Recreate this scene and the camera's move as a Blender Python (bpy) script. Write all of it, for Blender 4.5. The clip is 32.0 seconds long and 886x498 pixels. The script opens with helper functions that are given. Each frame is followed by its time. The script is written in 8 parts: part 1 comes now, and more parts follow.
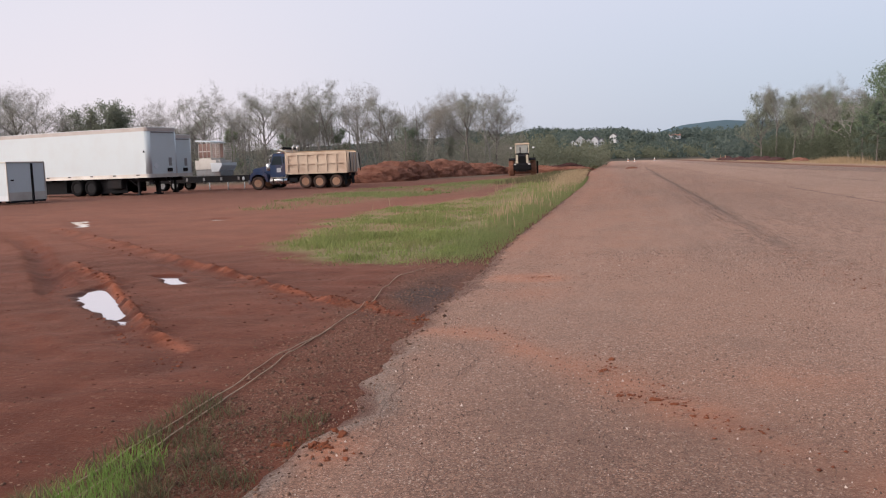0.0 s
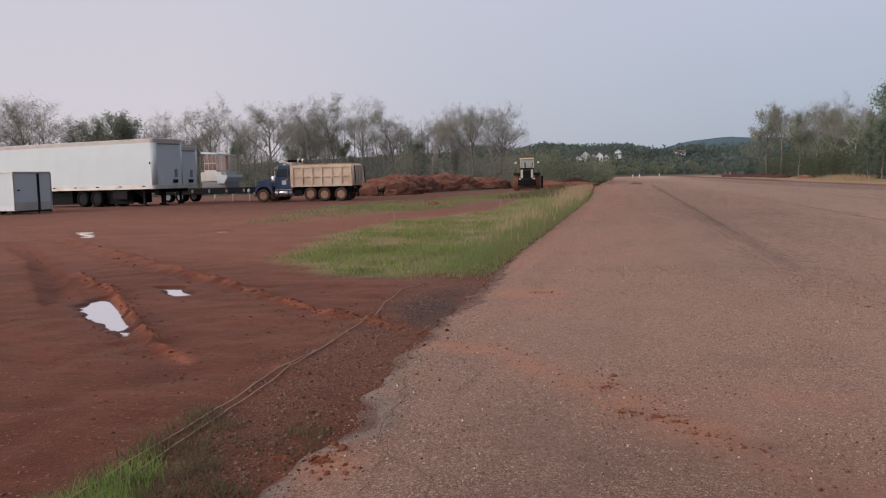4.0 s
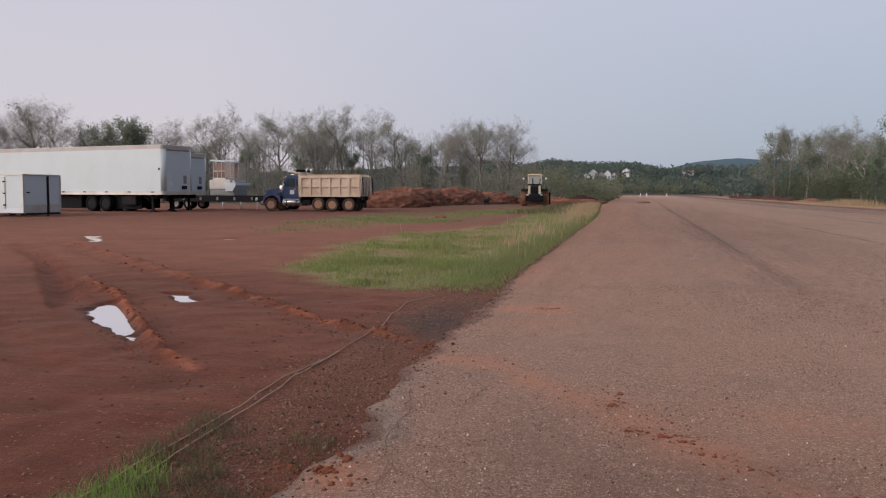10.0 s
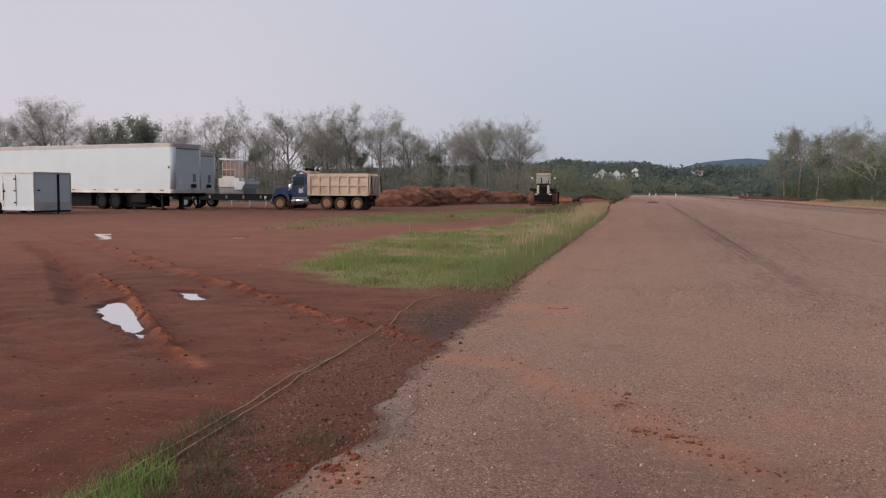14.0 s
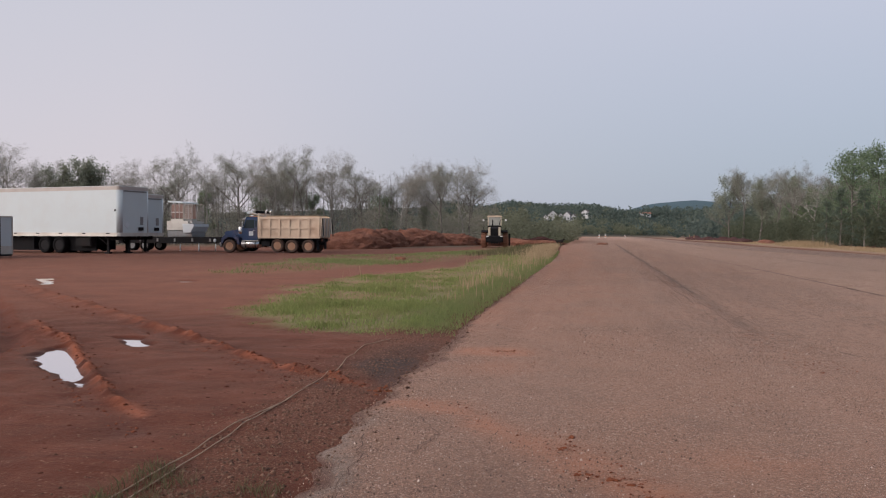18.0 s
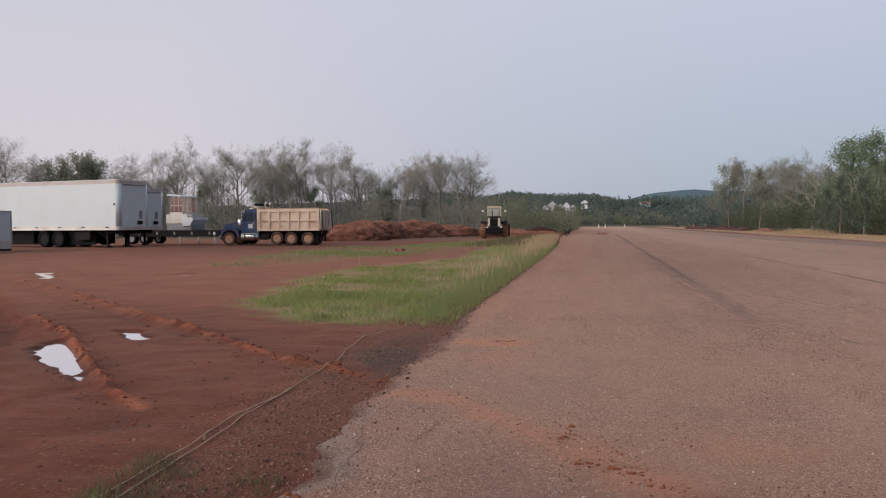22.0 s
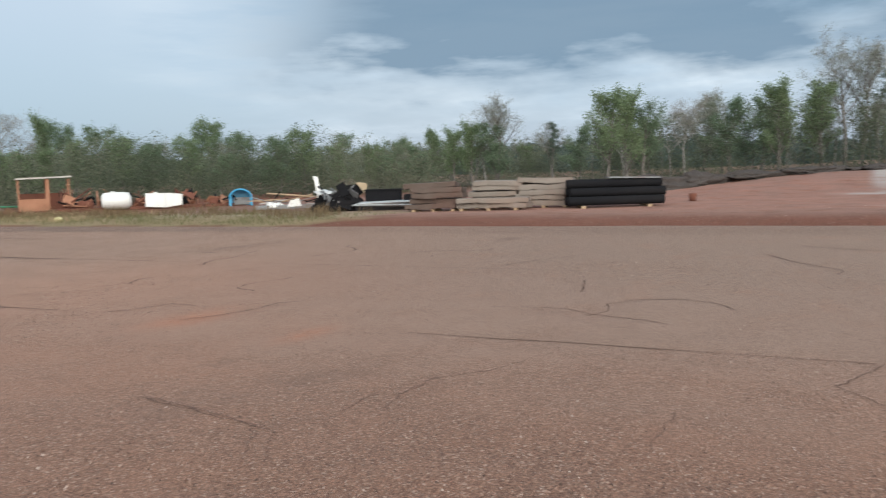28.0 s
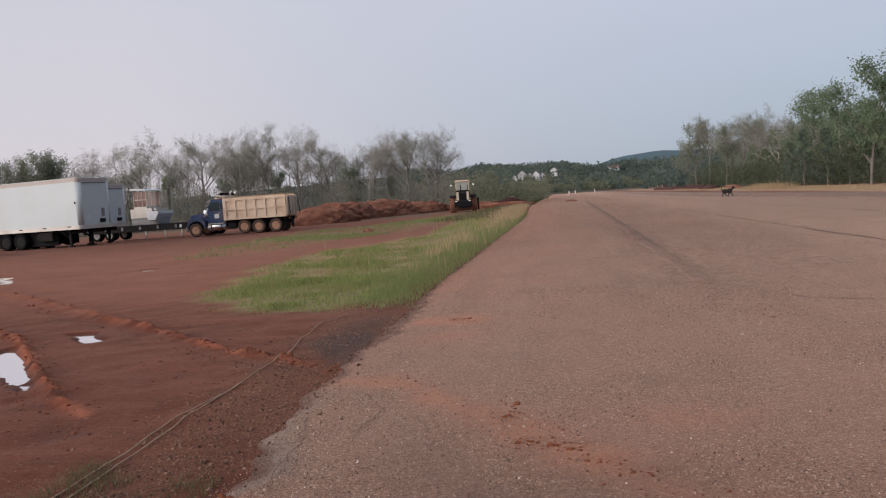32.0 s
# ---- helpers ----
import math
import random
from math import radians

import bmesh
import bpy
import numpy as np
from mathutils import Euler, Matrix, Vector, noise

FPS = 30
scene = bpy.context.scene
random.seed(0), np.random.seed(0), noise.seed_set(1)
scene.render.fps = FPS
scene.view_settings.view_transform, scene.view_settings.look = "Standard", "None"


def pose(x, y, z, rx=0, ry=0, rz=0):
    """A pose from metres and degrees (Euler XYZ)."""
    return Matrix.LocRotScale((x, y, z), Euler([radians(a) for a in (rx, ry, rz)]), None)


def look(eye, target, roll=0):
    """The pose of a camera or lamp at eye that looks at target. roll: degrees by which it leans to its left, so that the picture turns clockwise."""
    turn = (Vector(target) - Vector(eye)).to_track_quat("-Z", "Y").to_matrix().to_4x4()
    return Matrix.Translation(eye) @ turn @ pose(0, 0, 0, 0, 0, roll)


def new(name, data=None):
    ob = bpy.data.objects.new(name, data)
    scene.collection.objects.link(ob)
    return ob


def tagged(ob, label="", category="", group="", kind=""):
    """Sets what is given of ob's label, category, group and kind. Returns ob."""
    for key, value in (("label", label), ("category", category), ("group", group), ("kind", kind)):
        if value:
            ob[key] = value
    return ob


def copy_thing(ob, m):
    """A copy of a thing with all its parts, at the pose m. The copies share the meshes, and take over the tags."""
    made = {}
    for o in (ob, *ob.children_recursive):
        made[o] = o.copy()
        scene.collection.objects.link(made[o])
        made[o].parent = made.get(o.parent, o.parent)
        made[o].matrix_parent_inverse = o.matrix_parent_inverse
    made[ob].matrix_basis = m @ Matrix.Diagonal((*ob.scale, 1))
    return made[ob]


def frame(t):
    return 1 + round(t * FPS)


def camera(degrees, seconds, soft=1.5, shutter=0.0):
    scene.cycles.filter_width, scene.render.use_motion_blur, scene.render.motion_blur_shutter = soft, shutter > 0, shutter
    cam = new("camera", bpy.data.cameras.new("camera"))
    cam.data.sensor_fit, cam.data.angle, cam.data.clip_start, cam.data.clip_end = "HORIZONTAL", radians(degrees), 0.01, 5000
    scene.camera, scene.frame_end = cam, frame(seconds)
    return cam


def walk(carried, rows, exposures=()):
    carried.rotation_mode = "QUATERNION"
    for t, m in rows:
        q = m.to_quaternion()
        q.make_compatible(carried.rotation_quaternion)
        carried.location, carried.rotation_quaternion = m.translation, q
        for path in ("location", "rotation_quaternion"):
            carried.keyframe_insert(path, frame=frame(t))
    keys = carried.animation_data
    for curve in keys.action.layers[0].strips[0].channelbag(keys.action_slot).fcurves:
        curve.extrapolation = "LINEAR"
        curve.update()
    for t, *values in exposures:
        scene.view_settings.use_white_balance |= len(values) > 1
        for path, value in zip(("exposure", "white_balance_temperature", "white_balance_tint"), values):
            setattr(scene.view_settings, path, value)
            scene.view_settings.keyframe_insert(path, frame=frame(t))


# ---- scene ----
cam = camera(55.81, 32.0, soft=1.15, shutter=0.4)
PATH = [
    (0, (-0.130, -0.011, 1.476), (-4.46, 19.41, -0.54), -1.99),
    (0.5, (-0.129, -0.022, 1.478), (-4.47, 19.40, -0.52), -1.69),
    (1, (-0.123, -0.027, 1.486), (-4.45, 19.40, -0.49), -2.01),
    (1.5, (-0.114, 0.001, 1.483), (-4.43, 19.43, -0.48), -2.06),
    (2, (-0.113, -0.016, 1.487), (-4.44, 19.42, -0.41), -1.96),
    (2.5, (-0.111, -0.013, 1.482), (-4.47, 19.42, -0.33), -1.83),
    (3, (-0.115, -0.029, 1.488), (-4.48, 19.41, -0.26), -1.73),
    (3.5, (-0.115, -0.020, 1.484), (-4.52, 19.41, -0.22), -1.60),
    (5.5, (-0.130, -0.012, 1.479), (-4.51, 19.43, -0.20), -1.07),
    (6, (-0.130, -0.018, 1.480), (-4.52, 19.42, -0.20), -1.07),
    (6.5, (-0.143, -0.040, 1.481), (-4.56, 19.39, -0.29), -1.14),
    (7, (-0.153, -0.003, 1.477), (-4.59, 19.43, -0.21), -0.90),
    (7.5, (-0.150, -0.012, 1.488), (-4.53, 19.44, -0.11), -0.59),
    (8, (-0.148, -0.020, 1.484), (-4.56, 19.43, 0.04), -0.40),
    (8.5, (-0.148, -0.026, 1.482), (-4.65, 19.41, 0.12), -0.25),
    (9, (-0.141, -0.027, 1.483), (-4.66, 19.41, 0.13), -0.03),
    (9.5, (-0.145, -0.027, 1.485), (-4.68, 19.41, 0.13), 0.08),
    (10, (-0.145, -0.024, 1.478), (-4.70, 19.40, 0.12), 0.10),
    (10.5, (-0.142, -0.012, 1.477), (-4.70, 19.41, 0.09), 0.05),
    (11, (-0.138, -0.019, 1.475), (-4.77, 19.38, 0.04), -0.19),
    (11.5, (-0.139, -0.007, 1.476), (-4.78, 19.40, 0.06), -0.17),
    (12, (-0.137, -0.002, 1.478), (-4.84, 19.39, 0.09), -0.11),
    (12.5, (-0.136, -0.017, 1.477), (-4.85, 19.37, 0.11), 0.09),
    (13, (-0.128, -0.012, 1.474), (-4.87, 19.37, 0.11), 0.00),
    (13.5, (-0.130, -0.024, 1.475), (-4.85, 19.36, 0.08), 0.13),
    (14, (-0.141, -0.031, 1.479), (-4.89, 19.35, 0.10), 0.31),
    (14.5, (-0.132, -0.018, 1.480), (-4.91, 19.35, 0.10), 0.10),
    (16.5, (-0.136, -0.005, 1.473), (-5.06, 19.32, -0.07), -0.49),
    (17, (-0.114, 0.033, 1.500), (-4.70, 19.47, 0.53), -1.18),
    (17.5, (-0.075, -0.028, 1.508), (-3.68, 19.63, 0.79), -0.41),
    (18, (-0.073, -0.053, 1.505), (-3.73, 19.61, 1.13), 0.13),
    (18.5, (-0.075, -0.037, 1.498), (-3.90, 19.59, 1.07), 0.06),
    (19, (-0.080, -0.038, 1.499), (-4.07, 19.55, 1.09), 0.31),
    (19.5, (-0.075, -0.023, 1.495), (-4.05, 19.57, 1.03), 0.17),
    (20, (-0.079, -0.030, 1.493), (-4.06, 19.56, 0.93), 0.17),
    (20.5, (-0.085, -0.019, 1.492), (-4.02, 19.58, 0.90), -0.27),
    (21, (-0.083, -0.029, 1.495), (-3.89, 19.60, 0.91), -0.30),
    (21.5, (-0.074, -0.018, 1.496), (-3.83, 19.62, 0.97), -0.14),
    (22, (-0.068, -0.027, 1.493), (-3.72, 19.63, 0.91), -0.35),
    (22.5, (-0.074, -0.035, 1.491), (-3.77, 19.61, 0.77), -0.79),
    (23, (-0.069, -0.034, 1.493), (-3.78, 19.60, 0.66), -1.00),
    (23.5, (-0.076, -0.032, 1.493), (-3.81, 19.59, 0.53), -0.91),
    (24, (-0.078, -0.028, 1.489), (-3.81, 19.59, 0.44), -0.87),
    (24.5, (-0.081, 0.007, 1.484), (-3.74, 19.63, 0.30), -1.00),
    (25, (-0.114, 0.044, 1.486), (-1.60, 19.93, 0.00), -2.42),
    (25.2, (-0.044, 0.044, 1.478), (0.68, 19.88, -0.95), -3.76),
    (25.5, (-0.013, 0.017, 1.491), (5.29, 19.17, -0.74), -1.27),
    (25.6, (0.111, -0.062, 1.522), (6.70, 18.69, -0.66), -2.09),
    (26, (0.156, -0.139, 1.510), (11.50, 16.23, -0.31), -0.87),
    (26.5, (0.215, -0.187, 1.536), (15.69, 12.36, -0.19), -0.79),
    (28.5, (0.400, -0.312, 1.481), (19.50, 5.28, -0.50), -2.90),
    (28.7, (0.397, -0.348, 1.499), (19.91, 3.38, -0.78), -2.83),
    (28.8, (0.393, -0.353, 1.496), (19.87, 3.59, -0.79), -3.16),
    (29, (0.361, -0.263, 1.485), (19.05, 6.54, -0.60), -3.42),
    (29.3, (0.308, -0.121, 1.495), (14.57, 13.78, -0.33), -5.44),
    (29.6, (0.339, -0.025, 1.494), (8.43, 18.17, -0.40), -6.57),
    (29.9, (0.072, 0.013, 1.508), (4.05, 19.53, -0.31), -6.76),
    (30, (0.176, 0.033, 1.538), (3.13, 19.73, -0.32), -7.05),
    (30.2, (0.215, 0.135, 1.501), (0.76, 20.06, -0.13), -6.16),
    (30.5, (0.291, 0.079, 1.517), (-1.18, 19.96, -0.06), -5.47),
    (31, (0.231, 0.092, 1.551), (-2.72, 19.84, 0.42), -4.94),
    (31.5, (0.214, 0.096, 1.546), (-2.96, 19.81, 0.49), -4.09),
    (32, (0.211, 0.101, 1.535), (-2.85, 19.83, 0.35), -4.03),
]
walk(cam, [(t, look(eye, target, roll)) for t, eye, target, roll in PATH], exposures=((0, 0.32, 6370, 13), (2, 0.34, 6370, 13), (2.5, 0.15, 6340, 13), (3, -0.05, 6310, 13), (5.5, -0.06, 6310, 13), (16, -0.05, 6320, 12), (24.5, -0.01, 6350, 12), (25.0, 0.06, 6390, 12), (25.5, 0.32, 6390, 12), (26, 0.35, 6360, 12), (27.4, 0.32, 6200, 5), (28.7, 0.24, 5880, -2), (29.2, 0.25, 5980, -1), (30, 0.35, 6170, 5), (31, 0.03, 6230, 9), (32, 0.0, 6330, 11)))

# ---- world, sun, exposure ----
SUN_FROM = Vector((-0.74, -0.62, 0.28)).normalized()   # low glow behind the viewer
world = bpy.data.worlds.new("dusk_sky")
scene.world = world
world.use_nodes = True
wn, wl = world.node_tree.nodes, world.node_tree.links
wn.clear()


def wmath(op, a, b=None, clamp=False):
    n = wn.new("ShaderNodeMath")
    n.operation, n.use_clamp = op, clamp
    for i, v in enumerate((a, b)):
        if v is None:
            continue
        if isinstance(v, (int, float)):
            n.inputs[i].default_value = v
        else:
            wl.new(v, n.inputs[i])
    return n.outputs[0]


def wmix(fac, a, b):
    n = wn.new("ShaderNodeMix")
    n.data_type = "RGBA"
    for sock, v in ((n.inputs[0], fac), (n.inputs[6], a), (n.inputs[7], b)):
        if isinstance(v, (int, float)):
            sock.default_value = v
        elif isinstance(v, tuple):
            sock.default_value = (*v, 1)
        else:
            wl.new(v, sock)
    return n.outputs[2]


coord = wn.new("ShaderNodeTexCoord")
sky = wn.new("ShaderNodeTexSky")
sky.sky_type, sky.sun_disc = "NISHITA", False
sky.sun_elevation, sky.sun_rotation = radians(9), math.atan2(SUN_FROM.x, SUN_FROM.y)
sky.air_density, sky.dust_density, sky.ozone_density = 1.0, 2.0, 1.5
skyc = wn.new("ShaderNodeVectorMath")
skyc.operation = "SCALE"
skyc.inputs["Scale"].default_value = 0.085
wl.new(sky.outputs[0], skyc.inputs[0])
sep = wn.new("ShaderNodeSeparateXYZ")
wl.new(coord.outputs["Generated"], sep.inputs[0])
dx, dy, dz = sep.outputs
# high thin veil: pale lavender aloft, blue-grey by the horizon away from the sun
lift = wmath("MULTIPLY", wmath("MAXIMUM", dz, 0.0), 3.0, True)
away = wmath("ADD", wmath("MULTIPLY", dx, 0.242), wmath("MULTIPLY", dy, 0.97))
away = wmath("MULTIPLY", wmath("SUBTRACT", away, 0.72), 3.4, True)
side = wmath("ADD", wmath("MULTIPLY", dx, 1.1), 0.42, True)
low = wmix(side, (0.82, 0.74, 0.78), (0.50, 0.54, 0.65))
low = wmix(wmath("MULTIPLY", away, 0.5), low, (0.25, 0.41, 0.54))
veil = wmix(lift, low, wmix(away, (0.72, 0.73, 0.80), (0.72, 0.73, 0.84)))
toned = wmix(0.80, skyc.outputs[0], veil)
# broken cloud bank off to the right
flat = wn.new("ShaderNodeCombineXYZ")
den = wmath("ADD", wmath("MAXIMUM", dz, 0.0), 0.22)
wl.new(wmath("DIVIDE", dx, den), flat.inputs[0])
wl.new(wmath("DIVIDE", dy, den), flat.inputs[1])
cn = wn.new("ShaderNodeTexNoise")
cn.inputs["Scale"].default_value, cn.inputs["Detail"].default_value = 1.05, 8
cn.inputs["Roughness"].default_value, cn.inputs["Distortion"].default_value = 0.55, 0.3
wl.new(flat.outputs[0], cn.inputs["Vector"])
cn2 = wn.new("ShaderNodeTexNoise")
cn2.inputs["Scale"].default_value, cn2.inputs["Detail"].default_value = 2.4, 8
wl.new(flat.outputs[0], cn2.inputs["Vector"])
wisp = wn.new("ShaderNodeTexNoise")
wisp.inputs["Scale"].default_value, wisp.inputs["Detail"].default_value, wisp.inputs["Roughness"].default_value = 1.5, 8, 0.6
wv = wn.new("ShaderNodeCombineXYZ")
for i, part_ in enumerate((wmath("MULTIPLY", dx, 2.6), wmath("MULTIPLY", dy, 2.6), wmath("MULTIPLY", dz, 17.0))):
    wl.new(part_, wv.inputs[i])
wl.new(wv.outputs[0], wisp.inputs["Vector"])
bank = wmath("SUBTRACT", wmath("MULTIPLY", dx, 1.6), wmath("ADD", wmath("MULTIPLY", dy, 0.95), 0.31))
bank = wmath("MULTIPLY", bank, 2.1, True)
aloft = wmath("MULTIPLY", wmath("SUBTRACT", dz, 0.085), 2.4)
cover = wmath("MULTIPLY", wmath("ADD", wmath("SUBTRACT", wmath("ADD", wmath("MULTIPLY", cn.outputs["Fac"], 0.6), wmath("MULTIPLY", wisp.outputs["Fac"], 0.4)), 0.43), aloft), 6.0, True)
cover = wmath("MULTIPLY", cover, bank)
heavy = wmath("ADD", wmath("MULTIPLY", cn2.outputs["Fac"], 0.55), wmath("MULTIPLY", wisp.outputs["Fac"], 0.45))
thick = wmath("MULTIPLY", wmath("ADD", wmath("SUBTRACT", heavy, 0.45), aloft), 5.0, True)
deep = wmath("SUBTRACT", wmath("ADD", wmath("MULTIPLY", dx, 1.6), wmath("MULTIPLY", wisp.outputs["Fac"], 0.5)), wmath("ADD", wmath("MULTIPLY", dy, 0.95), 0.72))
thick = wmath("MULTIPLY", thick, wmath("MULTIPLY", deep, 2.4, True))
bright = wmath("MULTIPLY", wmath("SUBTRACT", wisp.outputs["Fac"], 0.36), 3.6, True)
pale = wmix(bright, (0.42, 0.50, 0.61), (0.74, 0.75, 0.80))
cloudc = wmix(wmath("MULTIPLY", thick, 0.92), pale, (0.155, 0.225, 0.315))
clouded = wmix(wmath("MULTIPLY", cover, 0.92), toned, cloudc)
# the afterglow behind the viewer
toward = wmath("ADD", wmath("MULTIPLY", dx, SUN_FROM.x), wmath("MULTIPLY", dy, SUN_FROM.y))
glow = wmath("POWER", wmath("MAXIMUM", toward, 0.0), 1.5)
full = wmix(wmath("MULTIPLY", glow, 0.95), clouded, (2.25, 2.06, 1.98))
bgn = wn.new("ShaderNodeBackground")
bgn.inputs["Strength"].default_value = 1.0
wl.new(full, bgn.inputs["Color"])
wout = wn.new("ShaderNodeOutputWorld")
wl.new(bgn.outputs[0], wout.inputs[0])

sun = new("sun", bpy.data.lights.new("sun", "SUN"))
sun.data.energy, sun.data.angle, sun.data.color = 2.0, radians(50), (1.0, 0.86, 0.74)
sun.matrix_world = look(SUN_FROM * 300, (0, 0, 0))
scene.view_settings.exposure = 0.0


# ---- small tools ----
def rng(seed):
    return np.random.RandomState(seed)


def smooth(a, b, v):
    u = np.clip((v - a) / (b - a), 0, 1)
    return u * u * (3 - 2 * u)


TABLE = rng(7).rand(256, 256)


def vnoise(x, y, scale):
    """Smooth value noise, 0 to 1, one wave about scale metres."""
    x, y = np.asarray(x, float) / scale + 1000.3, np.asarray(y, float) / scale + 1000.7
    i, j = np.floor(x).astype(int), np.floor(y).astype(int)
    u, v = x - i, y - j
    u, v = u * u * (3 - 2 * u), v * v * (3 - 2 * v)
    g = lambda a, b: TABLE[(i + a) % 256, (j + b) % 256]
    return (g(0, 0) * (1 - u) + g(1, 0) * u) * (1 - v) + (g(0, 1) * (1 - u) + g(1, 1) * u) * v


def inside(poly, x, y):
    """Signed distance to a polygon's edge, positive within."""
    x, y = np.asarray(x, float), np.asarray(y, float)
    best, odd = np.full(x.shape, 1e9), np.zeros(x.shape, bool)
    for (ax, ay), (bx, by) in zip(poly, poly[1:] + poly[:1]):
        ex, ey = bx - ax, by - ay
        u = np.clip(((x - ax) * ex + (y - ay) * ey) / (ex * ex + ey * ey), 0, 1)
        best = np.minimum(best, np.hypot(x - ax - u * ex, y - ay - u * ey))
        cross = ((ay > y) != (by > y)) & (x < (y - ay) / (ey if ey else 1e-9) * ex + ax)
        odd ^= cross
    return np.where(odd, best, -best)


def beside(line, x, y):
    """Distance from a polyline, the side (positive to its left) and the share of its length."""
    x, y = np.asarray(x, float), np.asarray(y, float)
    best, side, along = np.full(x.shape, 1e9), np.zeros(x.shape), np.zeros(x.shape)
    n = len(line) - 1
    for k in range(n):
        (ax, ay), (bx, by) = line[k], line[k + 1]
        ex, ey = bx - ax, by - ay
        u = np.clip(((x - ax) * ex + (y - ay) * ey) / (ex * ex + ey * ey), 0, 1)
        qx, qy = x - ax - u * ex, y - ay - u * ey
        d = np.hypot(qx, qy)
        near = d < best
        best, side, along = np.where(near, d, best), np.where(near, ex * qy - ey * qx, side), np.where(near, (k + u) / n, along)
    return best, np.sign(side), along


def mesh_from(name, verts, faces, smooth_faces=False):
    me = bpy.data.meshes.new(name)
    verts, faces = np.asarray(verts, np.float32), np.asarray(faces, np.int32)
    n, k = faces.shape
    me.vertices.add(len(verts))
    me.vertices.foreach_set("co", verts.ravel())
    me.loops.add(n * k)
    me.loops.foreach_set("vertex_index", faces.ravel())
    me.polygons.add(n)
    me.polygons.foreach_set("loop_start", np.arange(0, n * k, k, dtype=np.int32))
    me.update(calc_edges=True)
    if smooth_faces:
        me.polygons.foreach_set("use_smooth", np.ones(n, bool))
    return me


def thing(name, m, label, category, group="", kind=""):
    """A thing's root: an Empty at its base."""
    ob = new(name)
    ob.empty_display_size = 0.2
    ob.matrix_world = m
    return tagged(ob, label, category, group, kind)


def part(name, bm, material, parent=None, label="", soften=0.0):
    """One bmesh as one mesh object under a thing or a part."""
    me = bpy.data.meshes.new(name)
    if soften:
        bmesh.ops.bevel(bm, geom=[e for e in bm.edges if e.calc_face_angle(0) > 0.7], offset=soften, segments=2, affect="EDGES", clamp_overlap=True)
    bmesh.ops.recalc_face_normals(bm, faces=bm.faces)
    bm.to_mesh(me)
    bm.free()
    me.materials.append(material)
    ob = new(name, me)
    if parent:
        ob.parent = parent
    if label:
        ob["label"] = label
    return ob


def box(x0, x1, y0, y1, z0, z1, bm=None, turn=None):
    bm = bm or bmesh.new()
    v = [bm.verts.new(Vector((x, y, z))) for x in (x0, x1) for y in (y0, y1) for z in (z0, z1)]
    for f in ((0, 1, 3, 2), (4, 6, 7, 5), (0, 4, 5, 1), (2, 3, 7, 6), (0, 2, 6, 4), (1, 5, 7, 3)):
        bm.faces.new([v[i] for i in f])
    if turn is not None:
        bmesh.ops.transform(bm, matrix=turn, verts=v)
    return bm


def tube(p, q, r, r2=None, seg=12, bm=None, caps=True):
    """A round bar from p to q."""
    bm = bm or bmesh.new()
    p, q = Vector(p), Vector(q)
    r2 = r if r2 is None else r2
    turn = (q - p).to_track_quat("Z", "Y")
    rings = []
    for c, rad in ((p, r), (q, r2)):
        rings.append([bm.verts.new(c + turn @ Vector((rad * math.cos(a), rad * math.sin(a), 0))) for a in (2 * math.pi * i / seg for i in range(seg))])
    for i in range(seg):
        f = bm.faces.new((rings[0][i], rings[0][(i + 1) % seg], rings[1][(i + 1) % seg], rings[1][i]))
        f.smooth = True
    if caps:
        bm.faces.new(rings[0][::-1])
        bm.faces.new(rings[1])
    return bm


def bend(points, r, seg=8, bm=None):
    """A round bar along a line of points."""
    bm = bm or bmesh.new()
    pts = [Vector(p) for p in points]
    rings = []
    for i, c in enumerate(pts):
        d = (pts[min(i + 1, len(pts) - 1)] - pts[max(i - 1, 0)]).normalized()
        turn = d.to_track_quat("Z", "Y")
        rings.append([bm.verts.new(c + turn @ Vector((r * math.cos(a), r * math.sin(a), 0))) for a in (2 * math.pi * k / seg for k in range(seg))])
    for a, b in zip(rings, rings[1:]):
        for k in range(seg):
            bm.faces.new((a[k], a[(k + 1) % seg], b[(k + 1) % seg], b[k])).smooth = True
    bm.faces.new(rings[0][::-1])
    bm.faces.new(rings[-1])
    return bm


def slab(outline, y0, y1, bm=None):
    """An outline in x and z, carried from y0 to y1."""
    bm = bm or bmesh.new()
    a = [bm.verts.new((x, y0, z)) for x, z in outline]
    b = [bm.verts.new((x, y1, z)) for x, z in outline]
    bm.faces.new(a)
    bm.faces.new(b[::-1])
    n = len(a)
    for i in range(n):
        bm.faces.new((a[i], b[i], b[(i + 1) % n], a[(i + 1) % n]))
    return bm


def spun(profile, centre, axis="y", seg=20, bm=None):
    """A profile of (radius, offset along the axis) spun round an axis through centre."""
    bm = bm or bmesh.new()
    c = Vector(centre)
    rings = []
    for r, o in profile:
        ring = []
        for i in range(seg):
            a = 2 * math.pi * i / seg
            u, w = r * math.cos(a), r * math.sin(a)
            ring.append(bm.verts.new(c + Vector({"y": (u, o, w), "x": (o, u, w), "z": (u, w, o)}[axis])))
        rings.append(ring)
    for a, b in zip(rings, rings[1:]):
        for i in range(seg):
            bm.faces.new((a[i], a[(i + 1) % seg], b[(i + 1) % seg], b[i])).smooth = True
    for ring in (rings[0], rings[-1]):
        bm.faces.new(ring)
    return bm


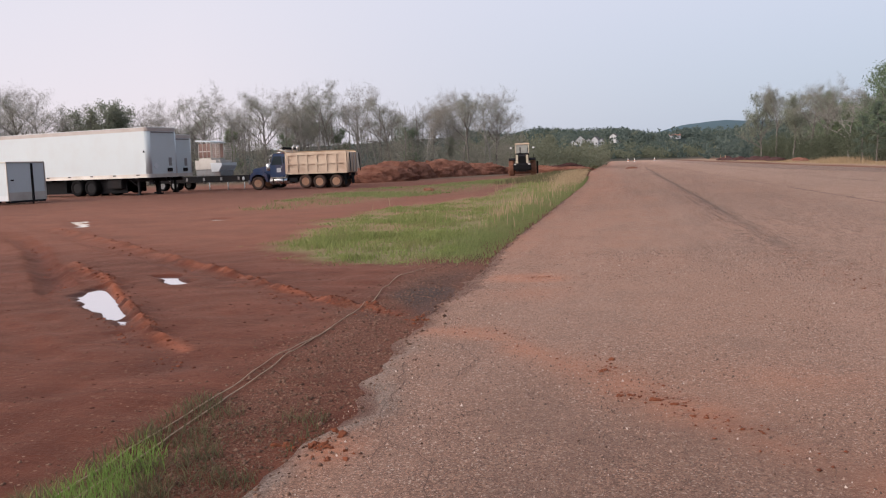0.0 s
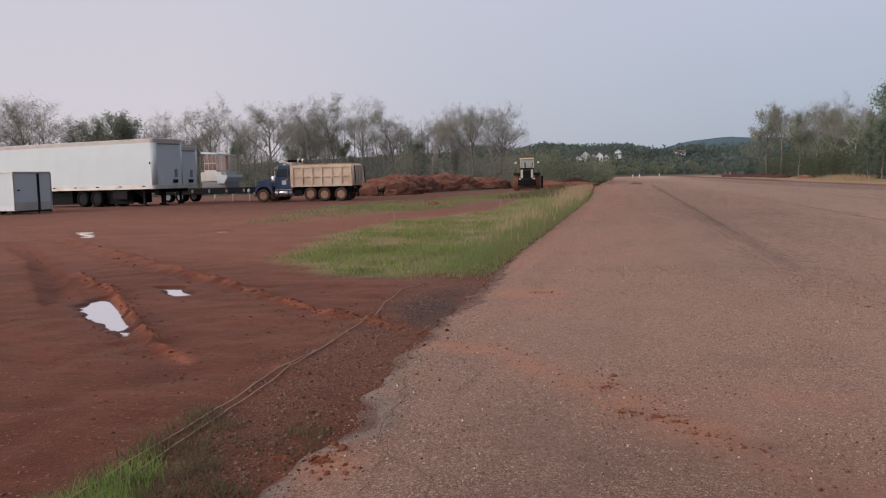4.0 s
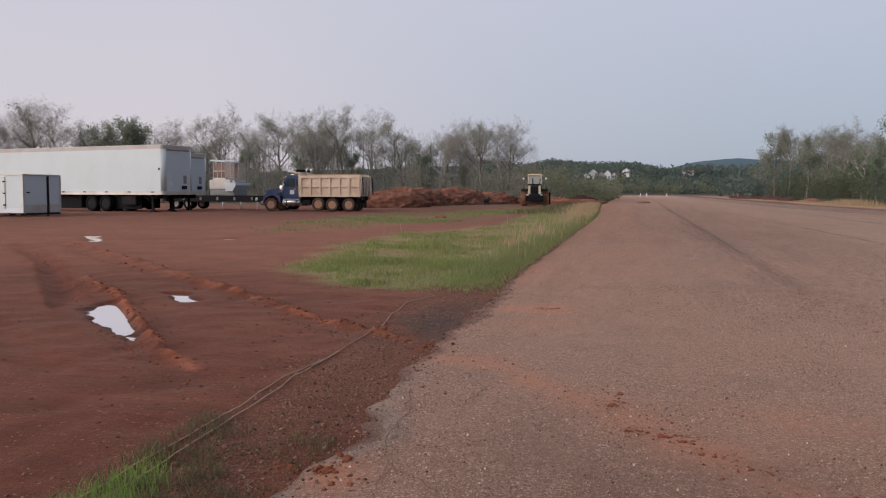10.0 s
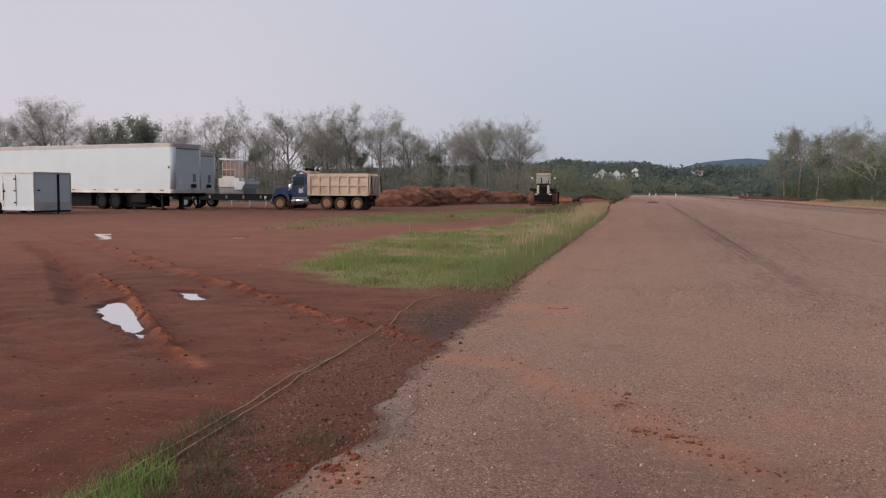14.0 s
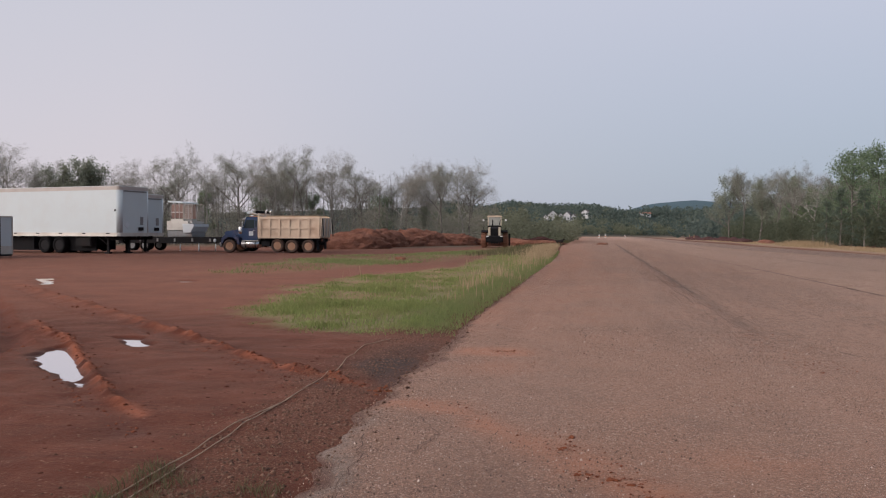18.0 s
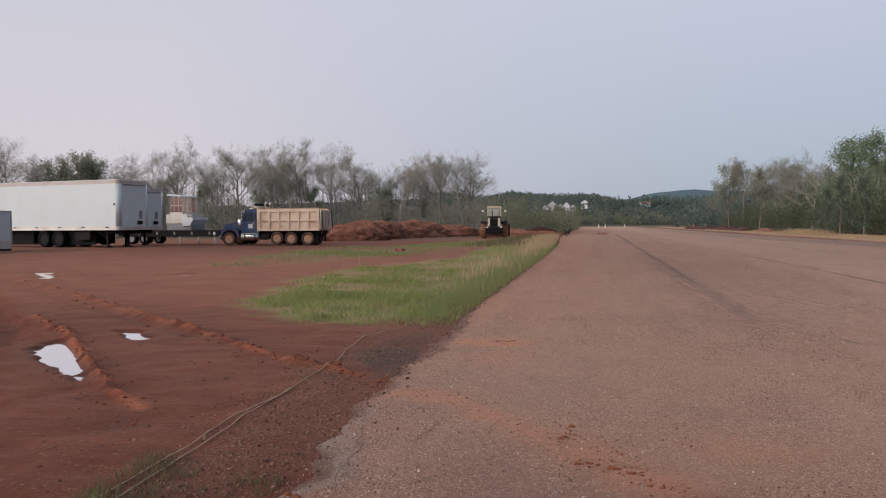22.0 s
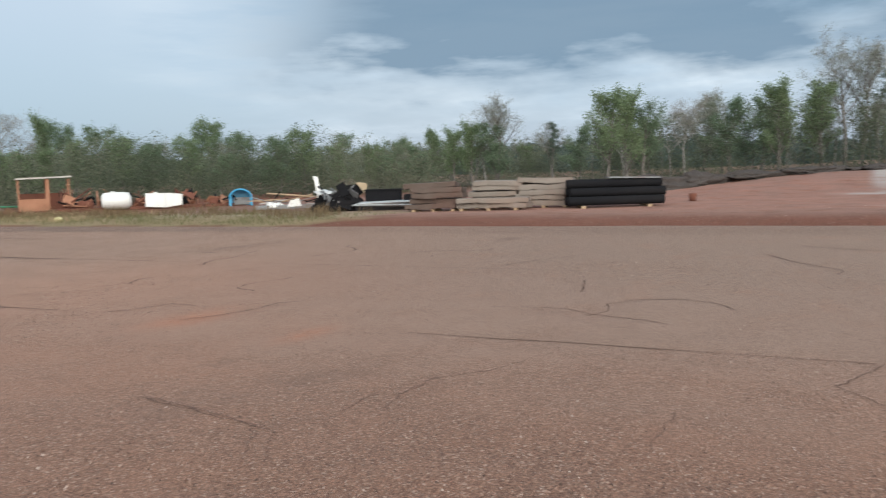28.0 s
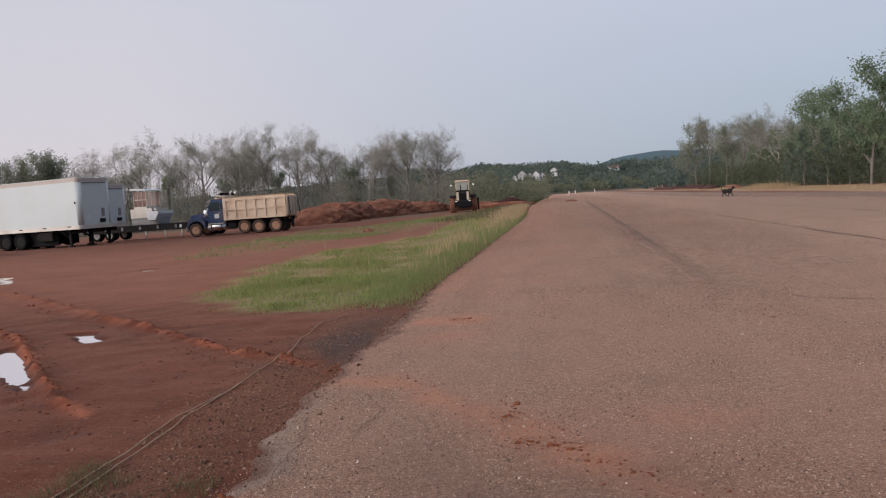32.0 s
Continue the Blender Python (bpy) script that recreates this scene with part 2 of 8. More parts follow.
def lump(size, seed, rough=0.3, sub=3, flat=True, bm=None, at=(0, 0, 0)):
    """A rough heap or clod: a ball pushed about by noise, flat below."""
    own = bmesh.new()
    bmesh.ops.create_icosphere(own, subdivisions=sub, radius=1.0)
    off = Vector((seed * 3.7, seed * 1.3, seed * 2.1))
    for v in own.verts:
        n = noise.noise(v.co * 1.3 + off) * rough + noise.noise(v.co * 3.4 + off) * rough * 0.45 + noise.noise(v.co * 8 + off) * rough * 0.2
        if sub > 4:
            n += 0.05 * abs(noise.noise(Vector((v.co.x * 7, v.co.y * 7, v.co.z * 1.5)) + off)) + 0.17 * (noise.noise(v.co * 15 + off) * 0.5 + noise.noise(v.co * 31 + off) * 0.4)
        v.co *= 1 + n
        v.co = Vector((v.co.x * size[0], v.co.y * size[1], v.co.z * size[2]))
        if flat and v.co.z < 0:
            v.co.z *= 0.15
        v.co += Vector(at)
    for f in own.faces:
        f.smooth = True
    if bm is None:
        return own
    me = bpy.data.meshes.new("lump")
    own.to_mesh(me)
    own.free()
    bm.from_mesh(me)
    bpy.data.meshes.remove(me)
    return bm


# ---- materials ----
class Nodes:
    """A short way to write node materials."""

    def __init__(self, name):
        self.mat = bpy.data.materials.new(name)
        self.mat.use_nodes = True
        self.n, self.l = self.mat.node_tree.nodes, self.mat.node_tree.links
        self.bsdf = self.n["Principled BSDF"]
        self.co = self.n.new("ShaderNodeTexCoord").outputs["Object"]

    def put(self, sock, v):
        if isinstance(v, (int, float)):
            sock.default_value = v
        elif isinstance(v, tuple):
            sock.default_value = (*v, 1) if len(v) == 3 and sock.type == "RGBA" else v
        else:
            self.l.new(v, sock)

    def math(self, op, a, b=0.0, clamp=False):
        n = self.n.new("ShaderNodeMath")
        n.operation, n.use_clamp = op, clamp
        self.put(n.inputs[0], a)
        self.put(n.inputs[1], b)
        return n.outputs[0]

    def noise(self, scale, detail=4, rough=0.55, stretch=None, distort=0.0, turned=0.0):
        n = self.n.new("ShaderNodeTexNoise")
        n.inputs["Scale"].default_value, n.inputs["Detail"].default_value = scale, detail
        n.inputs["Roughness"].default_value, n.inputs["Distortion"].default_value = rough, distort
        self.l.new(self.mapped(stretch, turned), n.inputs["Vector"])
        return n.outputs["Fac"]

    def mapped(self, stretch, turned=0.0):
        if not stretch:
            return self.co
        m = self.n.new("ShaderNodeMapping")
        m.inputs["Rotation"].default_value = (0, 0, radians(turned))
        m.inputs["Scale"].default_value = stretch
        self.l.new(self.co, m.inputs["Vector"])
        return m.outputs[0]

    def cells(self, scale, feature="F1", out="Distance", stretch=None):
        n = self.n.new("ShaderNodeTexVoronoi")
        n.feature = feature
        n.inputs["Scale"].default_value = scale
        self.l.new(self.mapped(stretch), n.inputs["Vector"])
        return n.outputs[out]

    def ramp(self, fac, lo, hi):
        """0 below lo, 1 above hi."""
        n = self.n.new("ShaderNodeMapRange")
        n.interpolation_type = "SMOOTHSTEP"
        self.put(n.inputs["Value"], fac)
        n.inputs["From Min"].default_value, n.inputs["From Max"].default_value = lo, hi
        return n.outputs[0]

    def mix(self, fac, a, b, blend="MIX"):
        n = self.n.new("ShaderNodeMix")
        n.data_type, n.blend_type = "RGBA", blend
        self.put(n.inputs[0], fac)
        self.put(n.inputs[6], a)
        self.put(n.inputs[7], b)
        return n.outputs[2]

    def attr(self, name):
        n = self.n.new("ShaderNodeAttribute")
        n.attribute_name = name
        return n.outputs["Fac"]

    def bump(self, height, strength, distance):
        n = self.n.new("ShaderNodeBump")
        n.inputs["Strength"].default_value, n.inputs["Distance"].default_value = strength, distance
        self.put(n.inputs["Height"], height)
        self.l.new(n.outputs[0], self.bsdf.inputs["Normal"])

    def done(self, colour, rough=0.8, metal=0.0, spec=0.5):
        self.put(self.bsdf.inputs["Base Color"], colour)
        self.put(self.bsdf.inputs["Roughness"], rough)
        self.put(self.bsdf.inputs["Metallic"], metal)
        self.put(self.bsdf.inputs["Specular IOR Level"], spec)
        return self.mat


def worn(name, base, dirt=(0.22, 0.11, 0.07), amount=0.35, rough=0.5, metal=0.0, scale=1.0, grain=12.0, bump=0.15, rust=None, spec=0.5):
    """Paint or metal with stains, dust and fine grain."""
    k = Nodes(name)
    big = k.noise(0.9 * scale, 5, 0.6)
    fine = k.noise(grain * scale, 4, 0.65)
    streak = k.noise(3 * scale, 4, 0.6, (3.0, 3.0, 0.5))
    c = k.mix(k.math("MULTIPLY", k.ramp(big, 0.40, 0.72), amount), base, dirt)
    c = k.mix(k.math("MULTIPLY", k.ramp(streak, 0.5, 0.75), amount * 0.7), c, tuple(0.6 * v + 0.4 * d for v, d in zip(base, dirt)))
    if rust:
        c = k.mix(k.ramp(k.noise(2.2 * scale, 6, 0.7), 0.56, 0.64), c, rust)
    c = k.mix(k.math("MULTIPLY", fine, 0.22), c, tuple(0.55 * v for v in base))
    k.bump(fine, bump, 0.01)
    return k.done(c, k.math("ADD", k.math("MULTIPLY", big, 0.3), rough - 0.12), metal, spec)


def leafy(name, dark, light, rough=0.65, patch=None, thin_leaf=True):
    """Leaves, or opaque crumbs, that differ one by one."""
    k = Nodes(name)
    g = k.n.new("ShaderNodeNewGeometry")
    o = k.n.new("ShaderNodeObjectInfo")
    f = k.math("ADD", k.math("MULTIPLY", g.outputs["Random Per Island"], 0.7), k.math("MULTIPLY", o.outputs["Random"], 0.3))
    c = k.mix(f, dark, light)
    if patch:
        c = k.mix(k.math("MULTIPLY", k.ramp(k.noise(0.9, 5, 0.65), 0.42, 0.68), 0.6), c, patch)
    k.done(c, rough, 0.0, 0.2)
    if not thin_leaf:
        return k.mat
    thin = k.n.new("ShaderNodeBsdfTranslucent")
    k.put(thin.inputs["Color"], c)
    both = k.n.new("ShaderNodeMixShader")
    both.inputs[0].default_value = 0.5
    k.l.new(k.bsdf.outputs[0], both.inputs[1])
    k.l.new(thin.outputs[0], both.inputs[2])
    k.l.new(both.outputs[0], k.n["Material Output"].inputs["Surface"])
    return k.mat


M = {}
M["white_panel"] = worn("white_panel", (0.51, 0.57, 0.595), (0.45, 0.40, 0.36), 0.14, 0.42, grain=20)
M["pale_panel"] = worn("pale_panel", (0.58, 0.62, 0.65), (0.40, 0.36, 0.33), 0.30, 0.45, grain=16)
M["alloy"] = worn("alloy", (0.52, 0.50, 0.47), (0.30, 0.22, 0.17), 0.4, 0.45, 0.5)
M["rusty_rail"] = worn("rusty_rail", (0.47, 0.43, 0.40), (0.33, 0.24, 0.19), 0.35, 0.6)
M["black_steel"] = worn("black_steel", (0.012, 0.012, 0.014), (0.04, 0.028, 0.023), 0.35, 0.8, spec=0.2)
M["grey_steel"] = worn("grey_steel", (0.24, 0.25, 0.26), (0.20, 0.10, 0.07), 0.5, 0.55, 0.3)
M["rubber"] = worn("rubber", (0.007, 0.007, 0.008), (0.024, 0.018, 0.015), 0.25, 0.95, bump=0.4, spec=0.15)
M["muddy_rubber"] = worn("muddy_rubber", (0.06, 0.042, 0.034), (0.24, 0.115, 0.075), 0.5, 0.95, bump=0.5)
M["clay_rubber"] = worn("clay_rubber", (0.25, 0.11, 0.068), (0.07, 0.045, 0.035), 0.5, 0.95, bump=0.5)
M["blue_paint"] = worn("blue_paint", (0.020, 0.046, 0.115), (0.16, 0.09, 0.07), 0.35, 0.35, grain=18)
M["cream_paint"] = worn("cream_paint", (0.66, 0.52, 0.39), (0.36, 0.19, 0.12), 0.45, 0.6)
M["chrome"] = worn("chrome", (0.66, 0.66, 0.66), (0.35, 0.26, 0.2), 0.3, 0.25, 0.9)
M["muddy_rim"] = worn("muddy_rim", (0.40, 0.235, 0.15), (0.26, 0.11, 0.06), 0.6, 0.8)
M["yellow_paint"] = worn("yellow_paint", (0.55, 0.49, 0.38), (0.35, 0.20, 0.11), 0.5, 0.6)
M["rust_red"] = worn("rust_red", (0.17, 0.065, 0.042), (0.10, 0.045, 0.03), 0.7, 0.9, bump=0.5)
M["orange_rust"] = worn("orange_rust", (0.38, 0.19, 0.115), (0.20, 0.085, 0.05), 0.6, 0.85, bump=0.4)
M["hub_grime"] = worn("hub_grime", (0.20, 0.13, 0.09), (0.10, 0.06, 0.045), 0.5, 0.8)
M["white_plastic"] = worn("white_plastic", (0.80, 0.80, 0.78), (0.5, 0.42, 0.36), 0.2, 0.4)
M["blue_plastic"] = worn("blue_plastic", (0.055, 0.32, 0.55), (0.2, 0.2, 0.2), 0.25, 0.4)
M["navy_hull"] = worn("navy_hull", (0.008, 0.010, 0.022), (0.04, 0.04, 0.045), 0.2, 0.25, bump=0.02)
M["white_hull"] = worn("white_hull", (0.80, 0.79, 0.76), (0.5, 0.45, 0.4), 0.15, 0.3, bump=0.03)
M["concrete"] = worn("concrete", (0.25, 0.215, 0.185), (0.24, 0.15, 0.11), 0.5, 0.9, bump=0.5)
M["brown_slab"] = worn("brown_slab", (0.115, 0.085, 0.07), (0.12, 0.06, 0.045), 0.6, 0.9, bump=0.5)
M["black_plastic"] = worn("black_plastic", (0.010, 0.010, 0.012), (0.03, 0.027, 0.027), 0.3, 0.85, spec=0.15)
M["wood"] = worn("wood", (0.42, 0.30, 0.19), (0.22, 0.13, 0.08), 0.5, 0.8, bump=0.4)
M["cardboard"] = worn("cardboard", (0.50, 0.40, 0.27), (0.3, 0.2, 0.14), 0.4, 0.9)
M["green_paint"] = worn("green_paint", (0.05, 0.20, 0.11), (0.14, 0.09, 0.06), 0.35, 0.55)
M["dark_fur"] = worn("dark_fur", (0.014, 0.012, 0.011), (0.045, 0.03, 0.022), 0.5, 0.9, grain=60, bump=0.5)
M["yellow_bag"] = worn("yellow_bag", (0.66, 0.60, 0.30), (0.4, 0.3, 0.2), 0.3, 0.6)
M["roof_shingle"] = worn("roof_shingle", (0.16, 0.15, 0.15), (0.09, 0.08, 0.08), 0.4, 0.9)
M["brick_roof"] = worn("brick_roof", (0.36, 0.18, 0.12), (0.2, 0.1, 0.07), 0.4, 0.9)
M["siding"] = worn("siding", (0.58, 0.59, 0.61), (0.5, 0.5, 0.5), 0.15, 0.7)
M["orange_cone"] = worn("orange_cone", (0.70, 0.22, 0.06), (0.3, 0.15, 0.1), 0.3, 0.6)
M["beige_cover"] = worn("beige_cover", (0.44, 0.37, 0.30), (0.30, 0.21, 0.16), 0.5, 0.8)
M["tipper_paint"] = worn("tipper_paint", (0.50, 0.43, 0.36), (0.34, 0.25, 0.19), 0.5, 0.7)
M["bark"] = worn("bark", (0.185, 0.168, 0.15), (0.12, 0.108, 0.097), 0.5, 0.95, bump=0.6)
M["pale_bark"] = worn("pale_bark", (0.33, 0.31, 0.285), (0.2, 0.18, 0.165), 0.5, 0.95, bump=0.6)
# leaf and brush colours raised towards grey, imitating haze in the base colour
M["twig"] = leafy("twig", (0.28, 0.26, 0.23), (0.40, 0.375, 0.335))
M["leaf_spring"] = leafy("leaf_spring", (0.23, 0.25, 0.19), (0.34, 0.355, 0.275))
M["leaf_bud"] = leafy("leaf_bud", (0.27, 0.255, 0.22), (0.38, 0.355, 0.305))
M["leaf_green"] = leafy("leaf_green", (0.145, 0.20, 0.125), (0.235, 0.30, 0.185))
M["leaf_fresh"] = leafy("leaf_fresh", (0.175, 0.235, 0.13), (0.275, 0.34, 0.19))
M["needle"] = leafy("needle", (0.10, 0.135, 0.105), (0.16, 0.20, 0.15))
M["brush"] = leafy("brush", (0.255, 0.245, 0.20), (0.32, 0.305, 0.25))
M["brush_green"] = leafy("brush_green", (0.175, 0.19, 0.13), (0.24, 0.25, 0.17))
# darker copy of brush_green, with the shade inside the wood in its colour
M["brush_dark"] = leafy("brush_dark", (0.095, 0.115, 0.075), (0.165, 0.18, 0.12))
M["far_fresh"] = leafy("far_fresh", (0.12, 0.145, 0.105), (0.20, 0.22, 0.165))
# far trees: lightened blue-green leaves with the haze of distance mixed in
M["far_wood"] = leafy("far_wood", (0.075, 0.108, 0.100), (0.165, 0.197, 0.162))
M["grass"] = leafy("grass", (0.14, 0.18, 0.055), (0.345, 0.385, 0.14), patch=(0.27, 0.235, 0.115))
M["fresh_grass"] = leafy("fresh_grass", (0.16, 0.20, 0.075), (0.30, 0.335, 0.135), patch=(0.30, 0.27, 0.14))
M["tuft_grass"] = leafy("tuft_grass", (0.15, 0.23, 0.055), (0.29, 0.40, 0.12))
M["thatch"] = leafy("thatch", (0.07, 0.06, 0.035), (0.22, 0.19, 0.115))
M["verge_leaf"] = leafy("verge_leaf", (0.12, 0.125, 0.06), (0.27, 0.255, 0.125), patch=(0.28, 0.22, 0.12))
M["straw"] = leafy("straw", (0.36, 0.26, 0.155), (0.58, 0.44, 0.28))
M["dry_weed"] = leafy("dry_weed", (0.15, 0.105, 0.06), (0.34, 0.245, 0.14))
M["weed"] = leafy("weed", (0.09, 0.09, 0.05), (0.20, 0.17, 0.09))

k = Nodes("glass_pane")
M["glass"] = k.done((0.035, 0.045, 0.05), 0.08, 0.0, 0.6)
# dust and the sky's reflection, both put into one pale colour
k = Nodes("pale_glass")
M["pale_glass"] = k.done(k.mix(k.noise(3, 4), (0.22, 0.23, 0.21), (0.40, 0.40, 0.36)), 0.2, 0.0, 0.6)
k = Nodes("red_glass")
M["red_glass"] = k.done(k.mix(k.noise(3, 4), (0.10, 0.045, 0.035), (0.20, 0.10, 0.08)), 0.3, 0.0, 0.5)
k = Nodes("puddle_water")
k.bump(k.noise(9, 2), 0.03, 0.01)
M["water"] = k.done((0.76, 0.71, 0.71), 0.03, 0.9, 0.5)

# chip-sealed runway: stones in tar under pink dust, dark joints and cracks
k = Nodes("runway_chipseal")
stone = k.cells(120, "F1", "Color")
sep_s = k.n.new("ShaderNodeSeparateColor")
k.l.new(stone, sep_s.inputs[0])
edge = k.cells(120, "F1", "Distance")
big, mid, fine = k.noise(0.16, 6, 0.6), k.noise(1.1, 6, 0.65), k.noise(9, 5, 0.7)
lane = k.noise(0.55, 5, 0.6, (1.6, 0.06, 1.0))
c = k.mix(sep_s.outputs[0], (0.074, 0.037, 0.025), (0.53, 0.282, 0.188))
c = k.mix(k.ramp(sep_s.outputs[1], 0.93, 0.96), c, (0.62, 0.49, 0.40))
c = k.mix(k.math("MULTIPLY", k.ramp(edge, 0.30, 0.62), 0.8), c, (0.034, 0.021, 0.017))
c = k.mix(k.math("MULTIPLY", k.ramp(fine, 0.35, 0.7), 0.22), c, (0.27, 0.155, 0.11))
# larger stones, dark and pale
coarse = k.n.new("ShaderNodeSeparateColor")
k.l.new(k.cells(66, "F1", "Color"), coarse.inputs[0])
c = k.mix(k.math("MULTIPLY", k.ramp(coarse.outputs[0], 0.55, 1.0), 0.38), c, (0.45, 0.285, 0.205))
c = k.mix(k.math("MULTIPLY", k.ramp(coarse.outputs[1], 0.6, 1.0), 0.45), c, (0.055, 0.032, 0.025))
c = k.mix(k.math("MULTIPLY", k.ramp(coarse.outputs[2], 0.95, 0.975), 0.6), c, (0.58, 0.45, 0.36))
# dust lies thick in some places and is blown off in others
c = k.mix(k.math("MULTIPLY", k.ramp(k.math("ADD", k.math("MULTIPLY", big, 0.6), k.math("MULTIPLY", mid, 0.4)), 0.36, 0.66), 0.42), c, (0.36, 0.185, 0.118))
c = k.mix(k.math("MULTIPLY", k.ramp(k.noise(0.42, 7, 0.72), 0.53, 0.64), 0.32), c, (0.085, 0.052, 0.041))
c = k.mix(k.math("MULTIPLY", k.ramp(lane, 0.44, 0.66), 0.2), c, (0.28, 0.175, 0.135))
tread = k.noise(6.5, 6, 0.75, (1.0, 0.5, 1.0), 0.2)
c = k.mix(k.math("MULTIPLY", k.attr("tread"), k.math("MULTIPLY", k.ramp(tread, 0.535, 0.60), 0.85)), c, (0.066, 0.031, 0.022))
c = k.mix(k.math("MULTIPLY", k.attr("powder"), k.ramp(k.math("ADD", k.math("MULTIPLY", mid, 0.6), k.math("MULTIPLY", fine, 0.4)), 0.3, 0.62)), c, (0.39, 0.265, 0.20))
c = k.mix(k.math("MULTIPLY", k.attr("bare"), k.ramp(mid, 0.22, 0.5)), c, k.mix(sep_s.outputs[0], (0.075, 0.056, 0.047), (0.29, 0.22, 0.18)))
c = k.mix(k.math("MULTIPLY", k.attr("dust"), k.ramp(k.math("ADD", k.math("MULTIPLY", mid, 0.5), k.math("MULTIPLY", fine, 0.5)), 0.30, 0.52)), c, k.mix(fine, (0.30, 0.105, 0.055), (0.42, 0.185, 0.105)))
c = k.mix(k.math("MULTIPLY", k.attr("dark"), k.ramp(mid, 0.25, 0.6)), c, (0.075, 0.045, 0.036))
c = k.mix(k.math("MULTIPLY", k.attr("worn"), 0.8), c, k.mix(mid, (0.07, 0.05, 0.041), (0.15, 0.107, 0.086)))
c = k.mix(k.math("MULTIPLY", k.attr("soil"), k.ramp(k.math("ADD", k.math("MULTIPLY", k.noise(9, 8, 0.8), 0.6), k.math("MULTIPLY", k.attr("soil"), 0.5)), 0.46, 0.54)), c, k.mix(fine, (0.035, 0.016, 0.012), (0.14, 0.052, 0.032)))
k.bump(k.math("ADD", k.math("MULTIPLY", sep_s.outputs[2], 0.8), k.math("ADD", k.math("MULTIPLY", fine, 0.4), k.math("MULTIPLY", coarse.outputs[2], 0.5))), 1.0, 0.014)
k.bsdf.inputs["Sheen Weight"].default_value, k.bsdf.inputs["Sheen Roughness"].default_value = 0.31, 0.3
k.bsdf.inputs["Sheen Tint"].default_value = (1.0, 0.72, 0.58, 1)
M["runway"] = k.done(c, 0.9, 0.0, 0.2)

# bare red clay with gravel, grass floor and wood floor where the masks say so
k = Nodes("red_clay_ground")
big, mid, fine = k.noise(0.12, 6, 0.6), k.noise(1.0, 6, 0.62), k.noise(11, 5, 0.7)
c = k.mix(k.ramp(mid, 0.3, 0.7), (0.092, 0.0272, 0.0156), (0.128, 0.0382, 0.0220))
c = k.mix(k.math("MULTIPLY", k.ramp(big, 0.42, 0.66), 0.5), c, (0.142, 0.054, 0.035))
c = k.mix(k.math("MULTIPLY", k.ramp(fine, 0.42, 0.68), 0.38), c, (0.050, 0.0175, 0.012))
c = k.mix(k.math("MULTIPLY", k.ramp(k.noise(0.8, 7, 0.72), 0.52, 0.66), 0.3), c, (0.055, 0.020, 0.0145))
# wheels have dragged the mud along the ruts
drag = k.noise(1.0, 6, 0.7, (0.22, 2.2, 1.0), 0.3, 48)
c = k.mix(k.math("MULTIPLY", k.ramp(drag, 0.50, 0.66), 0.5), c, (0.052, 0.017, 0.0115))
c = k.mix(k.math("MULTIPLY", k.ramp(k.noise(1.7, 6, 0.7, (0.18, 2.0, 1.0), 0.3, 52), 0.55, 0.68), 0.38), c, (0.155, 0.056, 0.034))
c = k.mix(k.math("MULTIPLY", k.ramp(k.noise(0.5, 7, 0.7), 0.52, 0.68), 0.3), c, (0.16, 0.062, 0.039))
spk = k.n.new("ShaderNodeSeparateColor")
k.l.new(k.cells(70, "F1", "Color"), spk.inputs[0])
c = k.mix(k.math("MULTIPLY", k.ramp(spk.outputs[0], 0.982, 0.995), 0.5), c, (0.34, 0.22, 0.16))
c = k.mix(k.math("MULTIPLY", k.attr("wet"), 0.75), c, (0.05, 0.021, 0.017))
c = k.mix(k.math("MULTIPLY", k.attr("fresh"), k.ramp(fine, 0.2, 0.5)), c, k.mix(k.noise(5, 5, 0.7), (0.20, 0.062, 0.034), (0.34, 0.115, 0.062)))
grit = k.cells(95, "F1", "Color")
sep_g = k.n.new("ShaderNodeSeparateColor")
k.l.new(grit, sep_g.inputs[0])
gr = k.mix(sep_g.outputs[0], (0.040, 0.016, 0.010), (0.165, 0.068, 0.042))
gr = k.mix(k.ramp(sep_g.outputs[1], 0.90, 0.95), gr, (0.24, 0.15, 0.11))
c = k.mix(k.math("MULTIPLY", k.math("MULTIPLY", k.attr("gravel"), 0.7), k.ramp(mid, 0.25, 0.55)), c, gr)
c = k.mix(k.math("MULTIPLY", k.math("MULTIPLY", k.attr("wet"), k.attr("gravel")), k.ramp(mid, 0.2, 0.4)), c, (0.017, 0.012, 0.012))
turf = k.mix(fine, (0.13, 0.14, 0.06), (0.24, 0.24, 0.11))
c = k.mix(k.math("MULTIPLY", k.attr("grass"), k.ramp(fine, 0.2, 0.5)), c, turf)
c = k.mix(k.math("MULTIPLY", k.attr("straw"), k.ramp(fine, 0.25, 0.55)), c, (0.27, 0.20, 0.13))
c = k.mix(k.math("MULTIPLY", k.attr("scuff"), k.math("ADD", 0.25, k.math("MULTIPLY", k.ramp(k.noise(0.7, 5, 0.6), 0.3, 0.75), 0.5))), c, (0.30, 0.105, 0.060))
c = k.mix(k.math("MULTIPLY", k.attr("pale"), k.ramp(mid, 0.15, 0.55)), c, (0.36, 0.345, 0.33))
c = k.mix(k.attr("wood"), c, k.mix(mid, (0.045, 0.038, 0.028), (0.10, 0.085, 0.058)))
k.bump(k.math("ADD", k.math("MULTIPLY", fine, 0.6), k.math("MULTIPLY", k.noise(40, 4, 0.7), 0.4)), 0.8, 0.016)
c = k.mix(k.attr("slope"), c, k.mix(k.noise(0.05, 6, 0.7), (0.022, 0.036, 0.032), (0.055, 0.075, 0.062)))
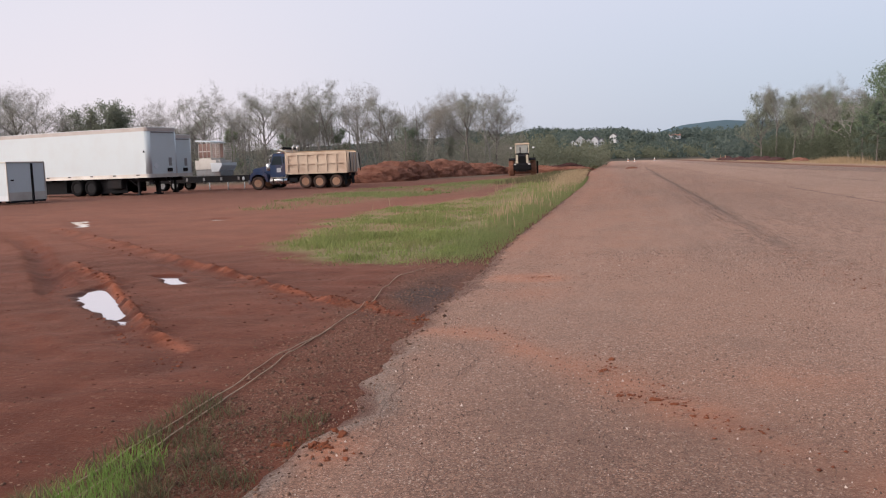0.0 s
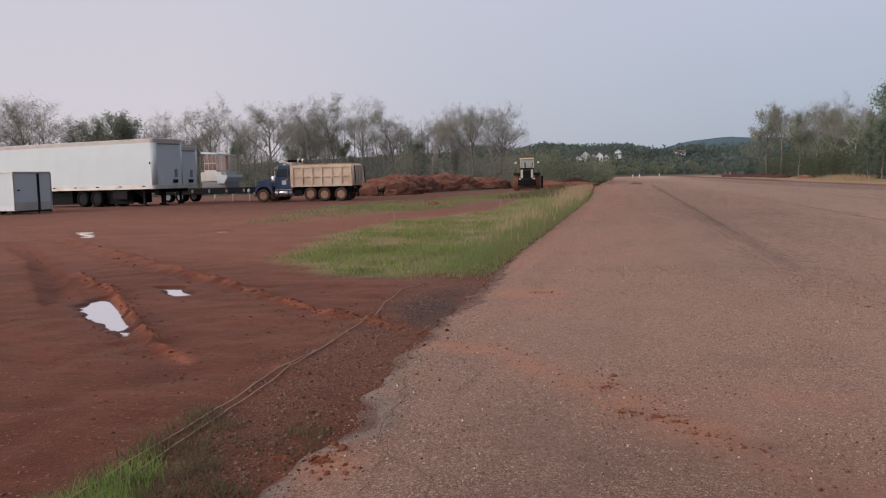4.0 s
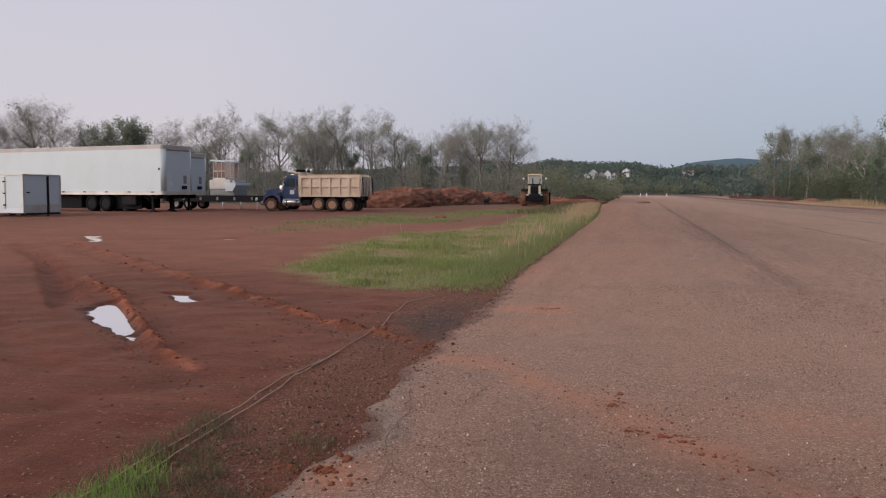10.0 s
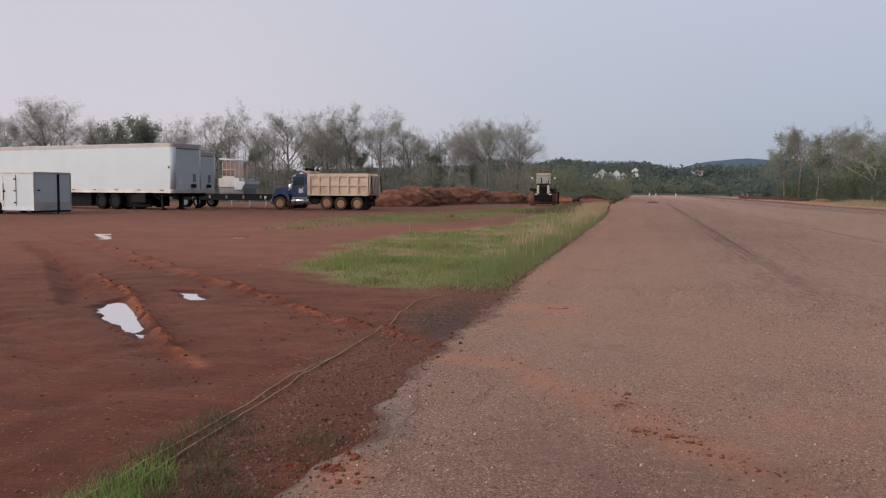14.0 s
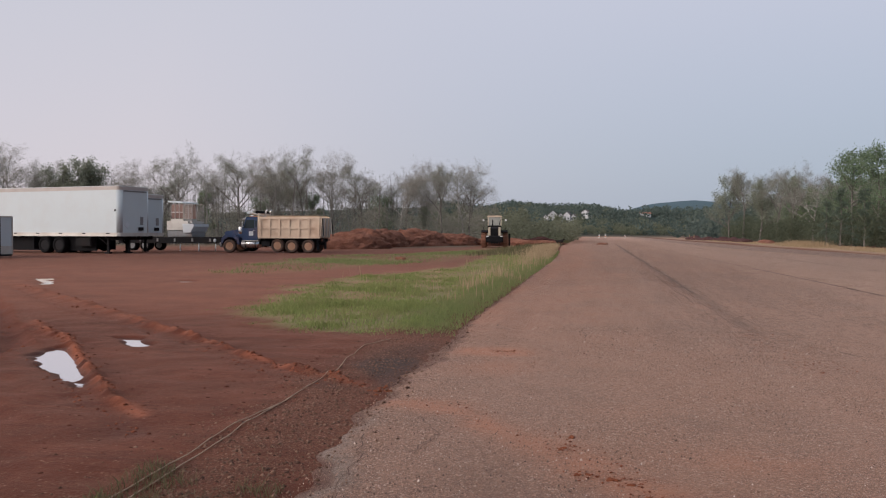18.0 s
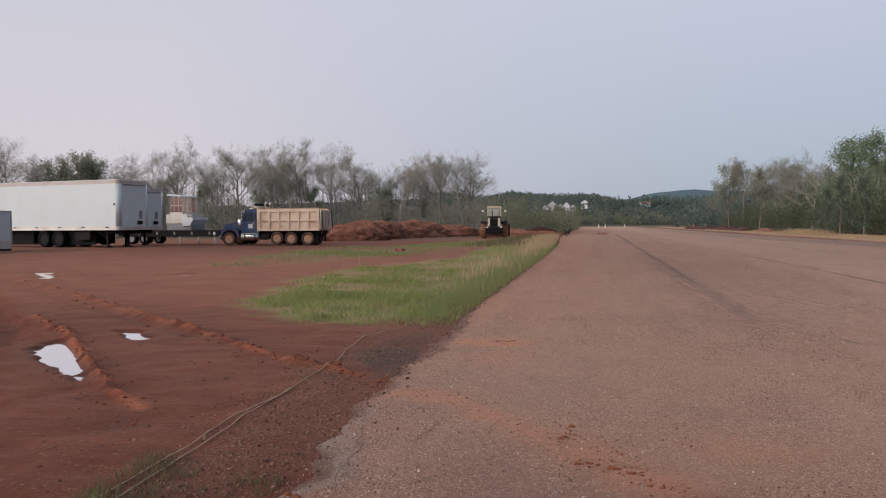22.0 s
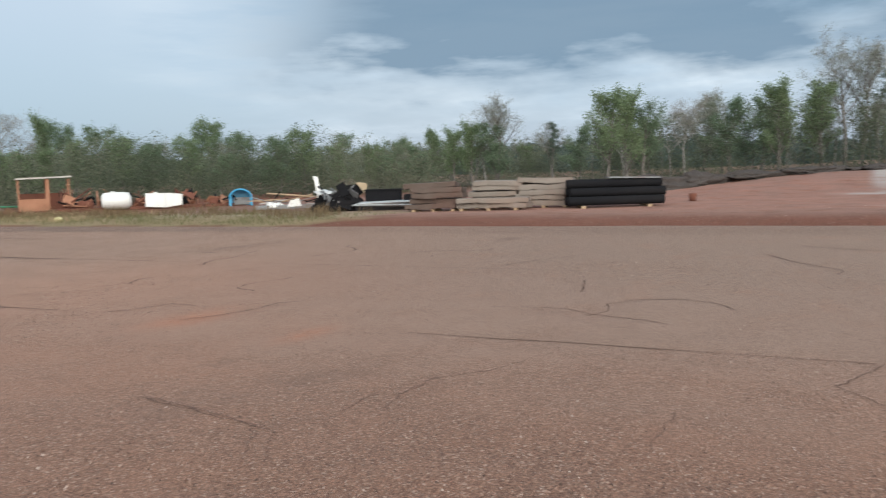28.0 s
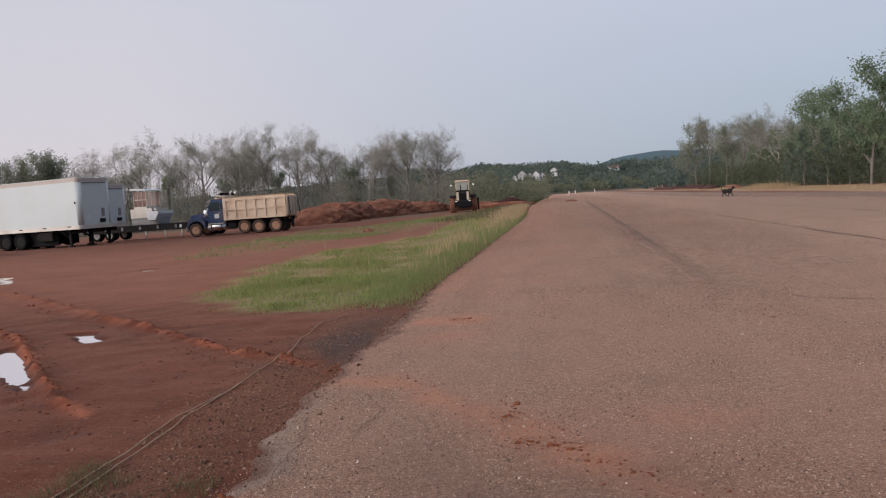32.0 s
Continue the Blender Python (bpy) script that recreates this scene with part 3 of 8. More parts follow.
# far hill in blue-grey, distance haze painted into its base colour
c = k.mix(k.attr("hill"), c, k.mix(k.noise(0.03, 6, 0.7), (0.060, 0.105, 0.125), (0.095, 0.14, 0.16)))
rgh = k.math("SUBTRACT", 0.93, k.math("MULTIPLY", k.attr("wet"), 0.22))
k.put(k.bsdf.inputs["Sheen Weight"], k.math("MULTIPLY", k.math("SUBTRACT", 1.0, k.attr("slope")), 0.13))
k.bsdf.inputs["Sheen Roughness"].default_value = 0.3
k.bsdf.inputs["Sheen Tint"].default_value = (1.0, 0.62, 0.48, 1)
M["clay"] = k.done(c, rgh, 0.0, 0.1)

k = Nodes("loose_clay")
big, fine = k.noise(0.9, 6, 0.65), k.noise(7, 5, 0.7)
c = k.mix(k.ramp(big, 0.3, 0.7), (0.25, 0.096, 0.060), (0.46, 0.21, 0.138))
c = k.mix(k.math("MULTIPLY", fine, 0.35), c, (0.10, 0.04, 0.03))
k.bump(k.math("ADD", big, k.math("ADD", fine, k.noise(24, 4, 0.7))), 1.0, 0.16)
M["loose_clay"] = k.done(c, 0.95, 0.0, 0.25)
k = Nodes("dark_mulch")
big, fine = k.noise(1.4, 6, 0.65), k.noise(14, 5, 0.7)
c = k.mix(fine, (0.035, 0.016, 0.015), (0.12, 0.052, 0.045))
k.bump(k.math("ADD", big, fine), 0.9, 0.08)
M["mulch"] = k.done(c, 0.95, 0.0, 0.2)
k = Nodes("dark_cinder")
big, fine = k.noise(1.4, 6, 0.65), k.noise(14, 5, 0.7)
c = k.mix(fine, (0.04, 0.035, 0.033), (0.13, 0.11, 0.10))
k.bump(k.math("ADD", big, fine), 0.9, 0.08)
M["cinder"] = k.done(c, 0.95, 0.0, 0.2)

# ---- lie of the land ----
SKEW = -0.0105                      # the runway leans a little to the left of +y


def left_edge(y):
    y = np.asarray(y, float)
    return -2.12 + SKEW * y + 0.32 * (1 - smooth(4.0, 8.5, y)) + 0.13 * np.exp(-((y - 10.0) / 2.2) ** 2) - 1.3 * smooth(45, 110, y)


GRASS_A = [(-6.9, 14.2), (-5.0, 12.1), (-3.7, 11.6), (-3.1, 12.1), (-2.75, 13.6), (-2.62, 22), (-2.85, 45), (-4.2, 90), (-5.2, 180),
           (-9.0, 180), (-9.5, 90), (-7.4, 52), (-6.6, 38), (-7.4, 31), (-8.6, 27.5), (-8.5, 22.5), (-7.9, 18.2)]
GRASS_B = [(-14.8, 28.4), (-11.8, 28.3), (-11.6, 33.4), (-10.4, 38.2), (-8.3, 42.8), (-7.8, 58), (-9.0, 74), (-12.0, 72), (-13.9, 57), (-16.9, 56), (-17.5, 46), (-15.6, 34)]
PUDDLES = [[(-6.95, 9.16), (-7.07, 9.73), (-6.98, 9.90), (-6.36, 9.12), (-5.72, 8.27), (-5.18, 7.60), (-5.16, 7.42), (-5.8, 8.03), (-6.4, 8.59)],
           [(-6.86, 10.96), (-6.56, 10.95), (-6.07, 10.35), (-6.13, 10.13), (-6.45, 10.47)],
           [(-18.7, 25.1), (-18.2, 25.3), (-16.7, 23.2), (-15.7, 21.8), (-16.0, 21.6), (-17.3, 23.4)],
           [(-13.2, 24.6), (-12.7, 24.7), (-12.3, 23.9), (-12.6, 23.7)]]
RUT_A = [(-17.0, 20.0), (-12.4, 15.3), (-9.7, 12.1), (-7.1, 9.2), (-5.13, 7.21), (-4.0, 6.15), (-3.5, 5.7)]
RUT_B = [(-24.0, 28.0), (-18.9, 23.3), (-13.1, 17.5), (-9.9, 14.6), (-7.1, 11.9), (-5.7, 10.6), (-4.5, 9.3), (-3.6, 8.5), (-2.6, 7.8)]
RUT_C = [(-14.0, 11.0), (-8.2, 8.6), (-6.2, 7.0), (-4.6, 5.7)]
BRIGHT = [(-9.6, 12.7), (-8.3, 11.3), (-7.38, 10.5), (-6.96, 9.98), (-6.09, 8.88), (-5.11, 7.73), (-4.40, 6.88), (-3.76, 6.23)]
RIDGE = [(-18.7, 23.7), (-12.9, 17.9), (-9.7, 14.95), (-6.96, 12.2), (-5.55, 10.9), (-4.32, 9.6), (-3.45, 8.8), (-2.89, 8.4), (-2.39, 7.95)]


def height(x, y):
    x, y = np.asarray(x, float), np.asarray(y, float)
    r = np.hypot(x, y)
    edge = left_edge(y)
    yard = smooth(0.1, 0.9, edge - x)                       # left of the runway
    z = 0.0 * x
    mud = yard * (1 - smooth(50, 90, r))
    z += mud * (0.022 * (vnoise(x, y, 2.6) - 0.55) + (1 - smooth(13, 18, np.maximum(-x, y))) * (0.03 * (vnoise(x, y, 0.8) - 0.5) + 0.03 * (vnoise(x, y, 0.3) - 0.5)))
    for line, deep, wide in ((RUT_A, 0.085, 0.19), (RUT_B, 0.035, 0.15), (RUT_C, 0.03, 0.2)):
        d, s, u = beside(line, x + 0.25 * (vnoise(x, y, 0.9) - 0.5), y)
        fade = smooth(0, 0.06, u) * (1 - smooth(0.94, 1.0, u)) if line is RUT_C else 1 - smooth(0.55, 0.72, u) * 0.85
        broken = 0.55 + 0.9 * vnoise(x, y, 0.7)
        z += yard * fade * (-deep * np.exp(-(d / wide) ** 2) + 0.5 * deep * broken * np.exp(-((d - 0.26) / 0.05) ** 2) * (0.35 + 0.65 * vnoise(x, y, 0.18)))
    for poly in PUDDLES:
        q = inside(poly, x, y) + 0.16 * (vnoise(x, y, 0.33) - 0.5) + 0.10 * (vnoise(x, y, 0.12) - 0.5)
        z = np.where(q > -0.5, np.maximum(z, -0.012) * (1 - smooth(-0.5, -0.1, q)), z)
        z -= 0.07 * smooth(-0.12, 0.05, q)
    for line, tall, wide in ((BRIGHT, 0.075, 0.05), (RIDGE, 0.07, 0.05)):
        d, s, u = beside(line, x + 0.08 * (vnoise(x, y, 0.35) - 0.5), y + 0.08 * (vnoise(y, x, 0.35) - 0.5))
        crumb = np.clip(0.5 + 1.2 * (vnoise(x, y, 0.14) - 0.45) + 0.9 * (vnoise(x, y, 0.6) - 0.45), 0.0, 1.1)
        z += tall * crumb * np.exp(-(d / (wide * (1.0 + 1.6 * (1 - smooth(0.0, 0.55, u))))) ** 2) * smooth(0.0, 0.05, u) * (1 - smooth(0.9, 1.0, u))
    z -= 0.035 * smooth(-0.6, 0.1, x - edge) * (1 - smooth(19.6, 23, x))
    z += 0.22 * smooth(20, 27, -x) * smooth(28, 40, y) * (1 - smooth(52, 58, y))
    # the lot on the right climbs a little
    z += 0.85 * smooth(33, 55, x) * (1 - smooth(2, 26, y))
    z += 0.06 * smooth(21, 26, x) * (1 - smooth(26, 29, x)) * (vnoise(x, y, 3.0) - 0.4)
    # hills all round, beyond the flat
    az = np.arctan2(x, y)
    crest = 22 + 22 * vnoise(az * 40 + 50, 0 * az, 6.0) + 10 * vnoise(az * 40, 0 * az + 9, 1.7)
    crest *= 1 - 0.26 * np.exp(-((az - 0.10) / 0.09) ** 2)
    z += crest * smooth(445, 980, r) * 0.95
    z += 5 * smooth(1000, 1700, r) * np.exp(-((az - 0.10) / 0.10) ** 2) + 22 * smooth(1000, 1700, r) * np.exp(-((az - 0.62) / 0.10) ** 2)
    z += 8.0 * np.exp(-((x + 22) / 50) ** 2 - ((y - 590) / 60) ** 2) + 6 * np.exp(-((x - 36) / 40) ** 2 - ((y - 630) / 50) ** 2)
    far_left = smooth(0.05, 0.4, -az)
    z += 60 * smooth(1450, 2300, r) * np.exp(-((az - 0.11) / 0.12) ** 2) * (0.9 + 0.2 * vnoise(az * 60, 0 * az, 1.0))
    far_right = smooth(0.6, 1.0, az)
    return z - 0.12 * crest * smooth(445, 980, r) - (12 * far_left + 14 * far_right) * smooth(400, 900, r)


def steps(points):
    """Grid lines from (start, end, step) runs."""
    out = []
    for a, b, s in points:
        out += list(np.arange(a, b, s))
    return np.array(out + [points[-1][1]])


def build_ground():
    grow = [28 * 1.16 ** i for i in range(1, 31)]
    gx = np.concatenate([[-g - 0 for g in grow[::-1]], steps([(-28, -15, 0.4), (-15, -8, 0.11), (-8, -2, 0.055), (-2, -1.2, 0.1), (-1.2, 20, 1.2), (20, 28, 0.6), (28, 44, 0.8)]), [44 * 1.16 ** i for i in range(1, 28)]])
    gy = np.concatenate([[-g for g in grow[::-1]], steps([(-28, -11, 1.2), (-11, 2, 0.5), (2, 6, 0.11), (6, 11.5, 0.055), (11.5, 16, 0.11), (16, 28, 0.22)]), grow])
    gx, gy = np.unique(gx), np.unique(gy)
    x, y = np.meshgrid(gx, gy)
    z = height(x, y)
    nx, ny = len(gx), len(gy)
    i = np.arange(ny * nx).reshape(ny, nx)
    faces = np.stack([i[:-1, :-1], i[:-1, 1:], i[1:, 1:], i[1:, :-1]], -1).reshape(-1, 4)
    me = mesh_from("ground", np.stack([x, y, z], -1).reshape(-1, 3), faces, True)
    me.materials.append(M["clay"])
    xf, yf = x.ravel(), y.ravel()
    r = np.hypot(xf, yf)
    edge = left_edge(yf)
    wob = 1.2 * (vnoise(xf, yf, 1.3) - 0.5) + 0.5 * (vnoise(xf, yf, 0.45) - 0.5)
    ga, gb = inside(GRASS_A, xf, yf) + wob * 0.7, inside(GRASS_B, xf, yf) + wob * 1.5
    masks = {}
    grass = np.maximum(0.85 * smooth(-0.1, 0.8, ga), 0.5 * smooth(-0.4, 1.2, gb) * (0.3 + 0.7 * smooth(0.36, 0.62, vnoise(xf, yf, 3.1))))
    verge = smooth(20.7, 21.5, xf + wob) * (1 - smooth(27, 31, xf + 2 * wob)) * (1 - smooth(-1.5, 0.5, 8.1 + 1.2 * wob - np.abs(yf - 6.9)) * (yf < 17))
    far_field = smooth(62, 80, yf) * smooth(0.3, 1.5, edge - xf) * (1 - smooth(7, 14, -xf)) * 0.5
    tuft = smooth(-0.2, 0.4, inside([(-2.95, 3.1), (-2.3, 3.2), (-2.5, 4.0), (-2.8, 3.8)], xf, yf) + 0.3 * wob)
    masks["grass"] = np.clip(grass + 0.85 * verge * (yf < 40) + far_field + 0.7 * tuft, 0, 1)
    masks["straw"] = np.clip(verge * smooth(30, 44, yf) + 0.35 * verge + smooth(70, 110, yf) * far_field, 0, 1)
    d_a = beside(BRIGHT, xf, yf)[0]
    db, sb, ub = beside(RUT_B, xf, yf)
    da = beside(RUT_A, xf, yf)[0]
    dr, sr, ur = beside(RIDGE, xf, yf)
    masks["fresh"] = np.clip(np.exp(-(d_a / 0.06) ** 2) * smooth(0.2, 0.5, vnoise(xf, yf, 0.25)) + np.exp(-(dr / (0.055 + 0.13 * (1 - smooth(0.0, 0.6, ur)))) ** 2) * smooth(0.35, 0.6, vnoise(xf, yf, 0.22) + 0.25 * smooth(0.6, 0.95, ur)) * (0.75 * smooth(0.0, 0.05, ur) + 0.25 * smooth(0.2, 0.75, ur))
                             + 0.4 * np.exp(-(dr / 0.2) ** 2) * smooth(0.6, 0.9, ur) * smooth(0.55, 0.7, vnoise(xf, yf, 0.12)) + 0.5 * np.exp(-(np.hypot(xf + 1.5, yf - 3.9) / 0.45) ** 2), 0, 1)
    wet = np.zeros_like(xf)
    for poly in PUDDLES:
        wet = np.maximum(wet, smooth(-0.13, 0.0, inside(poly, xf, yf)))
    masks["wet"] = np.clip(wet + 0.6 * np.exp(-(da / 0.16) ** 2) * vnoise(xf, yf, 0.6) + 0.5 * np.exp(-(db / 0.14) ** 2) * vnoise(xf, yf, 0.6)
                           + 0.55 * smooth(-0.3, 0.5, inside([(-3.0, 9.2), (-2.1, 8.9), (-2.0, 11.2), (-2.4, 11.5), (-2.9, 10.6)], xf, yf) + 0.4 * wob)
                           + 1.0 * smooth(-0.12, 0.12, inside([(-2.75, 9.4), (-2.25, 9.9), (-1.8, 9.5), (-1.7, 8.1), (-2.3, 7.95), (-2.6, 8.6)], xf, yf) + 0.22 * wob), 0, 1)
    strip = (edge - xf) + 0.5 * wob
    masks["gravel"] = np.clip(smooth(-0.3, 0.2, strip) * (1 - smooth(0.6, 1.3, strip)) * (1 - smooth(11.0, 12.5, yf)), 0, 1)
    lot = smooth(-1.5, 2.5, 0.5 * (xf - 41) - (yf + 1.0) + 3 * (vnoise(xf, yf, 4) - 0.5)) * smooth(29, 36, xf + 4 * (vnoise(xf, yf, 3) - 0.5) + 0.5 * yf + 8) * (yf < 0)
    streak = np.minimum(beside([(29.5, -1.2), (34, -4.4), (35.5, -7.8)], xf, yf)[0], beside([(37, 0.8), (38, -1.2)], xf, yf)[0])
    bands = np.exp(-(streak / 0.55) ** 2) * smooth(0.3, 0.55, vnoise(xf, yf, 1.2) + 0.2)
    masks["pale"] = np.clip(0.75 * lot * (1 - smooth(68, 72, xf)) + 1.0 * bands + 0.24 * smooth(23, 27, xf) * (yf < 30), 0, 1)
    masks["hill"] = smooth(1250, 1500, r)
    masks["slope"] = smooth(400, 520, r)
    masks["scuff"] = np.clip(smooth(24, 30, xf) * (1 - smooth(44, 56, xf)) * smooth(-9, -3, yf) * (1 - smooth(12, 20, yf)) + 0.5 * smooth(3.5, 6, -xf) * (1 - smooth(22, 30, -xf)) * smooth(12, 17, yf) * (1 - smooth(30, 45, yf)), 0, 1)
    wood_r = smooth(33, 37, xf) * smooth(44, 52, yf) + smooth(58, 66, xf + 2 * wob) * smooth(-8, 6, yf) + smooth(69, 73, xf)
    wood_l = smooth(-4, 4, yf - (86 - 0.14 * (xf + 60)) + 2 * wob) * smooth(12, 16, -xf)
    masks["wood"] = np.clip(wood_r + wood_l + smooth(300, 380, r) + smooth(55, 75, -xf), 0, 1)
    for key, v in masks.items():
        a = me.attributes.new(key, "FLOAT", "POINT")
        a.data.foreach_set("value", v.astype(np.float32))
    ob = new("ground", me)
    return tagged(ob, "bare red clay ground with ruts, gravel and patches of grass", "ground", kind="structure")


build_ground()


def build_runway():
    gy = np.concatenate([steps([(-60, 2, 1.0), (2, 16, 0.1), (16, 40, 0.4), (40, 120, 2.0), (120, 470, 7.0)])])
    across = np.concatenate([steps([(0, 1.4, 0.1), (1.4, 8, 0.1), (8, 14.6, 0.1), (14.6, 23.2, 0.25)])])
    u, y = np.meshgrid(across, gy)
    ragged = 0.14 * (vnoise(y, 0 * y, 1.3) - 0.5) + 0.14 * (vnoise(y, 0 * y + 5, 0.4) - 0.5) + 0.12 * (vnoise(y, 0 * y + 9, 0.15) - 0.5)
    ragged *= 1 - smooth(10, 14, y) * 0.5
    x = left_edge(y) + u + ragged * (1 - smooth(0, 1.0, u))
    rim = 1 - smooth(0.0, 0.25, u)
    z = 0.010 * (vnoise(x, y, 2.4) - 0.5) + 0.006 * (vnoise(x, y, 0.5) - 0.5) - 0.03 * rim - 0.05 * smooth(22.9, 23.2, u)
    # loose clods and scuffs of clay
    dents = ((-0.29, 5.85), (-0.14, 5.2), (0.14, 5.15), (0.45, 4.62), (-1.26, 10.5), (0.3, 4.85))
    for px, py in dents:
        z += 0.016 * np.exp(-(np.hypot(x - px - 0.05, y - py - 0.05) / 0.09) ** 2) - 0.014 * np.exp(-(np.hypot(x - px, y - py) / 0.05) ** 2)
    ny, nx = x.shape
    i = np.arange(ny * nx).reshape(ny, nx)
    faces = np.stack([i[:-1, :-1], i[:-1, 1:], i[1:, 1:], i[1:, :-1]], -1).reshape(-1, 4)
    me = mesh_from("runway", np.stack([x, y, z + 0.004], -1).reshape(-1, 3), faces, True)
    me.materials.append(M["runway"])
    x, y, u = x.ravel(), y.ravel(), u.ravel()
    wob = vnoise(x, y, 0.8) - 0.5 + 0.6 * (vnoise(x, y, 0.3) - 0.5)
    trail = beside([(-2.0, 7.25), (-1.5, 7.05), (-1.1, 6.7), (-0.6, 5.95), (-0.15, 5.3), (0.3, 4.75), (0.7, 4.2), (1.1, 3.6)], x, y)[0]
    dust = 0.75 * np.exp(-(np.maximum(trail - 0.3 * wob, 0) / 0.22) ** 2) + 1.6 * np.exp(-(np.hypot((x + 1.42) / 0.46, (y - 10.5) / 0.36) - 0.5 * wob).clip(0) ** 2)
    dust += 0.5 * np.exp(-(np.hypot((x + 1.2) / 0.5, (y - 9.3) / 0.5)) ** 2)
    dust += 1.1 * np.exp(-((np.hypot((x + 1.68) / 0.13, (y - 4.02) / 0.2) - 0.5 * wob).clip(0)) ** 2)
    dust += 0.4 * np.exp(-(np.hypot((x - 0.95) / 0.5, (y - 5.7) / 0.3)) ** 2) + 0.35 * np.exp(-((x - 9) / 4) ** 2 - ((y - 9) / 4) ** 2)
    dust += 0.7 * np.exp(-(np.hypot((x - 7.1) / 0.6, (y - 6.3) / 0.3) - 0.5 * wob).clip(0) ** 2) + 0.7 * np.exp(-(np.hypot((x - 6.75) / 0.35, (y - 4.5) / 0.15) - 0.5 * wob).clip(0) ** 2)
    dust += 0.6 * np.exp(-(np.hypot((x - 6.7) / 0.35, (y - 12.3) / 0.7) - 0.5 * wob).clip(0) ** 2)
    dust += 0.6 * (1 - smooth(0.3, 4.2, u - 1.6 * wob)) * smooth(8, 16, y) * (0.45 + 0.8 * vnoise(x, y * 0.35, 1.1))
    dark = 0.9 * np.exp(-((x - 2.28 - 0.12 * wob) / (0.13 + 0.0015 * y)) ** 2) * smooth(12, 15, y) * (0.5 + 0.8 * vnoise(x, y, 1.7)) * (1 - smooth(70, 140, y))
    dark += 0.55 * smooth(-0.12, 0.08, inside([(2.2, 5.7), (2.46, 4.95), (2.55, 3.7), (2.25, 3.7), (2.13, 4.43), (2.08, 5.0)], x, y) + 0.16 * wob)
    # seal darkened near the viewer: its look at steep angles, put into colour
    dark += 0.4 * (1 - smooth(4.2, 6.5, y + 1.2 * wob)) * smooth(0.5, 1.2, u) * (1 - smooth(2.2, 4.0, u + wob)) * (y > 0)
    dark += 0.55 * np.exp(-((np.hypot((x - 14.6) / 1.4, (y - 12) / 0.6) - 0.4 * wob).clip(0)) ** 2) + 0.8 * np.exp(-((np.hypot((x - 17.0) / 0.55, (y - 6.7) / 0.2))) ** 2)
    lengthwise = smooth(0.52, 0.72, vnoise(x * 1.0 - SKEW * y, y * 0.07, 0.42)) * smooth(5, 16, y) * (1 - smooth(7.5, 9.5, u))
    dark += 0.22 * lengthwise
    # tread marks fan out of the dark joint
    tread = np.exp(-((x - 2.1 - 0.03 * np.maximum(20 - y, 0)) / (0.45 + 0.02 * np.abs(y - 16))) ** 2) * smooth(9, 12, y) * (1 - smooth(34, 60, y))
    tread += 0.7 * np.exp(-((x - 4.0) / 1.3) ** 2) * smooth(12, 17, y) * (1 - smooth(26, 45, y)) + 0.45 * smooth(10, 14, y) * (1 - smooth(30, 60, y)) * (1 - smooth(5, 8, x))
    bare = (1 - smooth(0.10, 0.30, u + 0.25 * wob)) * (1 - smooth(5.8, 7.2, y)) * (y > 0) + 0.5 * smooth(4.5, 9, x + 1.5 * wob) * (1 - smooth(5, 13, y)) + 0.25 * smooth(8, 12, x)
    powder = 0.55 * smooth(4.2, 8.5, x + 1.2 * wob) * (1 - 0.5 * smooth(60, 140, y))
    inner = np.maximum(21.6 - 0.06 * y, 16.6)
    worn = 0.85 * smooth(0, 0.9, u + 0.6 * wob - inner) * smooth(12, 20, y) + 0.5 * smooth(20.0, 20.9, u + 0.4 * wob)
    spill = np.exp(-((y - 9.6) / 1.6) ** 2)
    soil = (1 - smooth(-0.04, 0.15, u + 0.22 * wob - 0.18 * spill)) * (0.5 + 0.5 * (1 - smooth(30, 60, y)))
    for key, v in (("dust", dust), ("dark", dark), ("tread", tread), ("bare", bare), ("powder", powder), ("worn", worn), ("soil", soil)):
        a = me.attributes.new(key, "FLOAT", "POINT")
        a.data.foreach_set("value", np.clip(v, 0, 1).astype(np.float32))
    ob = new("runway", me)
    return tagged(ob, "old chip-sealed runway, dusted with red clay, with long dark joints", "runway", kind="structure")


build_runway()


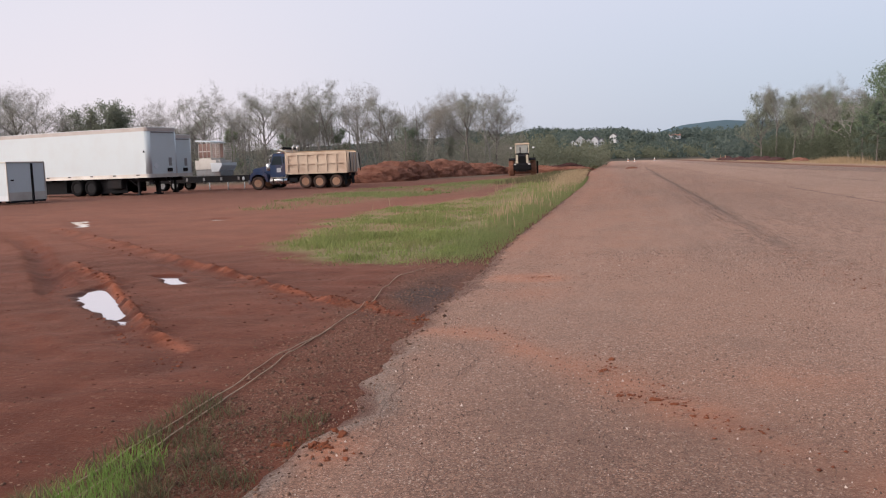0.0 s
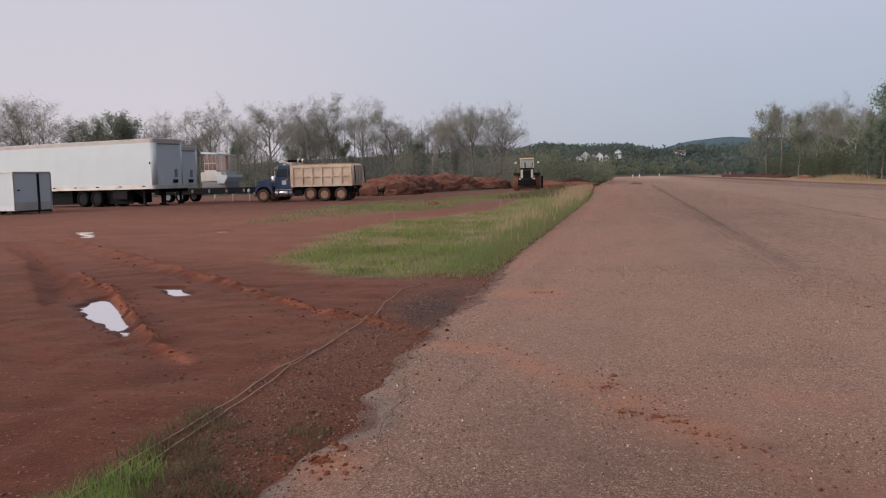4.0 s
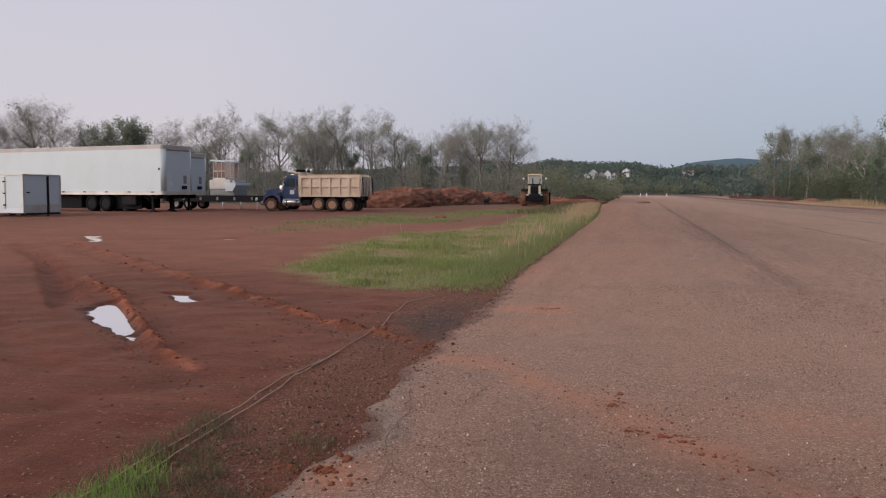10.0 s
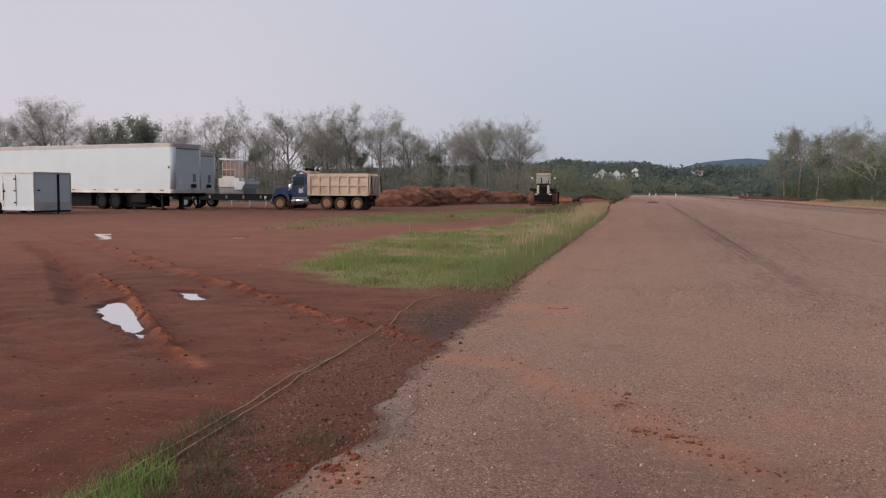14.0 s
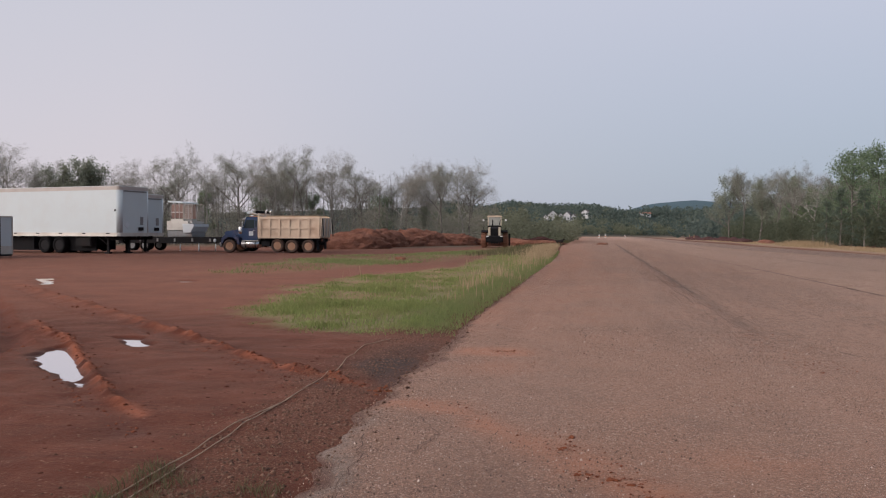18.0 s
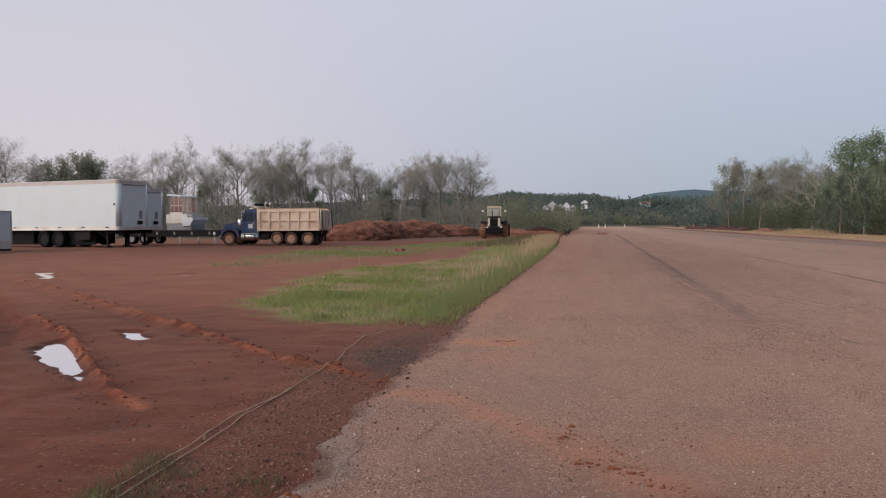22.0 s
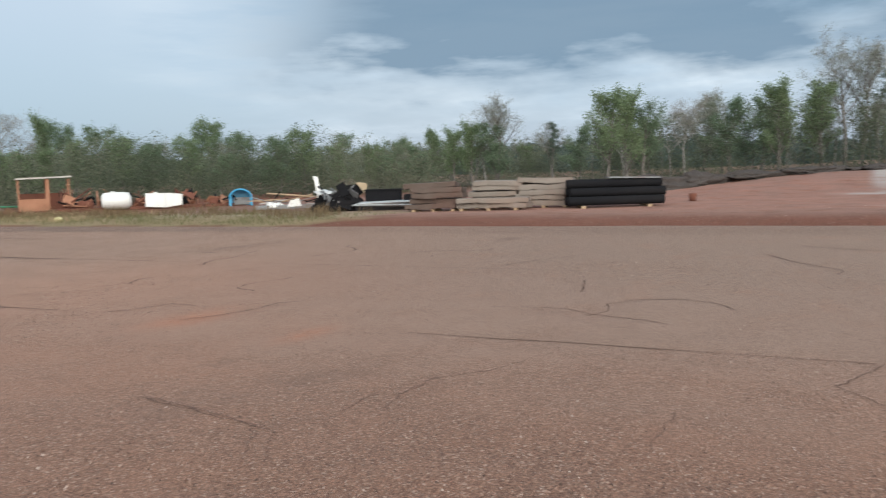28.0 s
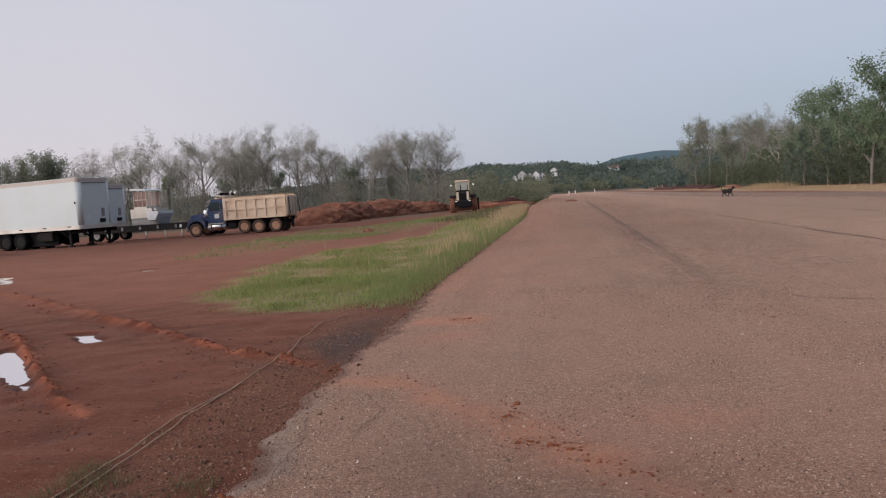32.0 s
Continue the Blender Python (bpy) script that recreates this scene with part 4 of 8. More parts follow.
def build_cracks():
    """Open cracks wander over the old seal; each is a thin dark ribbon in the surface."""
    g = rng(33)
    lines = [[(12.54, -1.25), (9.98, -0.93), (9.1, -1.32), (7.28, -1.16)], [(7.1, -0.37), (6.33, -0.07), (5.79, -0.43)], [(5.37, 0.79), (4.68, 0.77), (4.31, 0.59), (3.89, 0.62), (3.2, 0.3)],
             [(11.02, 3.11), (9.83, 2.8)], [(4.44, 4.21), (4.22, 3.03), (3.71, 2.7)], [(9.1, -1.32), (8.6, -3.2), (9.4, -4.4)], [(-1.5, 6.6), (-1.25, 6.1), (-1.35, 5.4)],
             [(-1.78, 5.9), (-1.62, 5.2), (-1.6, 4.7), (-1.42, 4.2), (-1.36, 3.5)], [(-1.6, 4.7), (-1.2, 4.55), (-0.9, 4.9)], [(-1.42, 4.2), (-1.1, 3.9), (-1.0, 3.3)],
             [(4.48, 4.25), (4.41, 3.79), (4.24, 3.15), (4.17, 2.85), (3.66, 2.52)], [(4.2, 2.95), (4.7, 2.7), (5.3, 2.75)]]
    for i in range(26):
        x, y, a = g.uniform(3.2, 16), g.uniform(-6, 12), g.uniform(0, 6.28)
        line = [(x, y)]
        for k in range(g.randint(3, 7)):
            a += g.normal(0, 0.6)
            x, y = x + 0.45 * math.cos(a), y + 0.45 * math.sin(a)
            line.append((x, y))
        lines.append(line)
    near = len(lines)
    for i in range(95):
        y = 10 + 34 * g.uniform(0, 1) ** 1.5
        x, a = g.uniform(-1.4, 3.4 + 0.18 * y), 1.571 + g.normal(0, 0.25) + (1.3 if g.uniform() < 0.3 else 0)
        line = [(x, y)]
        for k in range(g.randint(2, 5)):
            a += g.normal(0, 0.35)
            x, y = x + 0.02 * y * math.cos(a), y + 0.03 * y * math.sin(a)
            line.append((x, y))
        lines.append(line)
    # broken tyre streaks
    for off in (0.0, 0.16, 0.34, 0.5):
        for y0 in np.arange(13.8 + off, 38, 3.1):
            if g.uniform() < 0.75:
                x0 = 2.0 + off
                lines.append([(x0, y0), (x0 - 0.05, y0 + 1.1), (x0 - 0.07, y0 + 1.1 + 1.6 * g.uniform())])
    vs, fs = [], []
    for number, line in enumerate(lines):
        pts = []
        for (ax, ay), (bx, by) in zip(line, line[1:]):
            n = max(int(math.hypot(bx - ax, by - ay) / 0.08), 2)
            for k in range(n):
                u = k / n
                pts.append((ax + (bx - ax) * u + g.normal(0, 0.013), ay + (by - ay) * u + g.normal(0, 0.013)))
        for k in range(len(pts) - 1):
            (ax, ay), (bx, by) = pts[k], pts[k + 1]
            d = math.hypot(bx - ax, by - ay) + 1e-6
            w = g.uniform(0.0010, 0.0028) * max(1.0, 0.7 * math.hypot(ax, ay) - 2.2) if number < near else g.uniform(0.15, 1.0) * (0.0028 + 0.00042 * ay)
            ox, oy = -(by - ay) / d * w, (bx - ax) / d * w
            i = len(vs)
            vs += [(ax + ox, ay + oy, 0.011), (bx + ox, by + oy, 0.011), (bx - ox, by - oy, 0.011), (ax - ox, ay - oy, 0.011)]
            fs.append((i, i + 1, i + 2, i + 3))
    # the long joints between the paver's lanes: (x, lean, first y, last y, half width)
    for x0, lean, y0, y1, half in ((7.1, -0.015, -10.0, 170.0, 0.05), (12.0, -0.022, -10.0, 190.0, 0.06), (2.30, 0.0, 22.0, 120.0, 0.035), (1.92, 0.0, 16.0, 33.0, 0.012), (16.2, -0.02, 20.0, 150.0, 0.05)):
        y, x = y0, x0 + lean * y0
        while y < y1:
            step = 0.12 + 0.012 * abs(y)
            far = y + step
            nx_ = x0 + lean * far + 0.10 * (float(vnoise(far, x0, 3.0)) - 0.5) + 0.03 * (float(vnoise(far, x0, 0.4)) - 0.5)
            w = 0.7 * half * (0.35 + 1.1 * float(vnoise(y, x0 + 3, 0.9))) * (1 + 0.004 * abs(y)) * (0.25 + 0.75 * float(smooth(6, 24, y)))
            w2 = w * g.uniform(0.7, 1.3)
            if vnoise(y, x0 + 17, 2.6) > (0.10 if y > 18 else 0.32):
                i = len(vs)
                vs += [(x - w, y, 0.0105), (x + w, y, 0.0105), (nx_ + w2, far, 0.0105), (nx_ - w2, far, 0.0105)]
                fs.append((i, i + 1, i + 2, i + 3))
            x, y = nx_, far
    me = mesh_from("runway_cracks", vs, fs)
    k = Nodes("open_crack")
    me.materials.append(k.done(k.mix(k.noise(6, 4), (0.075, 0.041, 0.030), (0.15, 0.084, 0.06)), 0.95))
    tagged(new("runway_cracks", me), "fine open cracks in the old runway seal", "cracks", kind="stuff")


build_cracks()


def build_puddles():
    for n, poly in enumerate(PUDDLES):
        xs, ys = [p[0] for p in poly], [p[1] for p in poly]
        bm = bmesh.new()
        bm.faces.new([bm.verts.new((sum(xs) / len(xs) + (x - sum(xs) / len(xs)) * 1.24, sum(ys) / len(ys) + (y - sum(ys) / len(ys)) * 1.24, -0.034)) for x, y in poly])
        ob = part("puddle", bm, M["water"])
        tagged(ob, "still rain puddle in a red clay rut, mirroring the sky", "puddle", "rain puddles", "structure")


build_puddles()


def blades(name, spots, tall, wide, lean, material, label, seed, category="grass"):
    """Grass as one sheet of bent blades: spots are (x, y, height share)."""
    g = rng(seed)
    n = len(spots)
    x, y, share = spots.T
    h = tall * share * g.uniform(0.55, 1.15, n)
    a = g.uniform(0, 2 * np.pi, n)
    w = wide * g.uniform(0.6, 1.3, n)
    out = g.uniform(0.1, 1.0, n) * lean * h
    b = g.uniform(0, 2 * np.pi, n)
    z = height(x, y) - 0.01
    cx, sx = np.cos(a) * w, np.sin(a) * w
    ox, oy = np.cos(b) * out, np.sin(b) * out
    v = np.stack([np.stack([x - cx, y - sx, z], -1), np.stack([x + cx, y + sx, z], -1),
                  np.stack([x + ox * 0.35 + cx * 0.75, y + oy * 0.35 + sx * 0.75, z + h * 0.6], -1),
                  np.stack([x + ox * 0.35 - cx * 0.75, y + oy * 0.35 - sx * 0.75, z + h * 0.6], -1),
                  np.stack([x + ox, y + oy, z + h], -1)], 1).reshape(-1, 3)
    i = np.arange(n)[:, None] * 5
    f = np.concatenate([i + [0, 1, 2], i + [0, 2, 3], i + [3, 2, 4]])
    me = mesh_from(name, v, f)
    me.materials.append(material)
    return tagged(new(name, me), label, category, kind="stuff")


def scatter(test, x0, x1, y0, y1, n, seed, near=True):
    """n places where test(x, y) (0 to 1) lets them grow, denser nearby."""
    g = rng(seed)
    x = g.uniform(x0, x1, n)
    y = y0 + (y1 - y0) * (g.uniform(0, 1, n) ** (1.6 if near else 1.0))
    keep = g.uniform(0, 1, n) < test(x, y)
    return np.stack([x[keep], y[keep], np.ones(keep.sum())], -1)


def lawn_a(x, y):
    wob = 1.2 * (vnoise(x, y, 1.3) - 0.5) + 0.5 * (vnoise(x, y, 0.45) - 0.5)
    return smooth(-0.4, 0.9, inside(GRASS_A, x, y) + 0.8 * wob) * (0.22 + 0.78 * smooth(0.33, 0.62, 0.5 * vnoise(x, y, 2.2) + 0.5 * vnoise(x, y, 0.7)))


def lawn_b(x, y):
    wob = 1.2 * (vnoise(x, y, 1.3) - 0.5)
    return 0.9 * smooth(-0.4, 1.4, inside(GRASS_B, x, y) + 1.5 * wob) * (0.12 + 0.88 * smooth(0.36, 0.62, vnoise(x, y, 3.1)))


def edge_tall(x, y):
    return np.exp(-((left_edge(y) - 0.50 - x) / (0.42 + 0.004 * y)) ** 2) * (x < left_edge(y) + 0.12 * (vnoise(x, y, 0.5) - 0.4))


def build_grass():
    s = scatter(lawn_a, -9.5, -2.0, 11, 60, 150000, 11)
    s[:, 2] = 0.25 + 2.3 * vnoise(s[:, 0], s[:, 1], 0.55) ** 2 + 0.3 * vnoise(s[:, 0], s[:, 1], 1.6) * (0.6 + 0.8 * edge_tall(s[:, 0], s[:, 1]))
    s[:, 2] *= 0.35 + 0.65 * smooth(0.0, 0.9, inside(GRASS_A, s[:, 0], s[:, 1]))
    blades("lawn_grass", s, 0.08, 0.008, 1.1, M["grass"], "short green grass on the clay beside the runway", 12)
    s = scatter(lambda x, y: edge_tall(x, y) * smooth(11.8, 13.5, y), -3.6, -1.7, 11.5, 70, 60000, 13)
    s[:, 2] = (0.45 + 0.75 * vnoise(s[:, 0], s[:, 1], 0.5)) * (0.45 + 0.55 * smooth(12.5, 17, s[:, 1]))
    blades("edge_grass", s, 0.18, 0.006, 0.8, M["fresh_grass"], "rank green grass along the broken runway edge", 14)
    s = scatter(lawn_b, -18, -7.5, 26, 75, 60000, 15, False)
    blades("yard_grass", s, 0.13, 0.012, 0.8, M["fresh_grass"], "thin bright grass on the red yard", 16)
    rank = lambda x, y: np.exp(-((left_edge(y) - 0.95 - x) / (0.55 + 0.007 * y)) ** 2) * (x < left_edge(y) - 0.15) * (0.03 * smooth(15, 19, y) + 0.05 * smooth(24, 30, y) + 0.92 * smooth(38, 60, y)) * (1 - smooth(82, 104, y))
    s = scatter(lambda x, y: rank(x, y) * (0.2 + 0.8 * smooth(0.4, 0.65, vnoise(x, y, 1.6))), -6.5, -1.7, 14, 140, 110000, 17, False)
    s[:, 2] = 0.65 + 0.5 * vnoise(s[:, 0], s[:, 1], 2)
    stalks = scatter(lambda x, y: lawn_a(x, y) * smooth(0.5, 0.75, vnoise(x, y, 1.9)), -8.5, -2.2, 16, 50, 380, 37, False)
    stalks[:, 2] = 0.8
    clumps = scatter(lambda x, y: np.exp(-((left_edge(y) - 0.85 - x) / 0.5) ** 2) * smooth(0.56, 0.68, vnoise(x, y, 1.1)), -4.5, -2.2, 17, 40, 3200, 47, False)
    clumps[:, 2] = 0.55 + 0.45 * vnoise(clumps[:, 0], clumps[:, 1], 0.8)
    s = np.concatenate([s, stalks, clumps])
    blades("straw_grass", s, 0.55, 0.010, 0.4, M["straw"], "tall dry straw-coloured grass along the runway edge", 18)
    s = scatter(lambda x, y: 0.6 * (x < left_edge(y) - 0.2), -9, -3.2, 55, 190, 16000, 19, False)
    blades("field_grass", s, 0.35, 0.02, 0.5, M["weed"], "rough brownish grass on the far field", 20)
    # near tuft and weeds by the rope
    s = scatter(lambda x, y: smooth(-0.05, 0.15, inside([(-2.74, 3.1), (-2.78, 3.7), (-2.68, 4.05), (-2.5, 3.85), (-2.38, 3.4), (-2.34, 3.1)], x, y) + 0.2 * (vnoise(x, y, 0.3) - 0.5)), -3.05, -2.15, 2.8, 4.6, 5200, 21, False)
    blades("grass_tuft", s, 0.10, 0.0028, 0.7, M["tuft_grass"], "bright green tuft of grass beside the rope", 22)
    s = scatter(lambda x, y: smooth(0.55, 0.7, vnoise(x, y, 0.25)), -2.9, -1.9, 3.0, 4.9, 3000, 23, False)
    blades("low_weeds", s, 0.09, 0.003, 1.2, M["weed"], "sparse dry weeds in the gravel", 24)
    s = scatter(lambda x, y: smooth(-0.15, 0.3, inside([(-2.6, 3.0), (-2.65, 4.3), (-2.2, 4.9), (-1.85, 4.6), (-1.75, 3.8), (-1.75, 3.0)], x, y) + 0.5 * (vnoise(x, y, 0.35) - 0.5)), -2.9, -1.7, 2.9, 5.0, 5200, 39, False)
    s[:, 2] = 0.4 + vnoise(s[:, 0], s[:, 1], 0.3)
    blades("matted_grass", s, 0.035, 0.0022, 3.2, M["thatch"], "dead grey-green grass matted on the gravel", 40)
    verge = lambda x, y: smooth(20.9, 21.7, x) * (1 - smooth(26, 30, x)) * (1 - smooth(-1.5, 0.5, 8.1 - np.abs(y - 6.9)))
    s = scatter(lambda x, y: verge(x, y) * (0.25 + 0.75 * smooth(0.35, 0.6, vnoise(x, y, 1.8))), 20.7, 31, -40, 44, 46000, 25, False)
    s[:, 2] = 0.4 + 1.0 * vnoise(s[:, 0], s[:, 1], 2.5)
    blades("verge_grass", s, 0.17, 0.008, 0.7, M["verge_leaf"], "uneven green verge along the far runway edge", 26)
    s = scatter(lambda x, y: smooth(22, 23, x) * (0.14 + 0.75 * smooth(0.5, 0.7, vnoise(x, y, 4))), 21.8, 29.5, 26, 190, 46000, 27, False)
    blades("verge_straw", s, 0.22, 0.012, 0.4, M["straw"], "dry straw grass on the far verge", 28)
    s = scatter(lambda x, y: np.exp(-((x - 24.6) / 1.6) ** 2 - ((y - 108) / 5) ** 2), 21.5, 28, 96, 120, 9000, 35, False)
    blades("straw_clump", s, 0.8, 0.016, 0.5, M["straw"], "tall clump of golden straw on the far verge", 36)
    s = scatter(lambda x, y: smooth(0.6, 0.75, vnoise(x, y, 3)), 22.5, 26, -30, -2, 2200, 29, False)
    s = np.concatenate([s, scatter(lambda x, y: np.exp(-((x - 23.6) / 0.8) ** 2 - ((y + 8.3) / 0.7) ** 2), 21.5, 26, -11, -6, 1500, 43, False)])
    weeds = scatter(lambda x, y: smooth(0.42, 0.66, vnoise(x, y, 1.3)), 24.5, 29.0, 17, 50, 7000, 45, False)
    weeds[:, 2] = 0.3 + 0.8 * vnoise(weeds[:, 0], weeds[:, 1], 1.5)
    blades("verge_weeds", weeds, 0.55, 0.010, 0.5, M["dry_weed"], "brown seeding weeds before the scrap", 46)
    blades("verge_seed_grass", s, 0.5, 0.009, 0.35, M["straw"], "seeding dry grass beside the gravel lot", 30)


build_grass()


def build_gravel():
    """Loose stones along the runway's broken edge and on it."""
    g = rng(31)
    n = 15000
    y = 2.6 + 11 * g.uniform(0, 1, n) ** 1.3
    off = g.normal(-0.5, 0.32, n)
    on = g.uniform(0, 1, n) < 0.18
    off = np.where(on, g.uniform(0, 6, n), off)
    x = left_edge(y) + off
    keep = off > -1.4
    x, y, on = x[keep], y[keep], on[keep]
    extra = 3200
    y = np.concatenate([y, 2.6 + 12 * g.uniform(0, 1, extra) ** 1.2])
    x = np.concatenate([x, g.uniform(-12, -2.4, extra)])
    crumb = 700
    cy = 2.8 + 14 * g.uniform(0, 1, crumb) ** 1.3
    y, x = np.concatenate([y, cy]), np.concatenate([x, left_edge(cy) + g.normal(-0.02, 0.10, crumb)])
    on = np.concatenate([on, np.zeros(extra + crumb, bool)])
    n = len(x)
    z = np.where(x > left_edge(y), 0.006, height(x, y))
    s = np.where(on, 0.5, 1.0) * g.gamma(2.0, 0.0034, n).clip(0.002, 0.020)
    s[-crumb:] *= 1.3
    s[-crumb - extra:-crumb] *= 0.75
    base = np.array([(1, 0, 0), (-1, 0, 0), (0, 1, 0), (0, -1, 0), (0, 0, 1), (0, 0, -0.6)], float)
    v = base[None] * s[:, None, None] * g.uniform(0.6, 1.25, (n, 6, 1))
    a = g.uniform(0, 6.28, n)
    ca, sa = np.cos(a)[:, None], np.sin(a)[:, None]
    vx, vy = v[..., 0] * ca - v[..., 1] * sa, v[..., 0] * sa + v[..., 1] * ca
    v = np.stack([vx + x[:, None], vy + y[:, None], v[..., 2] * 0.7 + z[:, None]], -1).reshape(-1, 3)
    tri = np.array([(0, 2, 4), (2, 1, 4), (1, 3, 4), (3, 0, 4), (2, 0, 5), (1, 2, 5), (3, 1, 5), (0, 3, 5)])
    f = (np.arange(n)[:, None, None] * 6 + tri[None]).reshape(-1, 3)
    me = mesh_from("loose_gravel", v, f)
    me.materials.append(leafy("gravel_stone", (0.045, 0.020, 0.014), (0.31, 0.185, 0.13), 0.9, thin_leaf=False))
    tagged(new("loose_gravel", me), "loose stones along the crumbling runway edge", "gravel", kind="stuff")
    # clods of clay thrown up along the ruts
    n = 1900
    x0, y0 = [], []
    for line in (RUT_A, RIDGE, RUT_B, BRIGHT, RIDGE[4:]):
        u = g.uniform(0.3, len(line) - 1.001, n // 5)
        i = u.astype(int)
        p = np.array(line)
        q = p[i] + (p[i + 1] - p[i]) * (u - i)[:, None]
        x0.append(q[:, 0] + g.normal(0.0, 0.07, len(q)))
        y0.append(q[:, 1] + g.normal(0.0, 0.06, len(q)))
    for px, py in ((-0.29, 5.85), (-0.14, 5.2), (0.14, 5.15), (0.45, 4.62), (0.3, 4.85), (-1.26, 10.5)):
        k = 70
        x0.append(px + g.normal(0, 0.09, k))
        y0.append(py + g.normal(0, 0.07, k))
    u = g.uniform(0, 1, 420)
    x0.append(np.interp(u, (0, 0.3, 0.5, 0.65, 0.8, 1), (-1.95, -0.9, -0.3, 0.1, 0.5, 1.1)) + g.normal(0, 0.16, 420))
    y0.append(np.interp(u, (0, 0.3, 0.5, 0.65, 0.8, 1), (7.6, 6.5, 5.9, 5.15, 4.5, 3.6)) + g.normal(0, 0.14, 420))
    m = 5200
    cy = 9.5 + 36 * g.uniform(0, 1, m) ** 1.4
    cx = np.where(g.uniform(0, 1, m) < 0.55, g.normal(2.15, 0.22, m) + 0.02 * np.maximum(20 - cy, 0), np.where(g.uniform(0, 1, m) < 0.5, g.normal(1.85, 0.18, m), g.uniform(-1.5, 6.0, m)))
    tuftly = vnoise(cx, cy, 0.7) + 0.4 * (vnoise(cx, cy, 0.2) - 0.5) > 0.5
    x0.append(cx[tuftly])
    y0.append(cy[tuftly])
    x, y = np.concatenate(x0), np.concatenate(y0)
    n = len(x)
    s = g.gamma(1.5, 0.0052, n).clip(0.003, 0.03) * np.where(x > left_edge(y), 1.0, 1 + 0.06 * np.maximum(np.hypot(x, y) - 7, 0))
    v = base[None] * s[:, None, None] * g.uniform(0.6, 1.3, (n, 6, 1))
    s_on = np.where(x > left_edge(y), 0.5, 1.0)[:, None]
    lie = np.where(x > left_edge(y), 0.010, height(x, y))
    v = np.stack([v[..., 0] * s_on + x[:, None], v[..., 1] * s_on + y[:, None], v[..., 2] * 0.6 * s_on + lie[:, None]], -1).reshape(-1, 3)
    f = (np.arange(n)[:, None, None] * 6 + tri[None]).reshape(-1, 3)
    n = 2600
    line = np.array(RUT_A + RUT_B[2:] + RUT_C)
    q = line[g.randint(0, len(line) - 1, n)]
    q = q + (g.uniform(-1, 1, (n, 2))) * (1.6, 1.3)
    q = q[(q[:, 0] < -2.6) & (q[:, 1] < 17)]
    n = len(q)
    s = g.gamma(1.5, 0.0042, n).clip(0.002, 0.022)
    w = base[None] * s[:, None, None] * g.uniform(0.6, 1.3, (n, 6, 1))
    w = np.stack([w[..., 0] * 1.5 + q[:, :1], w[..., 1] + q[:, 1:], w[..., 2] * 0.5 + height(q[:, 0], q[:, 1])[:, None]], -1).reshape(-1, 3)
    dark = mesh_from("clay_crumbs", w, (np.arange(n)[:, None, None] * 6 + tri[None]).reshape(-1, 3))
    dark.materials.append(leafy("damp_clay", (0.075, 0.028, 0.019), (0.16, 0.056, 0.036), 0.95, thin_leaf=False))
    tagged(new("clay_crumbs", dark), "damp dark crumbs of clay scattered over the yard", "crumbs", kind="stuff")
    me = mesh_from("clay_clods", v, f)
    me.materials.append(leafy("clod_clay", (0.09, 0.028, 0.017), (0.30, 0.10, 0.054), 0.95, thin_leaf=False))
    tagged(new("clay_clods", me), "broken clods of orange clay along the ruts", "clods", kind="stuff")


build_gravel()


def build_chips():
    """Loose and standing chips of the seal, nearest the viewer."""
    g = rng(35)
    n = 120000
    a, r = g.uniform(-0.6, 1.95, n), 2.6 + 11 * g.uniform(0, 1, n) ** 1.0
    far = 9000
    a[:far], r[:far] = g.uniform(-0.2, 1.7, far), 9 + 22 * g.uniform(0, 1, far)
    x, y = r * np.sin(a), r * np.cos(a)
    keep = x > left_edge(y) + 0.05
    x, y = x[keep], y[keep]
    n = len(x)
    s = g.gamma(4.0, 0.00105, n).clip(0.0018, 0.011)
    s *= np.where(np.hypot(x, y) > 10, 0.5 + 0.06 * np.hypot(x, y), 1.0)
    turn = g.uniform(0, 6.28, n)
    v = np.zeros((n, 5, 3))
    for i in range(4):
        w = s * g.uniform(0.6, 1.3, n)
        v[:, i, 0], v[:, i, 1], v[:, i, 2] = x + w * np.cos(turn + 1.571 * i), y + w * np.sin(turn + 1.571 * i), 0.001
    v[:, 4, 0], v[:, 4, 1], v[:, 4, 2] = x + g.normal(0, 0.3, n) * s, y + g.normal(0, 0.3, n) * s, 0.006 + s * g.uniform(0.5, 1.1, n)
    # a few pale stones lie further out
    f = (np.arange(n)[:, None, None] * 5 + np.array([(0, 1, 4), (1, 2, 4), (2, 3, 4), (3, 0, 4)])[None]).reshape(-1, 3)
    me = mesh_from("runway_chips", v.reshape(-1, 3), f)
    k = Nodes("seal_chip")
    isl = k.n.new("ShaderNodeNewGeometry").outputs["Random Per Island"]
    c = k.mix(k.ramp(isl, 0.0, 0.75), (0.08, 0.05, 0.038), (0.36, 0.225, 0.165))
    c = k.mix(k.ramp(isl, 0.90, 1.0), c, (0.66, 0.53, 0.45))
    me.materials.append(k.done(c, 0.85, 0.0, 0.3))
    tagged(new("runway_chips", me), "coarse stone chips standing out of the worn seal", "chippings", kind="stuff")


build_chips()


